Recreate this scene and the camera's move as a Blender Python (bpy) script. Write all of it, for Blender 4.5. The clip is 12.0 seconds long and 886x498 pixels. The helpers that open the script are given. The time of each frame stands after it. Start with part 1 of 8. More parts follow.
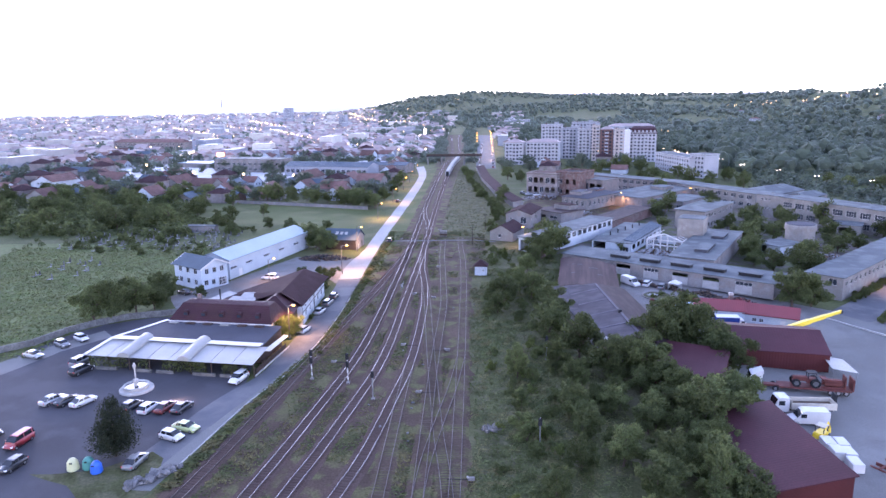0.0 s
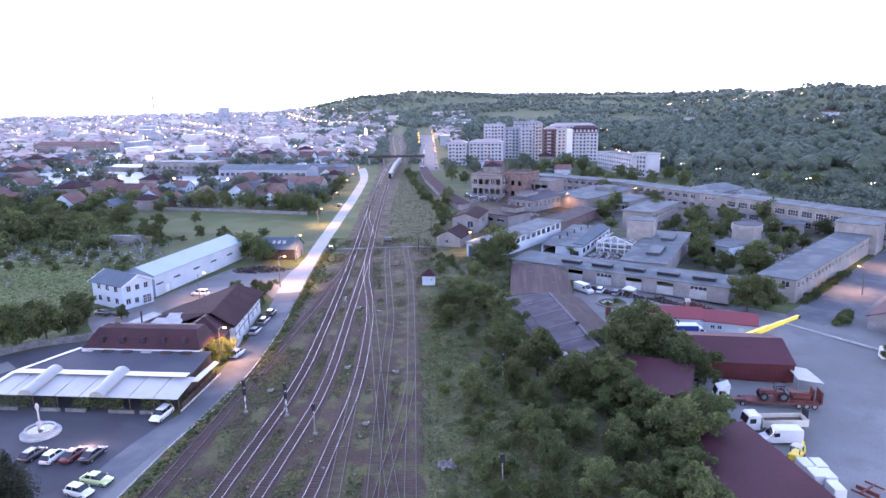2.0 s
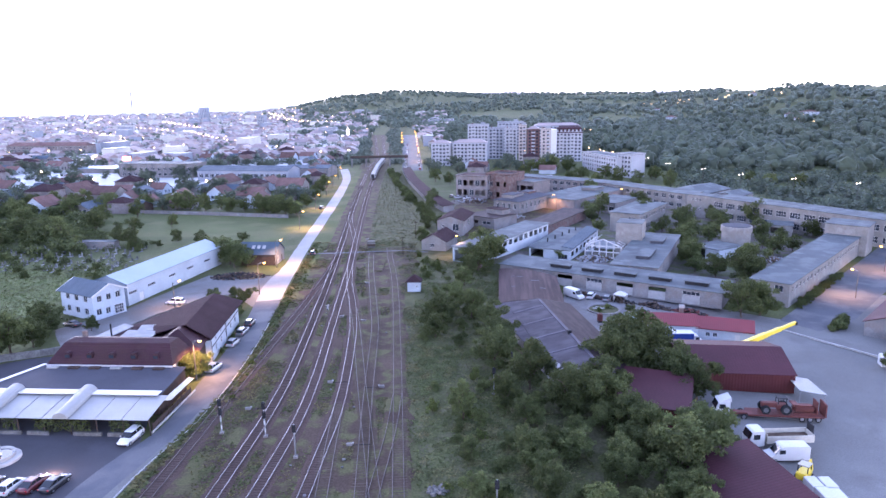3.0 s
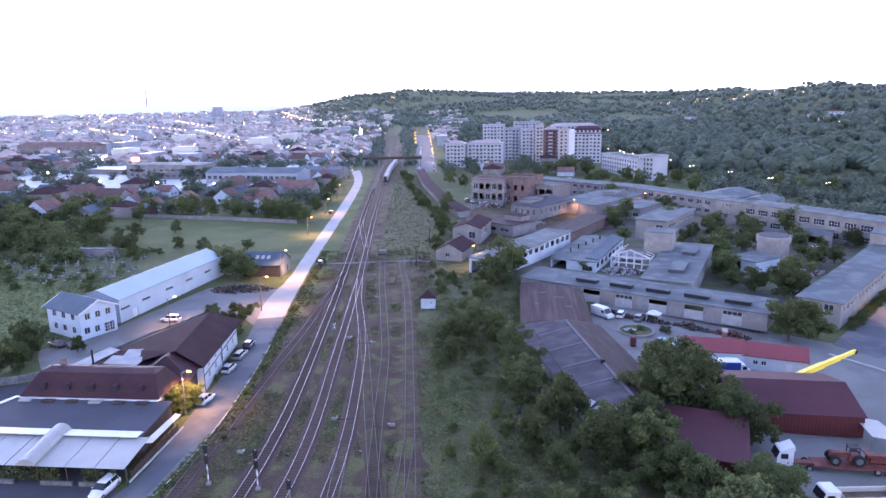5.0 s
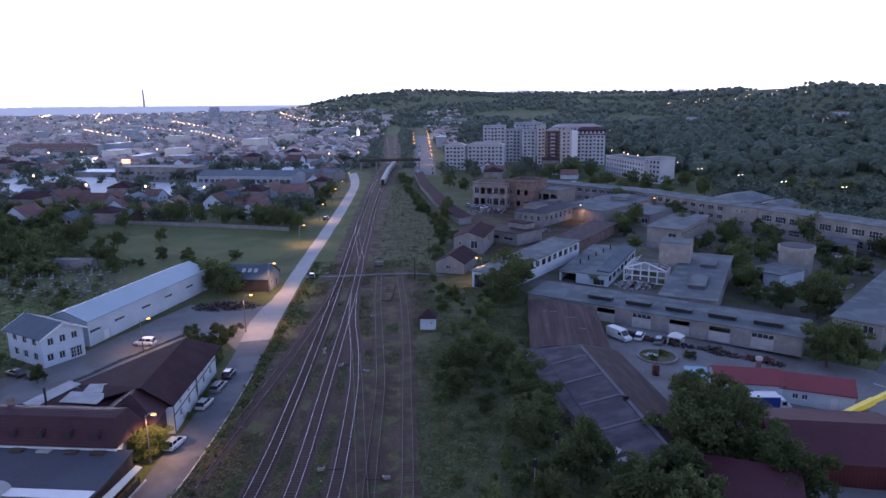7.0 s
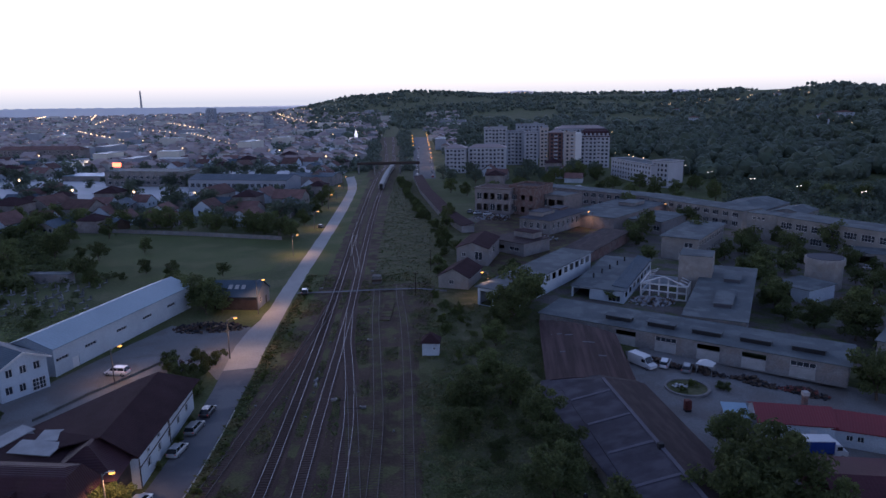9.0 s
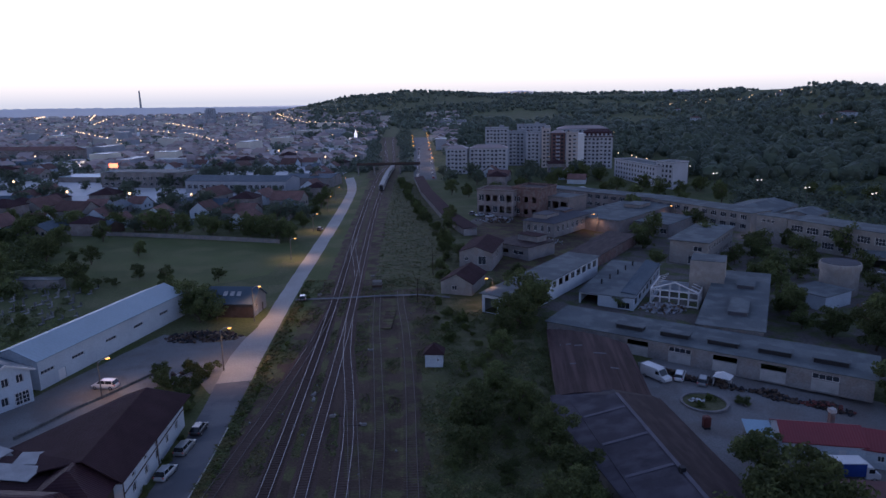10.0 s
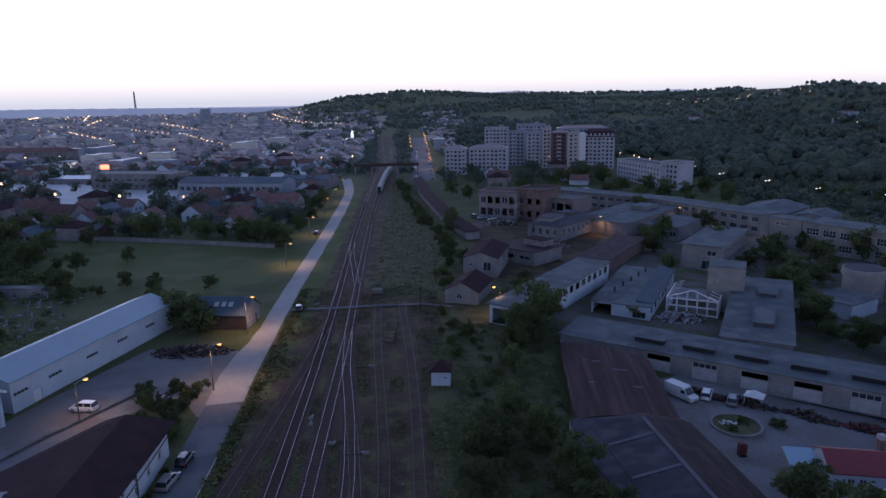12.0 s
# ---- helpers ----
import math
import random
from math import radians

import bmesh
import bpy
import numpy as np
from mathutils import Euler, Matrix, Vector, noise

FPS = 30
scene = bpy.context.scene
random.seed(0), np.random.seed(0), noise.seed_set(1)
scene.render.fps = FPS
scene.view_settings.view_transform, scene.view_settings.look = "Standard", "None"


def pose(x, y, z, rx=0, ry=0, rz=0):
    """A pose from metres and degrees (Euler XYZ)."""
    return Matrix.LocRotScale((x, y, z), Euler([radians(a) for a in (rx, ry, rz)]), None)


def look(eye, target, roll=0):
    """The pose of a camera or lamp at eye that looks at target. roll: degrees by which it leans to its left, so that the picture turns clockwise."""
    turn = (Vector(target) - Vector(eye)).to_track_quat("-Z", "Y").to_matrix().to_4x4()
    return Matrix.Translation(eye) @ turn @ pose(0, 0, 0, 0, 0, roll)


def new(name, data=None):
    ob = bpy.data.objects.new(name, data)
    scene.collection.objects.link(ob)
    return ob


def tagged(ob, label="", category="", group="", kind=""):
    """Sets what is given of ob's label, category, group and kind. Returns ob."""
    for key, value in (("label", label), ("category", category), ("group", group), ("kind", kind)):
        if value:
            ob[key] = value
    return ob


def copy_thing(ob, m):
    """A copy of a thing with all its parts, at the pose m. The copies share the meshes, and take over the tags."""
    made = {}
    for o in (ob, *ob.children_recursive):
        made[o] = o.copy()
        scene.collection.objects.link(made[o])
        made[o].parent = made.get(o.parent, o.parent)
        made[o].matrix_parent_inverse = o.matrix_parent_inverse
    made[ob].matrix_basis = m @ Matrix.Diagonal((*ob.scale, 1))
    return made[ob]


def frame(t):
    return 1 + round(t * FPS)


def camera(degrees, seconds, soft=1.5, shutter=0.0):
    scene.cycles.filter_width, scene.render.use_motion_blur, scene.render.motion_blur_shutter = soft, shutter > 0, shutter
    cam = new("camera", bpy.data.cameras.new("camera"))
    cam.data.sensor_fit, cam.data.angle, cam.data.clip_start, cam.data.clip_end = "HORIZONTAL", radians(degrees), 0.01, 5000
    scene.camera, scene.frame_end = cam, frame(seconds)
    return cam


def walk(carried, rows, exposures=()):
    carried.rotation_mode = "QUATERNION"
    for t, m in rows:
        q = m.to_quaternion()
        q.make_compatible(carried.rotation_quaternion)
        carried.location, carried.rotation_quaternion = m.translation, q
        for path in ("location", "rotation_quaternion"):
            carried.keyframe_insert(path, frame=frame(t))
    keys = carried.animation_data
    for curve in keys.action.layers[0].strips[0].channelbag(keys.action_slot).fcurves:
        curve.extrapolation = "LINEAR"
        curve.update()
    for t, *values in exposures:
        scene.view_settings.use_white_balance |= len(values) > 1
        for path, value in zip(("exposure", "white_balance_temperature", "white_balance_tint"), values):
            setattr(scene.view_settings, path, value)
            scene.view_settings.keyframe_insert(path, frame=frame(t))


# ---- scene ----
cam = camera(66.5, 12.0)
PATH = [
    (0, (1.785, 1.798, 49.591), (1.688, 3.749, 49.163), -0.8),
    (0.5, (1.523, 4.476, 49.592), (1.428, 6.427, 49.163), -0.8),
    (1, (1.281, 7.214, 49.648), (1.194, 9.165, 49.218), -0.8),
    (1.5, (1.071, 9.824, 49.731), (1.057, 11.777, 49.3), -0.8),
    (2, (0.775, 12.526, 49.837), (0.846, 14.478, 49.405), -0.9),
    (2.5, (0.515, 15.466, 49.92), (0.616, 17.416, 49.487), -0.9),
    (3, (0.308, 18.679, 50.003), (0.429, 20.628, 49.569), -0.9),
    (3.5, (0.072, 22.064, 50.077), (0.182, 24.013, 49.643), -0.9),
    (5.5, (0.367, 36.763, 50.506), (0.448, 38.713, 50.07), -0.9),
    (6, (0.363, 40.441, 50.58), (0.445, 42.391, 50.145), -0.9),
    (6.5, (0.397, 44.038, 50.644), (0.481, 45.988, 50.208), -0.9),
    (7, (0.406, 47.704, 50.7), (0.493, 49.654, 50.264), -0.9),
    (9, (-0.021, 62.244, 51.004), (0.07, 64.194, 50.57), -1.0),
    (9.5, (-0.255, 65.491, 50.995), (-0.163, 67.441, 50.56), -1.0),
    (10, (-0.535, 68.585, 50.932), (-0.443, 70.535, 50.498), -1.0),
    (10.5, (-0.873, 71.412, 50.846), (-0.781, 73.362, 50.411), -1.0),
    (11, (-1.184, 74.068, 50.719), (-1.092, 76.018, 50.286), -1.1),
    (11.5, (-1.544, 76.378, 50.57), (-1.452, 78.328, 50.137), -1.1),
    (12, (-1.995, 78.465, 50.431), (-1.892, 80.415, 49.997), -1.1),
]

# ---- world and light ----
EXPOSURES = [(0.0, 3.69, 4980, 34), (2.5, 3.79, 4980, 34), (3.5, 3.81, 4980, 34), (5.5, 3.31, 4890, 34), (7.0, 2.26, 4760, 32), (9.0, 1.34, 4625, 29), (12.0, 1.28, 4625, 29)]
walk(cam, [(t, look(eye, target, roll)) for t, eye, target, roll in PATH], EXPOSURES)

world = bpy.data.worlds.new("dusk_sky")
scene.world = world
world.use_nodes = True
wn, wl = world.node_tree.nodes, world.node_tree.links
sky = wn.new("ShaderNodeTexSky")
sky.sky_type, sky.sun_disc = "NISHITA", False
sky.sun_elevation, sky.sun_rotation = radians(4.0), radians(-22.0)
sky.air_density, sky.dust_density, sky.ozone_density = 1.0, 1.6, 2.5
pale = wn.new("ShaderNodeHueSaturation")
pale.inputs["Saturation"].default_value = 0.42
wl.new(sky.outputs["Color"], pale.inputs["Color"])
# evening haze low over the horizon: lavender, then rose, then the open sky
tc = wn.new("ShaderNodeTexCoord")
sep = wn.new("ShaderNodeSeparateXYZ")
wl.new(tc.outputs["Generated"], sep.inputs["Vector"])
haze = wn.new("ShaderNodeValToRGB")
for e, (p, c) in zip([haze.color_ramp.elements[0], haze.color_ramp.elements[1]] + [haze.color_ramp.elements.new(0.5) for k in range(3)],
                     ((0.0, (2.2, 1.9, 1.3, 1)), (0.16, (6.5, 6.1, 4.5, 1)), (0.022, (3.3, 2.6, 1.55, 1)), (0.05, (4.3, 3.55, 2.3, 1)), (0.09, (5.4, 4.6, 3.15, 1)))):
    e.position, e.color = p, c
wl.new(sep.outputs["Z"], haze.inputs["Fac"])
fade = wn.new("ShaderNodeMapRange")
fade.inputs["From Min"].default_value, fade.inputs["From Max"].default_value = 0.03, 0.24
fade.inputs["To Min"].default_value, fade.inputs["To Max"].default_value = 1.0, 0.0
wl.new(sep.outputs["Z"], fade.inputs["Value"])
blend = wn.new("ShaderNodeMix")
blend.data_type = "RGBA"
wl.new(fade.outputs["Result"], blend.inputs[0])
wl.new(pale.outputs["Color"], blend.inputs[6])
wl.new(haze.outputs["Color"], blend.inputs[7])
wl.new(blend.outputs[2], wn["Background"].inputs["Color"])
wn["Background"].inputs["Strength"].default_value = 0.15

sun = new("sun", bpy.data.lights.new("sun", "SUN"))
sun.data.energy, sun.data.angle, sun.data.color = 0.03, radians(30), (1.0, 0.86, 0.78)
SUN_AZ, SUN_EL = radians(-22), radians(9)
sun.matrix_world = look((0, 0, 200), Vector((0, 0, 200)) - Vector((math.sin(SUN_AZ) * math.cos(SUN_EL), math.cos(SUN_AZ) * math.cos(SUN_EL), math.sin(SUN_EL))))

# ---- materials ----
def noise_node(nt, scale, detail=4.0, coords="Object"):
    tc = nt.nodes.new("ShaderNodeTexCoord")
    nz = nt.nodes.new("ShaderNodeTexNoise")
    nz.inputs["Scale"].default_value, nz.inputs["Detail"].default_value = scale, detail
    nt.links.new(tc.outputs[coords], nz.inputs["Vector"])
    return nz


def ramp(nt, source, stops):
    cr = nt.nodes.new("ShaderNodeValToRGB")
    el = cr.color_ramp.elements
    while len(el) < len(stops):
        el.new(0.5)
    for e, (p, c) in zip(el, stops):
        e.position, e.color = p, (*c, 1) if len(c) == 3 else c
    nt.links.new(source, cr.inputs["Fac"])
    return cr


def mixed(nt, kind, a, b, fac):
    mx = nt.nodes.new("ShaderNodeMix")
    mx.data_type, mx.blend_type = "RGBA", kind
    for value, slot in ((a, mx.inputs[6]), (b, mx.inputs[7]), (fac, mx.inputs[0])):
        if hasattr(value, "is_linked"):
            nt.links.new(value, slot)
        else:
            slot.default_value = (*value, 1) if isinstance(value, tuple) else value
    return mx.outputs[2]


def mat(name, colour, rough=0.8, dark=0.7, scale=0.6, fine=9.0, bump=0.15, metal=0.0, spread=0.0, second=None, coords="Object", ribs=None, island=0.0):
    """A surface with large stains, fine grain and relief; second: another colour that comes in patches; ribs: (axis, per metre, depth)."""
    m = bpy.data.materials.new(name)
    m.use_nodes = True
    nt = m.node_tree
    bs = nt.nodes["Principled BSDF"]
    big = noise_node(nt, scale, 5, coords)
    small = noise_node(nt, fine, 6, coords)
    lo = tuple(c * dark for c in colour)
    base = ramp(nt, big.outputs["Fac"], [(0.3, lo), (0.7, colour)]).outputs["Color"]
    if second:
        patch = noise_node(nt, scale * 2.3, 8, coords)
        mask = ramp(nt, patch.outputs["Fac"], [(0.47, (0, 0, 0)), (0.6, (1, 1, 1))])
        base = mixed(nt, "MIX", base, second, mask.outputs["Color"])
    gr = min(0.4, 0.1 + bump)
    grain = ramp(nt, small.outputs["Fac"], [(0.25, (1 - gr,) * 3), (0.75, (1 + 0.6 * gr,) * 3)])
    base = mixed(nt, "MULTIPLY", base, grain.outputs["Color"], 1.0)
    if spread:
        info = nt.nodes.new("ShaderNodeObjectInfo")
        var = ramp(nt, info.outputs["Random"], [(0.0, (1 - spread,) * 3), (1.0, (1 + spread,) * 3)])
        base = mixed(nt, "MULTIPLY", base, var.outputs["Color"], 1.0)
    if island:
        geo = nt.nodes.new("ShaderNodeNewGeometry")
        var = ramp(nt, geo.outputs["Random Per Island"], [(0.0, (1 - island, 1 - island, 1 - island)), (1.0, (1 + island, 1 + island, 1 + island * 0.4))])
        base = mixed(nt, "MULTIPLY", base, var.outputs["Color"], 1.0)
    nt.links.new(base, bs.inputs["Base Color"])
    bs.inputs["Roughness"].default_value, bs.inputs["Metallic"].default_value = rough, metal
    if rough >= 0.6 and not metal:
        bs.inputs["Specular IOR Level"].default_value = 0.12
    if bump or ribs:
        bp = nt.nodes.new("ShaderNodeBump")
        bp.inputs["Strength"].default_value, bp.inputs["Distance"].default_value = min(1.0, bump * 3), 0.05
        nt.links.new(small.outputs["Fac"], bp.inputs["Height"])
        if ribs:
            axis, per, depth = ribs
            tc = nt.nodes.new("ShaderNodeTexCoord")
            wv = nt.nodes.new("ShaderNodeTexWave")
            wv.bands_direction = axis
            wv.inputs["Scale"].default_value, wv.inputs["Distortion"].default_value = per * math.pi / 10, 0.0
            nt.links.new(tc.outputs["Object"], wv.inputs["Vector"])
            b2 = nt.nodes.new("ShaderNodeBump")
            b2.inputs["Strength"].default_value, b2.inputs["Distance"].default_value = 1.0, depth
            nt.links.new(wv.outputs["Fac"], b2.inputs["Height"])
            nt.links.new(bp.outputs["Normal"], b2.inputs["Normal"])
            bp = b2
        nt.links.new(bp.outputs["Normal"], bs.inputs["Normal"])
    return m


def streaked(name, colour, second, axis_scale, rough=0.75, spread=0.0):
    """Weathered sheet metal or roofing felt with long streaks down the slope."""
    m = mat(name, colour, rough, 0.6, 0.25, 6.0, 0.1, spread=spread)
    nt = m.node_tree
    bs = nt.nodes["Principled BSDF"]
    old = bs.inputs["Base Color"].links[0].from_socket
    tc = nt.nodes.new("ShaderNodeTexCoord")
    mp = nt.nodes.new("ShaderNodeMapping")
    mp.inputs["Scale"].default_value = axis_scale
    nz = nt.nodes.new("ShaderNodeTexNoise")
    nz.inputs["Scale"].default_value, nz.inputs["Detail"].default_value = 1.0, 5
    nt.links.new(tc.outputs["Object"], mp.inputs["Vector"])
    nt.links.new(mp.outputs["Vector"], nz.inputs["Vector"])
    mask = ramp(nt, nz.outputs["Fac"], [(0.45, (0, 0, 0)), (0.66, (1, 1, 1))])
    nt.links.new(mixed(nt, "MIX", old, second, mask.outputs["Color"]), bs.inputs["Base Color"])
    return m


def glow(name, colour, strength):
    m = bpy.data.materials.new(name)
    m.use_nodes = True
    bs = m.node_tree.nodes["Principled BSDF"]
    bs.inputs["Base Color"].default_value = (*colour, 1)
    bs.inputs["Emission Color"].default_value, bs.inputs["Emission Strength"].default_value = (*colour, 1), strength
    m.cycles.emission_sampling = "NONE"
    return m


def plain_gloss(name, colour, rough, metal=0.0, coat=0.0):
    m = mat(name, colour, rough, 0.9, 0.8, 14.0, 0.0, metal=metal)
    m.node_tree.nodes["Principled BSDF"].inputs["Coat Weight"].default_value = coat
    return m


M = {}
M["grass"] = mat("meadow_grass", (0.08, 0.094, 0.034), 0.95, 0.6, 0.035, 1.6, 0.3, second=(0.085, 0.09, 0.042))
M["field"] = mat("mown_field", (0.08, 0.098, 0.031), 0.95, 0.65, 0.03, 2.5, 0.2, second=(0.085, 0.093, 0.036))
M["dry_grass"] = mat("dry_yellow_grass", (0.135, 0.15, 0.06), 0.95, 0.6, 0.09, 1.1, 0.5, second=(0.105, 0.125, 0.05))
M["ballast"] = mat("brown_track_ballast", (0.077, 0.052, 0.042), 0.95, 0.6, 0.1, 6.0, 0.5, second=(0.064, 0.046, 0.038))
M["yard_soil"] = mat("railway_yard_soil", (0.075, 0.053, 0.039), 0.95, 0.55, 0.11, 3.0, 0.5, second=(0.077, 0.075, 0.032))
M["verge"] = mat("overgrown_verge", (0.085, 0.09, 0.036), 0.95, 0.5, 0.13, 2.4, 0.5, second=(0.09, 0.088, 0.048))
M["road"] = mat("pale_concrete_road", (0.25, 0.248, 0.245), 0.7, 0.7, 0.09, 3.0, 0.12, second=(0.22, 0.217, 0.213))
M["old_asphalt"] = mat("old_grey_asphalt", (0.1, 0.103, 0.115), 0.85, 0.72, 0.06, 9.0, 0.1, second=(0.122, 0.12, 0.125))
M["asphalt"] = mat("worn_dark_asphalt", (0.06, 0.059, 0.066), 0.85, 0.72, 0.06, 12.0, 0.1, second=(0.062, 0.06, 0.068))
M["yard"] = mat("dusty_gravel_yard", (0.18, 0.177, 0.175), 0.92, 0.7, 0.07, 4.0, 0.2, second=(0.135, 0.125, 0.118))
M["concrete_yard"] = mat("grey_concrete_yard", (0.165, 0.163, 0.157), 0.85, 0.72, 0.05, 5.0, 0.1, second=(0.125, 0.122, 0.116))
M["works_soil"] = mat("trodden_works_ground", (0.12, 0.108, 0.1), 0.95, 0.6, 0.09, 2.0, 0.3, second=(0.07, 0.082, 0.036))
M["kerb"] = mat("kerb_concrete", (0.4, 0.39, 0.37), 0.85, 0.7, 0.5, 8.0)
M["old_sleeper"] = mat("rotten_timber_sleeper", (0.086, 0.067, 0.05), 0.95, 0.6, 0.7, 10.0, 0.3, spread=0.25)
M["sleeper"] = mat("brown_timber_sleeper", (0.074, 0.053, 0.045), 0.95, 0.7, 0.7, 10.0, 0.3, spread=0.2)
M["rail_head"] = plain_gloss("polished_rail_steel", (0.34, 0.325, 0.325), 0.34, 0.9)
M["rail_worn"] = mat("worn_siding_rail", (0.13, 0.11, 0.105), 0.5, 0.7, 0.3, 6.0, metal=0.6)
M["rail_rust"] = mat("rusty_rail", (0.06, 0.045, 0.04), 0.7, 0.6, 0.3, 6.0, metal=0.4)
M["white_wall"] = mat("whitewashed_render", (0.4, 0.43, 0.465), 0.85, 0.8, 0.18, 5.0, 0.08)
M["blue_wall"] = mat("pale_blue_render", (0.42, 0.46, 0.51), 0.85, 0.85, 0.18, 5.0, 0.06)
M["grey_wall"] = mat("stained_grey_render", (0.225, 0.215, 0.212), 0.9, 0.55, 0.25, 4.0, 0.15, second=(0.185, 0.165, 0.155))
M["beige_wall"] = mat("faded_beige_render", (0.262, 0.248, 0.232), 0.9, 0.6, 0.25, 5.0, 0.12, second=(0.195, 0.178, 0.162))
M["pink_wall"] = mat("faded_pink_render", (0.225, 0.202, 0.195), 0.9, 0.55, 0.22, 5.0, 0.12, second=(0.165, 0.142, 0.135))
M["brick"] = mat("weathered_brick_wall", (0.165, 0.108, 0.095), 0.9, 0.6, 0.3, 6.0, 0.2, second=(0.155, 0.125, 0.115))
M["stone_wall"] = mat("rough_stone_wall", (0.17, 0.165, 0.155), 0.95, 0.55, 0.5, 3.0, 0.4)
M["metal_roof"] = mat("pale_blue_sheet_roof", (0.215, 0.3, 0.37), 0.58, 0.88, 0.12, 3.0, 0.02, metal=0.1, ribs=("X", 1.0, 0.012))
M["metal_roof_y"] = mat("pale_blue_sheet_roof_across", (0.22, 0.275, 0.315), 0.58, 0.88, 0.12, 3.0, 0.02, metal=0.1, ribs=("Y", 1.2, 0.012))
M["slate_roof"] = mat("grey_blue_tile_roof", (0.068, 0.09, 0.115), 0.7, 0.75, 0.3, 7.0, 0.1, ribs=("Y", 3.0, 0.03))
M["maroon_roof"] = mat("maroon_tile_roof", (0.046, 0.021, 0.026), 0.65, 0.65, 0.2, 5.0, 0.1, ribs=("Y", 3.0, 0.03), second=(0.04, 0.02, 0.021))
M["maroon_sheet"] = mat("maroon_sheet_roof", (0.06, 0.021, 0.027), 0.65, 0.7, 0.15, 4.0, 0.1, ribs=("X", 2.0, 0.008))
M["maroon_wall"] = mat("maroon_sheet_wall", (0.07, 0.02, 0.02), 0.6, 0.75, 0.2, 5.0, 0.05, ribs=("X", 2.0, 0.03))
M["brown_roof"] = mat("dark_brown_tile_roof", (0.046, 0.028, 0.031), 0.85, 0.7, 0.25, 6.0, 0.15, ribs=("Y", 3.0, 0.03))
M["brown_roof"].node_tree.nodes["Principled BSDF"].inputs["Specular IOR Level"].default_value = 0.03
M["red_roof"] = mat("bright_red_sheet_roof", (0.15, 0.018, 0.022), 0.5, 0.8, 0.2, 5.0, 0.05, ribs=("X", 2.5, 0.03))
M["tile_roof"] = mat("old_red_tile_roof", (0.14, 0.085, 0.075), 0.85, 0.6, 0.3, 6.0, 0.2, spread=0.35, ribs=("Y", 3.0, 0.03))
# far roof colour paled to imitate distance haze
M["far_tile"] = mat("haze_paled_tile_roof", (0.28, 0.22, 0.22), 0.8, 0.75, 0.05, 1.0, 0.0, island=0.3)
M["pale_seam"] = mat("pale_roof_patching", (0.105, 0.098, 0.118), 0.8, 0.7, 0.4, 5.0, 0.1)
M["felt"] = mat("grey_roofing_felt", (0.088, 0.099, 0.107), 0.8, 0.7, 0.1, 3.0, 0.06, second=(0.108, 0.12, 0.126))
M["dark_felt"] = mat("dark_roofing_felt", (0.062, 0.062, 0.075), 0.8, 0.8, 0.15, 6.0, 0.08)
M["rust_roof"] = streaked("rust_streaked_sheet_roof", (0.034, 0.018, 0.018), (0.062, 0.036, 0.036), (0.9, 0.05, 1))
M["lilac_roof"] = streaked("patched_lilac_sheet_roof", (0.042, 0.038, 0.049), (0.06, 0.054, 0.066), (0.2, 0.4, 1))
M["brown_sheet"] = streaked("brown_rusty_sheet_roof", (0.03, 0.019, 0.021), (0.045, 0.03, 0.031), (0.9, 0.2, 1))
M["white_sheet"] = mat("milky_canopy_sheet", (0.25, 0.246, 0.23), 0.45, 0.85, 0.3, 4.0, 0.03, ribs=("X", 3.0, 0.02))
M["cream_sheet"] = mat("cream_canopy_sheet", (0.5, 0.45, 0.36), 0.5, 0.85, 0.3, 4.0, 0.03)
M["white_paint"] = mat("white_paint", (0.5, 0.49, 0.48), 0.5, 0.9, 0.6, 9.0, 0.02)
M["fountain_stone"] = mat("pale_fountain_stone", (0.4, 0.39, 0.37), 0.8, 0.7, 0.6, 7.0, 0.1)
M["frame"] = mat("window_frame_paint", (0.55, 0.53, 0.5), 0.6, 0.8, 0.8, 9.0, 0.02)
M["dark_wood"] = mat("dark_timber", (0.07, 0.05, 0.04), 0.8, 0.6, 0.8, 12.0, 0.15)
M["glass"] = plain_gloss("window_glass", (0.03, 0.035, 0.045), 0.08)
M["car_glass"] = plain_gloss("car_glass", (0.015, 0.017, 0.02), 0.06)
M["steel"] = mat("galvanised_steel", (0.3, 0.3, 0.31), 0.5, 0.75, 0.8, 10.0, 0.03, metal=0.7)
M["black"] = mat("black_painted_metal", (0.025, 0.025, 0.028), 0.6, 0.7, 0.8, 9.0, 0.03)
M["tyre"] = mat("tyre_rubber", (0.02, 0.02, 0.021), 0.9, 0.8, 2.0, 20.0)
M["rim"] = plain_gloss("wheel_rim", (0.4, 0.4, 0.41), 0.35, 0.8)
M["pole"] = mat("concrete_pole", (0.13, 0.12, 0.11), 0.9, 0.7, 0.8, 9.0, 0.1)
M["leaf"] = mat("green_foliage", (0.108, 0.128, 0.05), 0.75, 0.55, 0.35, 3.0, 0.0, spread=0.3, island=0.22)
M["leaf_light"] = mat("fresh_green_foliage", (0.13, 0.155, 0.05), 0.75, 0.5, 0.4, 3.0, 0.0, spread=0.25, island=0.35)
M["leaf_dark"] = mat("dark_conifer_foliage", (0.035, 0.042, 0.026), 0.8, 0.5, 0.5, 4.0, 0.0, island=0.3)
# distance haze is put into the next two foliage colours
M["leaf_far"] = mat("haze_tinted_foliage", (0.125, 0.15, 0.115), 0.85, 0.75, 0.03, 0.4, 0.0, island=0.12)
M["leaf_mid"] = mat("haze_tinted_valley_foliage", (0.098, 0.12, 0.085), 0.85, 0.75, 0.03, 0.4, 0.0, island=0.14)
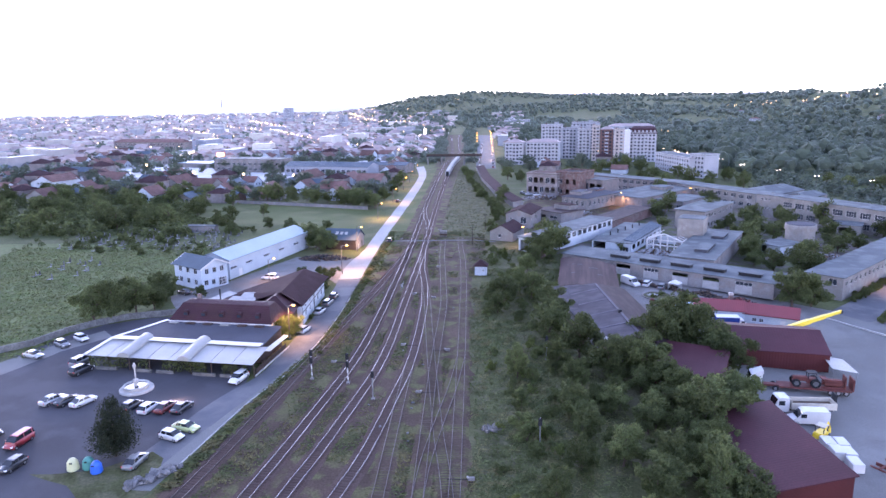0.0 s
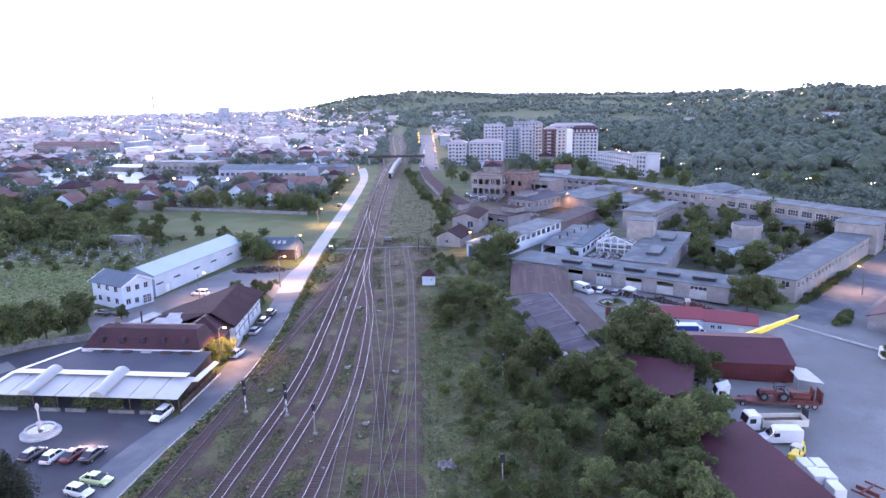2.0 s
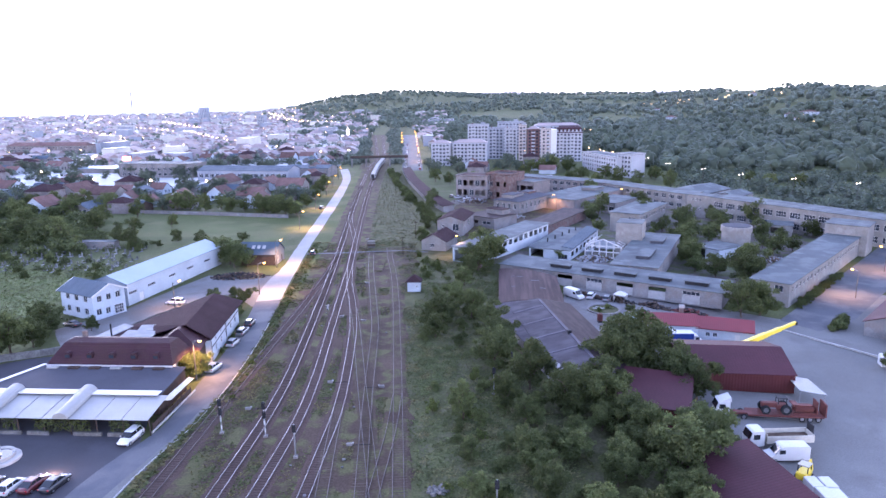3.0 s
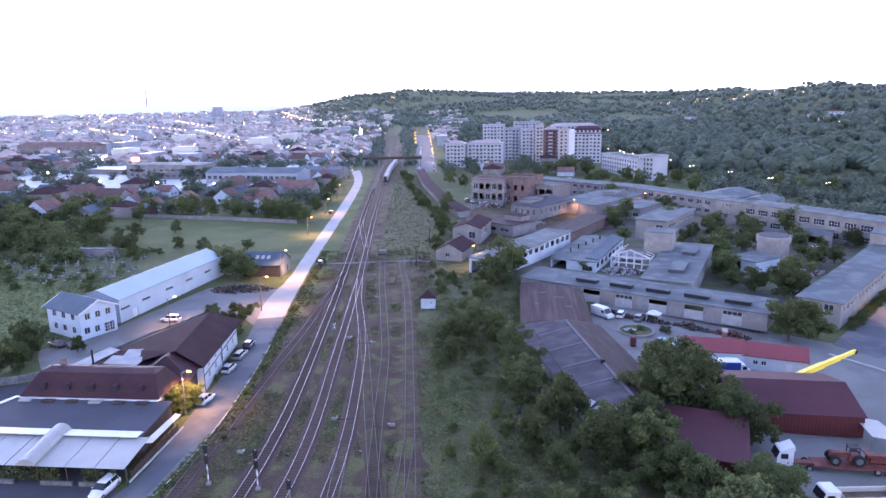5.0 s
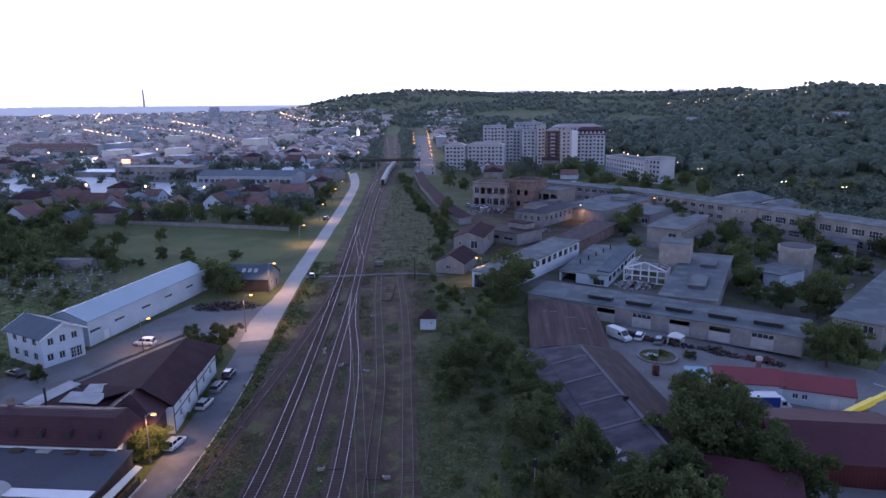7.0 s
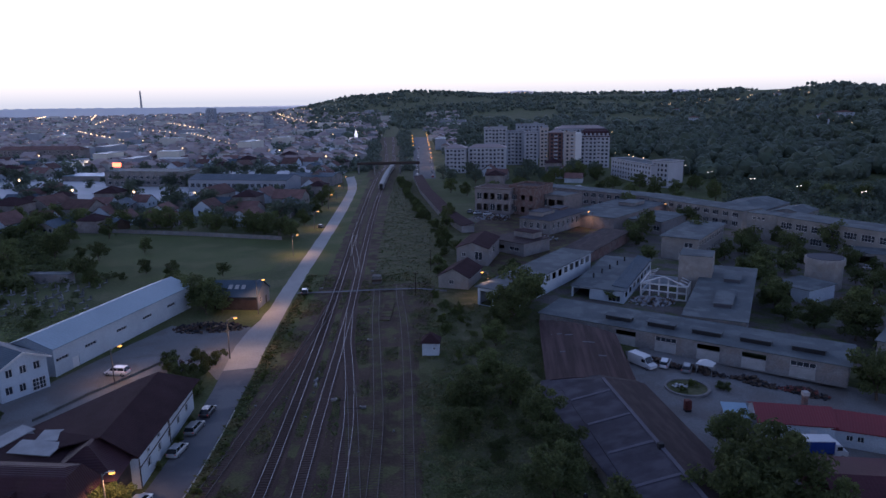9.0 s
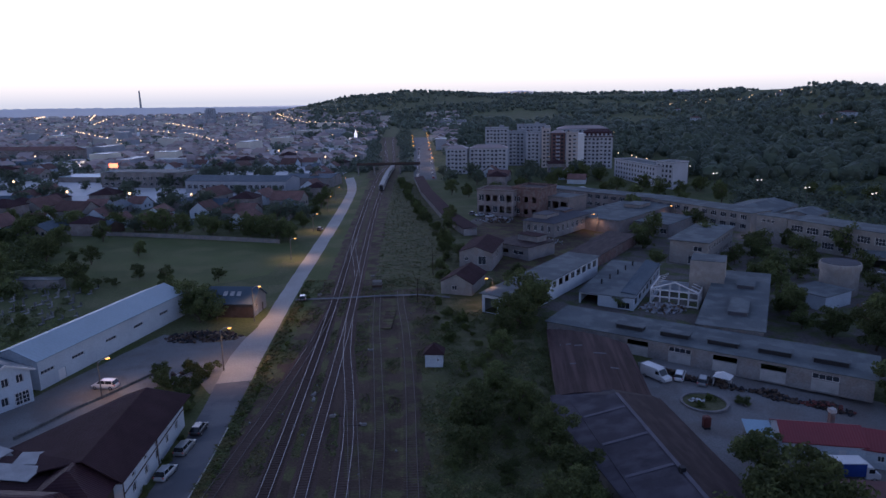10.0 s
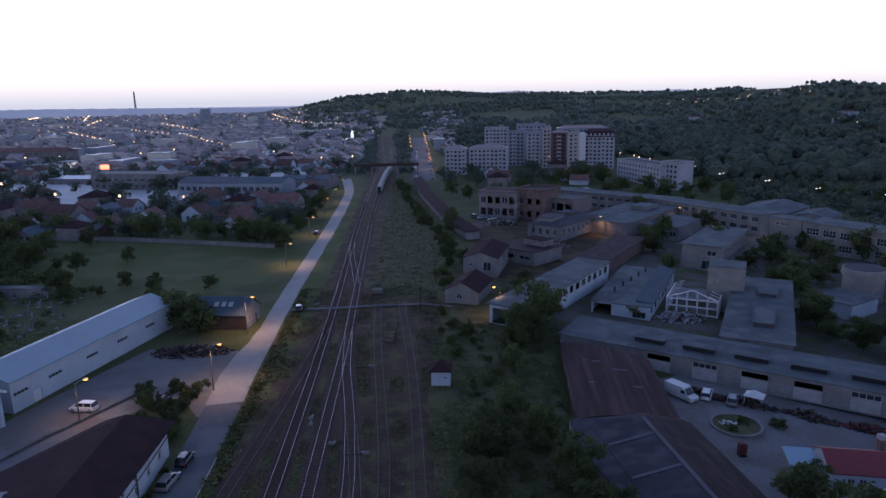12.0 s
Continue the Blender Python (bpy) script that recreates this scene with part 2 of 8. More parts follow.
for leafy in ("leaf", "leaf_light", "leaf_dark", "leaf_far", "leaf_mid"):
    nt = M[leafy].node_tree
    bs = nt.nodes["Principled BSDF"]
    bs.inputs["Specular IOR Level"].default_value = 0.15
    thin = nt.nodes.new("ShaderNodeBsdfTranslucent")
    nt.links.new(bs.inputs["Base Color"].links[0].from_socket, thin.inputs["Color"])
    both = nt.nodes.new("ShaderNodeMixShader")
    both.inputs[0].default_value = 0.4
    nt.links.new(bs.outputs[0], both.inputs[1])
    nt.links.new(thin.outputs[0], both.inputs[2])
    nt.links.new(both.outputs[0], nt.nodes["Material Output"].inputs["Surface"])
M["tuft"] = mat("grass_tufts", (0.082, 0.092, 0.038), 0.9, 0.6, 0.12, 2.0, 0.0, island=0.3, second=(0.11, 0.097, 0.045))
M["verge_tuft"] = mat("rank_verge_grass", (0.105, 0.122, 0.05), 0.9, 0.6, 0.12, 2.0, 0.0, island=0.25, second=(0.125, 0.12, 0.055))
M["meadow_tuft"] = mat("tall_meadow_grass", (0.14, 0.155, 0.06), 0.9, 0.6, 0.06, 2.0, 0.0, island=0.2, second=(0.105, 0.13, 0.05))
M["bark"] = mat("bark", (0.12, 0.09, 0.07), 0.95, 0.6, 1.5, 9.0, 0.4)
M["rock"] = mat("grey_boulder", (0.16, 0.158, 0.16), 0.95, 0.6, 0.8, 5.0, 0.4, spread=0.2)
M["rubble"] = mat("rubble_and_scrap", (0.17, 0.125, 0.105), 0.9, 0.5, 0.8, 5.0, 0.3, island=0.5)
M["grave"] = mat("grave_stone", (0.19, 0.19, 0.185), 0.8, 0.6, 0.6, 5.0, 0.2, spread=0.4)
M["lamp_warm"] = glow("sodium_lamp", (1.0, 0.4, 0.03), 1.2)
M["lamp_far"] = glow("distant_lamp", (1.0, 0.58, 0.2), 1.1)
# haze over the town is put into these wall and roof colours
M["far_wall"] = mat("haze_paled_town_wall", (0.42, 0.4, 0.4), 0.7, 0.75, 0.05, 1.0, 0.0, island=0.3)
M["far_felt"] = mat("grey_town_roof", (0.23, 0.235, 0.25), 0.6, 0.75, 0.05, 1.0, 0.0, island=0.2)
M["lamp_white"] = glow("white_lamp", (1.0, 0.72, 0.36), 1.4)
# street colour raised in place of haze
M["hazed_streets"] = mat("haze_paled_town_streets", (0.3, 0.295, 0.3), 0.75, 0.7, 0.02, 0.3, 0.1, second=(0.2, 0.21, 0.19))
# blue-tinted sheen brightens these far surfaces in place of haze, not dust
for dusty, sheen in (("far_tile", 0.25), ("far_wall", 0.2), ("far_felt", 0.2), ("hazed_streets", 0.4), ("leaf_far", 0.3), ("leaf_mid", 0.15)):
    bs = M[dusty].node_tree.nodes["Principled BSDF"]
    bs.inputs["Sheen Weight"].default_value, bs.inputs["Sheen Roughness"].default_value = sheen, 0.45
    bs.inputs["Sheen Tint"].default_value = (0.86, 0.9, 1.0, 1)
M["yellow"] = plain_gloss("yellow_crane_paint", (0.75, 0.55, 0.02), 0.45, 0, 0.3)
M["rust_red"] = mat("red_machine_paint", (0.14, 0.05, 0.042), 0.6, 0.6, 0.7, 8.0, 0.1)
M["blue_tarp"] = mat("blue_tarpaulin", (0.03, 0.05, 0.2), 0.6, 0.8, 0.5, 6.0, 0.1)


# ---- building blocks ----
def part(name, bm, material, parent, label=""):
    me = bpy.data.meshes.new(name)
    bmesh.ops.recalc_face_normals(bm, faces=bm.faces)
    bm.to_mesh(me)
    bm.free()
    for m in material if isinstance(material, (list, tuple)) else [material]:
        me.materials.append(m)
    ob = new(name, me)
    ob.parent = parent
    if label:
        ob["label"] = label
    return ob


def shared(name, me, parent, m=None):
    """One more object on a mesh that others use too."""
    ob = new(name, me)
    ob.parent = parent
    if m is not None:
        ob.matrix_basis = m
    return ob


def thing(name, m, label, category, group="", kind=""):
    ob = new(name)
    ob.empty_display_size = 0.5
    ob.matrix_basis = m
    return tagged(ob, label, category, group, kind)


def box(bm, x0, x1, y0, y1, z0, z1, m=None, index=0):
    vs = [bm.verts.new(Vector(p) if m is None else m @ Vector(p)) for p in
          ((x0, y0, z0), (x1, y0, z0), (x1, y1, z0), (x0, y1, z0), (x0, y0, z1), (x1, y0, z1), (x1, y1, z1), (x0, y1, z1))]
    for f in ((0, 3, 2, 1), (4, 5, 6, 7), (0, 1, 5, 4), (1, 2, 6, 5), (2, 3, 7, 6), (3, 0, 4, 7)):
        bm.faces.new([vs[i] for i in f]).material_index = index
    return vs


def boxes(*dims):
    bm = bmesh.new()
    for d in dims:
        box(bm, *d)
    return bm


def rounded(x0, x1, y0, y1, z0, z1, r=0.05):
    bm = boxes((x0, x1, y0, y1, z0, z1))
    bmesh.ops.bevel(bm, geom=bm.edges[:], offset=r, segments=2, affect="EDGES")
    return bm


def loft(bm, rings, cap=True, index=0):
    """Joins rings of as many points each into a skin."""
    vs = [[bm.verts.new(p) for p in ring] for ring in rings]
    n = len(vs[0])
    for a, b in zip(vs, vs[1:]):
        for i in range(n):
            bm.faces.new((a[i], a[(i + 1) % n], b[(i + 1) % n], b[i])).material_index = index
    if cap:
        bm.faces.new(vs[0][::-1]).material_index = index
        bm.faces.new(vs[-1]).material_index = index


def tube(bm, points, radii, sides=8, cap=True):
    rings = []
    for i, p in enumerate(points):
        p = Vector(p)
        a, b = Vector(points[max(i - 1, 0)]), Vector(points[min(i + 1, len(points) - 1)])
        d = (b - a).normalized()
        u = d.cross(Vector((0, 0, 1)) if abs(d.z) < 0.9 else Vector((1, 0, 0))).normalized()
        v = d.cross(u)
        r = radii[i] if isinstance(radii, (list, tuple)) else radii
        rings.append([p + r * (math.cos(k) * u + math.sin(k) * v) for k in (2 * math.pi * j / sides for j in range(sides))])
    loft(bm, rings, cap)


def slab(bm, corners, thick, index=0):
    """A plate of even thickness under a flat ring of corners."""
    turn = sum((Vector(b).x - Vector(a).x) * (Vector(b).y + Vector(a).y) for a, b in zip(corners, [*corners[1:], corners[0]]))
    if turn > 0:
        corners = corners[::-1]
    top = [bm.verts.new(c) for c in corners]
    low = [bm.verts.new(Vector(c) - Vector((0, 0, thick))) for c in corners]
    n = len(top)
    bm.faces.new(top).material_index = index
    bm.faces.new(low[::-1]).material_index = index
    for i in range(n):
        bm.faces.new((top[i], low[i], low[(i + 1) % n], top[(i + 1) % n])).material_index = index


def catmull(points, step):
    pts = [Vector((*p, 0)) for p in points]
    pts = [2 * pts[0] - pts[1]] + pts + [2 * pts[-1] - pts[-2]]
    out = []
    for a, b, c, d in zip(pts, pts[1:], pts[2:], pts[3:]):
        n = max(2, int((c - b).length / step))
        for i in range(n):
            t = i / n
            out.append(0.5 * (2 * b + (c - a) * t + (2 * a - 5 * b + 4 * c - d) * t * t + (3 * b - a - 3 * c + d) * t ** 3))
    out.append(pts[-2])
    return out


def sheet(name, points, z, material, label="", rough_edge=0.0, step=3.0, category=""):
    """A flat area of the ground's surface, with a ragged edge where rough_edge is given."""
    ring = []
    n = len(points)
    for i in range(n):
        a, b = Vector((*points[i], 0)), Vector((*points[(i + 1) % n], 0))
        k = max(1, int((b - a).length / step)) if rough_edge else 1
        for j in range(k):
            p = a.lerp(b, j / k)
            if rough_edge:
                p += Vector((noise.noise((p.x * 0.31, p.y * 0.31, z)), noise.noise((p.x * 0.31, p.y * 0.31, z + 7)), 0)) * rough_edge
            ring.append(p)
    bm = bmesh.new()
    vs = [bm.verts.new((p.x, p.y, z)) for p in ring]
    bm.faces.new(vs)
    bmesh.ops.triangulate(bm, faces=bm.faces[:])
    for f in bm.faces:
        if f.normal.z < 0:
            f.normal_flip()
    for at, along in ((18.0, (1, 0, 0)), (91.885, (1, 0, 0)), (400.0, (0, 1, 0))):
        bmesh.ops.bisect_plane(bm, geom=bm.verts[:] + bm.edges[:] + bm.faces[:], plane_co=Vector(along) * at, plane_no=along)
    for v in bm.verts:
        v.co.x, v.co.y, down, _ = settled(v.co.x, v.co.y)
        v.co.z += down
    me = bpy.data.meshes.new(name)
    bm.to_mesh(me)
    bm.free()
    me.materials.append(material)
    ob = new(name, me)
    return tagged(ob, label, category, kind="structure")


def ribbon(name, left, right, z, material, label, category="", rough_edge=0.0):
    return sheet(name, list(left) + list(right)[::-1], z, material, label, rough_edge, category=category)

# ---- ground ----
HILL = [(-60, 3500, 0, 1500), (-12, 3500, 0, 1500), (-9, 3500, 22, 1500), (-4.5, 3000, 60, 1500), (-0.3, 2900, 80, 1400), (3, 2900, 72, 1400), (8, 3200, 68, 1300),
        (12, 3300, 64, 1200), (18, 3200, 58, 950), (22, 2600, 55, 850), (26, 2000, 58, 750), (31, 1700, 60, 700), (45, 1500, 64, 650), (60, 1500, 60, 700), (75, 1500, 0, 700)]


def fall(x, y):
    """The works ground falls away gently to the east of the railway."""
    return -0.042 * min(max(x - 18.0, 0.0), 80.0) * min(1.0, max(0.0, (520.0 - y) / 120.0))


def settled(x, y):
    """A plan spot scaled about the camera's mid-path point onto the falling ground: x, y, z and the scale."""
    # 0.3, 36 and 50.4 mark the camera midway, so things keep their place in view
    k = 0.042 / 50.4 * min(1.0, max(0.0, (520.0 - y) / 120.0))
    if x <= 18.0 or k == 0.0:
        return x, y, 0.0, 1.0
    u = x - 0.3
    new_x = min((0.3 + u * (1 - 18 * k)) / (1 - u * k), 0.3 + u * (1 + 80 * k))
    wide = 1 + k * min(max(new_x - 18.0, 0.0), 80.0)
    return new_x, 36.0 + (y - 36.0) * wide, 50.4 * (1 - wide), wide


def ground_z(x, y):
    r, b = math.hypot(x, y), math.degrees(math.atan2(x, y))
    if r < 500:
        return 0.0
    table = list(zip(*HILL))
    dist, high, start = (float(np.interp(b, table[0], table[k])) for k in (1, 2, 3))
    s = min(1.0, max(0.0, (r - start) / (dist - start)))
    z = high * s * s * (3 - 2 * s)
    if r > dist:
        z *= 1 - 0.35 * min(1.0, (r - dist) / 900)
    if high > 5:
        z += s * 9 * noise.noise((x * 0.004, y * 0.004, 3)) + s * 4 * noise.noise((x * 0.013, y * 0.013, 5))
    return z


bearings = [-180 + 6 * i for i in range(22)] + [-48 + 0.8 * i for i in range(128)] + [54.4 + 6 * i for i in range(21)]
radii = [0] + [20 * i for i in range(1, 26)] + [500 * 1.035 ** i for i in range(1, 67)]
verts, faces = [], []
for r in radii:
    for b in bearings:
        x, y = r * math.sin(radians(b)), r * math.cos(radians(b))
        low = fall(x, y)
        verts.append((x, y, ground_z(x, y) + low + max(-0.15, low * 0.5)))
nb = len(bearings)
for i in range(len(radii) - 1):
    for j in range(nb):
        k = (j + 1) % nb
        if i == 0:
            faces.append((j, nb + k, nb + j) if i else (0, nb + k, nb + j))
        else:
            faces.append((i * nb + j, i * nb + k, (i + 1) * nb + k, (i + 1) * nb + j))
me = bpy.data.meshes.new("ground")
me.from_pydata(verts, [], faces)
me.materials.append(M["grass"])
me.polygons.foreach_set("use_smooth", [True] * len(me.polygons))
tagged(new("ground", me), "grassy ground that runs out to wooded hills", "ground", kind="structure")

# railway land, verges and hard surfaces
sheet("ground_railway_yard", [(-62, -60), (-48, 30), (-39.5, 84), (-33, 117), (-30, 150), (-28.5, 180), (-27, 210), (-28, 260), (-28, 350), (-29, 470), (-30, 560), (-32, 700), (-45, 1020), (-15, 1020), (-4, 700), (2, 560), (4, 420), (5, 320), (6, 240), (3, 190), (3, 140), (3, 90), (5, 30), (6, -60)],
      0.012, M["yard_soil"], "weedy brown soil of the railway yard", 1.2, category="ground")
sheet("ground_verge", [(4, -60), (1.2, 30), (1.0, 90), (0.8, 140), (0.6, 190), (7, 240), (7, 330), (10, 420), (16, 420), (22, 330), (24, 260), (26, 215), (22, 170), (24, 135), (32, 122), (40, 108), (33, 90), (34, 30), (30, -60)],
      0.016, M["verge"], "dark overgrown verge beside the railway", 1.5, category="ground")
sheet("ground_far_verge", [(-11, 246), (-11.5, 275), (-11, 320), (-11.5, 380), (-11, 445), (-9, 520), (-6, 600), (2, 600), (6, 500), (9, 420), (11, 330), (9, 250)], 0.0155, M["verge"], "green weedy strip beside the main line", 1.6, category="ground")
sheet("ground_far_bank", [(-27.5, 215), (-25.5, 265), (-26, 320), (-26, 380), (-26.5, 450), (-27, 520), (-31, 520), (-31, 450), (-30.5, 350), (-31.5, 260), (-31, 215)], 0.0155, M["field"], "grassy bank between road and main line", 0.8, category="ground")
sheet("ground_meadow", [(-88, 146), (-78, 160), (-84, 178), (-88, 205), (-104, 228), (-150, 240), (-205, 236), (-210, 150), (-160, 110), (-101, 128)],
      0.01, M["dry_grass"], "tall dry yellow meadow grass", 1.5, category="ground")
sheet("ground_field", [(-44, 268), (-41.5, 312), (-60, 322), (-102, 330), (-137, 335), (-165, 330), (-140, 285), (-97, 262), (-62, 255)],
      0.01, M["field"], "green mown field between trees", 1.0, category="ground")
ROAD_R = [(-70, -50), (-56, 20), (-44, 70), (-40.5, 84.2), (-36.9, 106.8), (-33.9, 118), (-31.8, 134), (-30.9, 153.7), (-30.9, 173), (-31.6, 204.5), (-31.8, 260.2), (-30.6, 354.7), (-31, 440), (-33.5, 485), (-38.5, 530)]
ROAD_L = [(-78, -50), (-64, 20), (-52, 70), (-48, 84), (-43, 107), (-38.6, 119), (-37.6, 134), (-36.6, 153.7), (-36.6, 173), (-38.0, 196), (-38.2, 206), (-36.6, 225), (-36.4, 260), (-35.6, 354), (-36.0, 440), (-38.5, 478), (-43.5, 520)]
dense = [[(p.x, p.y) for p in catmull(line, 4.0)] for line in (ROAD_L, ROAD_R)]
sheet("ground_plaza", [(-39.5, 112), (-41, 98), (-46.5, 80), (-52, 60), (-64, 20), (-84, 30), (-92, 90), (-90, 118), (-92, 128), (-88, 141), (-84, 147), (-76, 152), (-66, 154), (-66, 130), (-42, 126)],
      0.02, M["asphalt"], "dark worn asphalt of the car park", 0.5, category="car park")
near = [[p for p in line if p[1] < 190] for line in dense]
beyond = [[p for p in line if p[1] > 186] for line in dense]
ribbon("road_1", *near, 0.03, M["old_asphalt"], "grey asphalt road past the restaurant", "road", 0.3)
ribbon("road_5", *beyond, 0.034, M["road"], "pale dusty concrete road beside the railway", "road", 0.35)
sheet("yard_entrance", [(-50, 207), (-46, 212.5), (-39, 214), (-36, 212), (-34, 198), (-33.5, 184), (-37.5, 183), (-42, 190), (-46, 199)], 0.029, M["yard"], "dusty gravel entrance from the road to the yard", 0.5, category="yard")
sheet("pavement_shoulder", [(-41, 80), (-39.2, 92), (-37, 104), (-34.4, 115), (-32.6, 128), (-33.4, 128), (-35.6, 115), (-38.6, 104), (-41.4, 92), (-43.8, 80)], 0.04, M["concrete_yard"], "pale gravel shoulder of the road", 0.3, category="pavement")
sheet("ground_yard", [(-38.6, 196), (-38.8, 209), (-50, 214), (-57, 216.5), (-69, 184), (-79, 170), (-72, 158), (-58, 165), (-50, 185)],
      0.025, M["yard"], "dusty gravel yard in front of the white warehouse", 0.5, category="yard")
sheet("pavement_plaza", [(-80, 60), (-92, 92), (-90, 112), (-84, 130), (-78, 139), (-82, 143), (-91, 128), (-97, 112), (-99, 92), (-88, 60)],
      0.028, M["concrete_yard"], "pale strip of road round the car park", 0.4, category="pavement")
sheet("pavement_island", [(-60, 83.2), (-51, 84.6), (-45.5, 90), (-43, 88), (-41, 80), (-44, 74), (-50, 78), (-53, 81)], 0.034, M["verge"], "grassy traffic island with bins", 0.4, category="pavement")
sheet("ground_truck_yard", [(48, 104), (46, 80), (50, 20), (140, 20), (150, 150), (112, 184), (86, 160), (80, 158), (66, 140), (66, 126), (47, 127), (42, 112)],
      0.02, M["concrete_yard"], "grey concrete lorry yard", 0.5, category="yard")
sheet("ground_works_yard", [(36, 160), (43, 190), (50, 192), (74, 171), (86, 160), (78, 150), (70, 140), (46, 140), (41, 150)],
      0.022, M["yard"], "dusty yard between the workshop buildings", 0.6, category="yard")
sheet("ground_works", [(8, 262), (30, 240), (45, 262), (62, 300), (75, 330), (52, 372), (38, 366), (24, 330), (12, 300)],
      0.014, M["yard_soil"], "bare littered ground of the old works", 1.5, category="ground")
sheet("ground_town", [(-48, 560), (-60, 1000), (-120, 1300), (-250, 1500), (-500, 2300), (-800, 3200), (-2700, 3200), (-1500, 1600), (-700, 800), (-440, 520), (-330, 440), (-60, 420)], 0.02, M["hazed_streets"], "streets and plots of the low town, paled as by haze", 6.0, 30.0, category="ground")
sheet("ground_works_soil", [(8, 262), (22, 228), (44, 205), (60, 196), (84, 176), (100, 190), (130, 215), (170, 250), (150, 300), (120, 345), (112, 372), (70, 400), (40, 385), (14, 330)], 0.013, M["works_soil"], "trodden weedy ground between the works buildings", 2.5, category="ground")
sheet("road_2", [(2, 505), (17, 505), (27, 1000), (6, 1000)], 0.03, M["old_asphalt"], "lamp-lit town street with parked cars", "", category="road")

# ---- railway ----
TRACKS = [
    ("polished", [(-33, 42), (-30.5, 60), (-28.1, 78), (-26.3, 90), (-23.8, 109), (-22.3, 122), (-21.3, 138), (-20.9, 162), (-20.8, 180), (-20.7, 202), (-20.9, 240), (-21.2, 265), (-22, 317), (-22.5, 378), (-22.7, 445), (-22, 543), (-19, 612), (-25, 784), (-34, 1016)]),
    ("polished", [(-28, 42), (-25.4, 60), (-23.1, 78.5), (-21.1, 90), (-18.3, 109.5), (-16.9, 122), (-16.2, 138), (-16.1, 162), (-16, 180), (-15.9, 202), (-15.9, 226), (-16.4, 265), (-17, 317), (-17.4, 378), (-17, 444), (-15.5, 520), (-12.8, 600), (-16.8, 781), (-22.5, 1012)]),
    ("dull", [(-40.5, 42), (-38.6, 60), (-36.7, 78), (-34.9, 90), (-32.6, 109), (-31.2, 122), (-29.6, 138), (-27.9, 153), (-26.5, 165), (-25, 178), (-23.4, 195), (-21.9, 212), (-21, 230)]),
    ("polished", [(-22.8, 50), (-19.4, 64), (-16.4, 78.6), (-14.2, 90.4), (-12.2, 109.6), (-11.1, 122), (-10.7, 138), (-11, 161.9), (-11.5, 169.4), (-12.1, 178.4), (-13.2, 189), (-14.6, 202), (-15.7, 222)]),
    ("dull", [(-10.7, 45), (-10.9, 60), (-10.9, 78.8), (-11, 90.4), (-11.1, 109.6), (-11.0, 125)]),
    ("dull", [(-5.7, 45), (-5.7, 62), (-5.8, 78.9), (-6.2, 112), (-6.3, 130), (-6.2, 161), (-7, 178), (-8.3, 201), (-9.2, 217), (-10, 243)]),
    ("dull", [(-1, 45), (-1.05, 62), (-1.1, 97), (-1.2, 137), (-1.4, 161), (-1.5, 177), (-2, 200), (-2.6, 216), (-3.6, 232), (-4, 246)]),
    ("dull", [(-11.8, 178), (-10.2, 161.8), (-8, 137), (-6.4, 120), (-4.1, 97), (-2.2, 82), (-1.1, 68)]),
    ("dull", [(-1.2, 128), (-2.4, 113), (-4.4, 97), (-5.6, 84), (-5.8, 68)]),
    ("polished", [(-21.9, 320), (-20.9, 300), (-18.6, 280), (-16.7, 262)]),
]


def side_points(line, off):
    out = []
    for i, p in enumerate(line):
        d = (line[min(i + 1, len(line) - 1)] - line[max(i - 1, 0)]).normalized()
        out.append(p + Vector((d.y, -d.x, 0)) * off)
    return out


def sleeper_bm():
    bm = boxes((-1.25, 1.25, -0.13, 0.13, -0.1, 0.11))
    bmesh.ops.bevel(bm, geom=[e for e in bm.edges if all(v.co.z > 0 for v in e.verts)], offset=0.03, segments=1, affect="EDGES")
    return bm


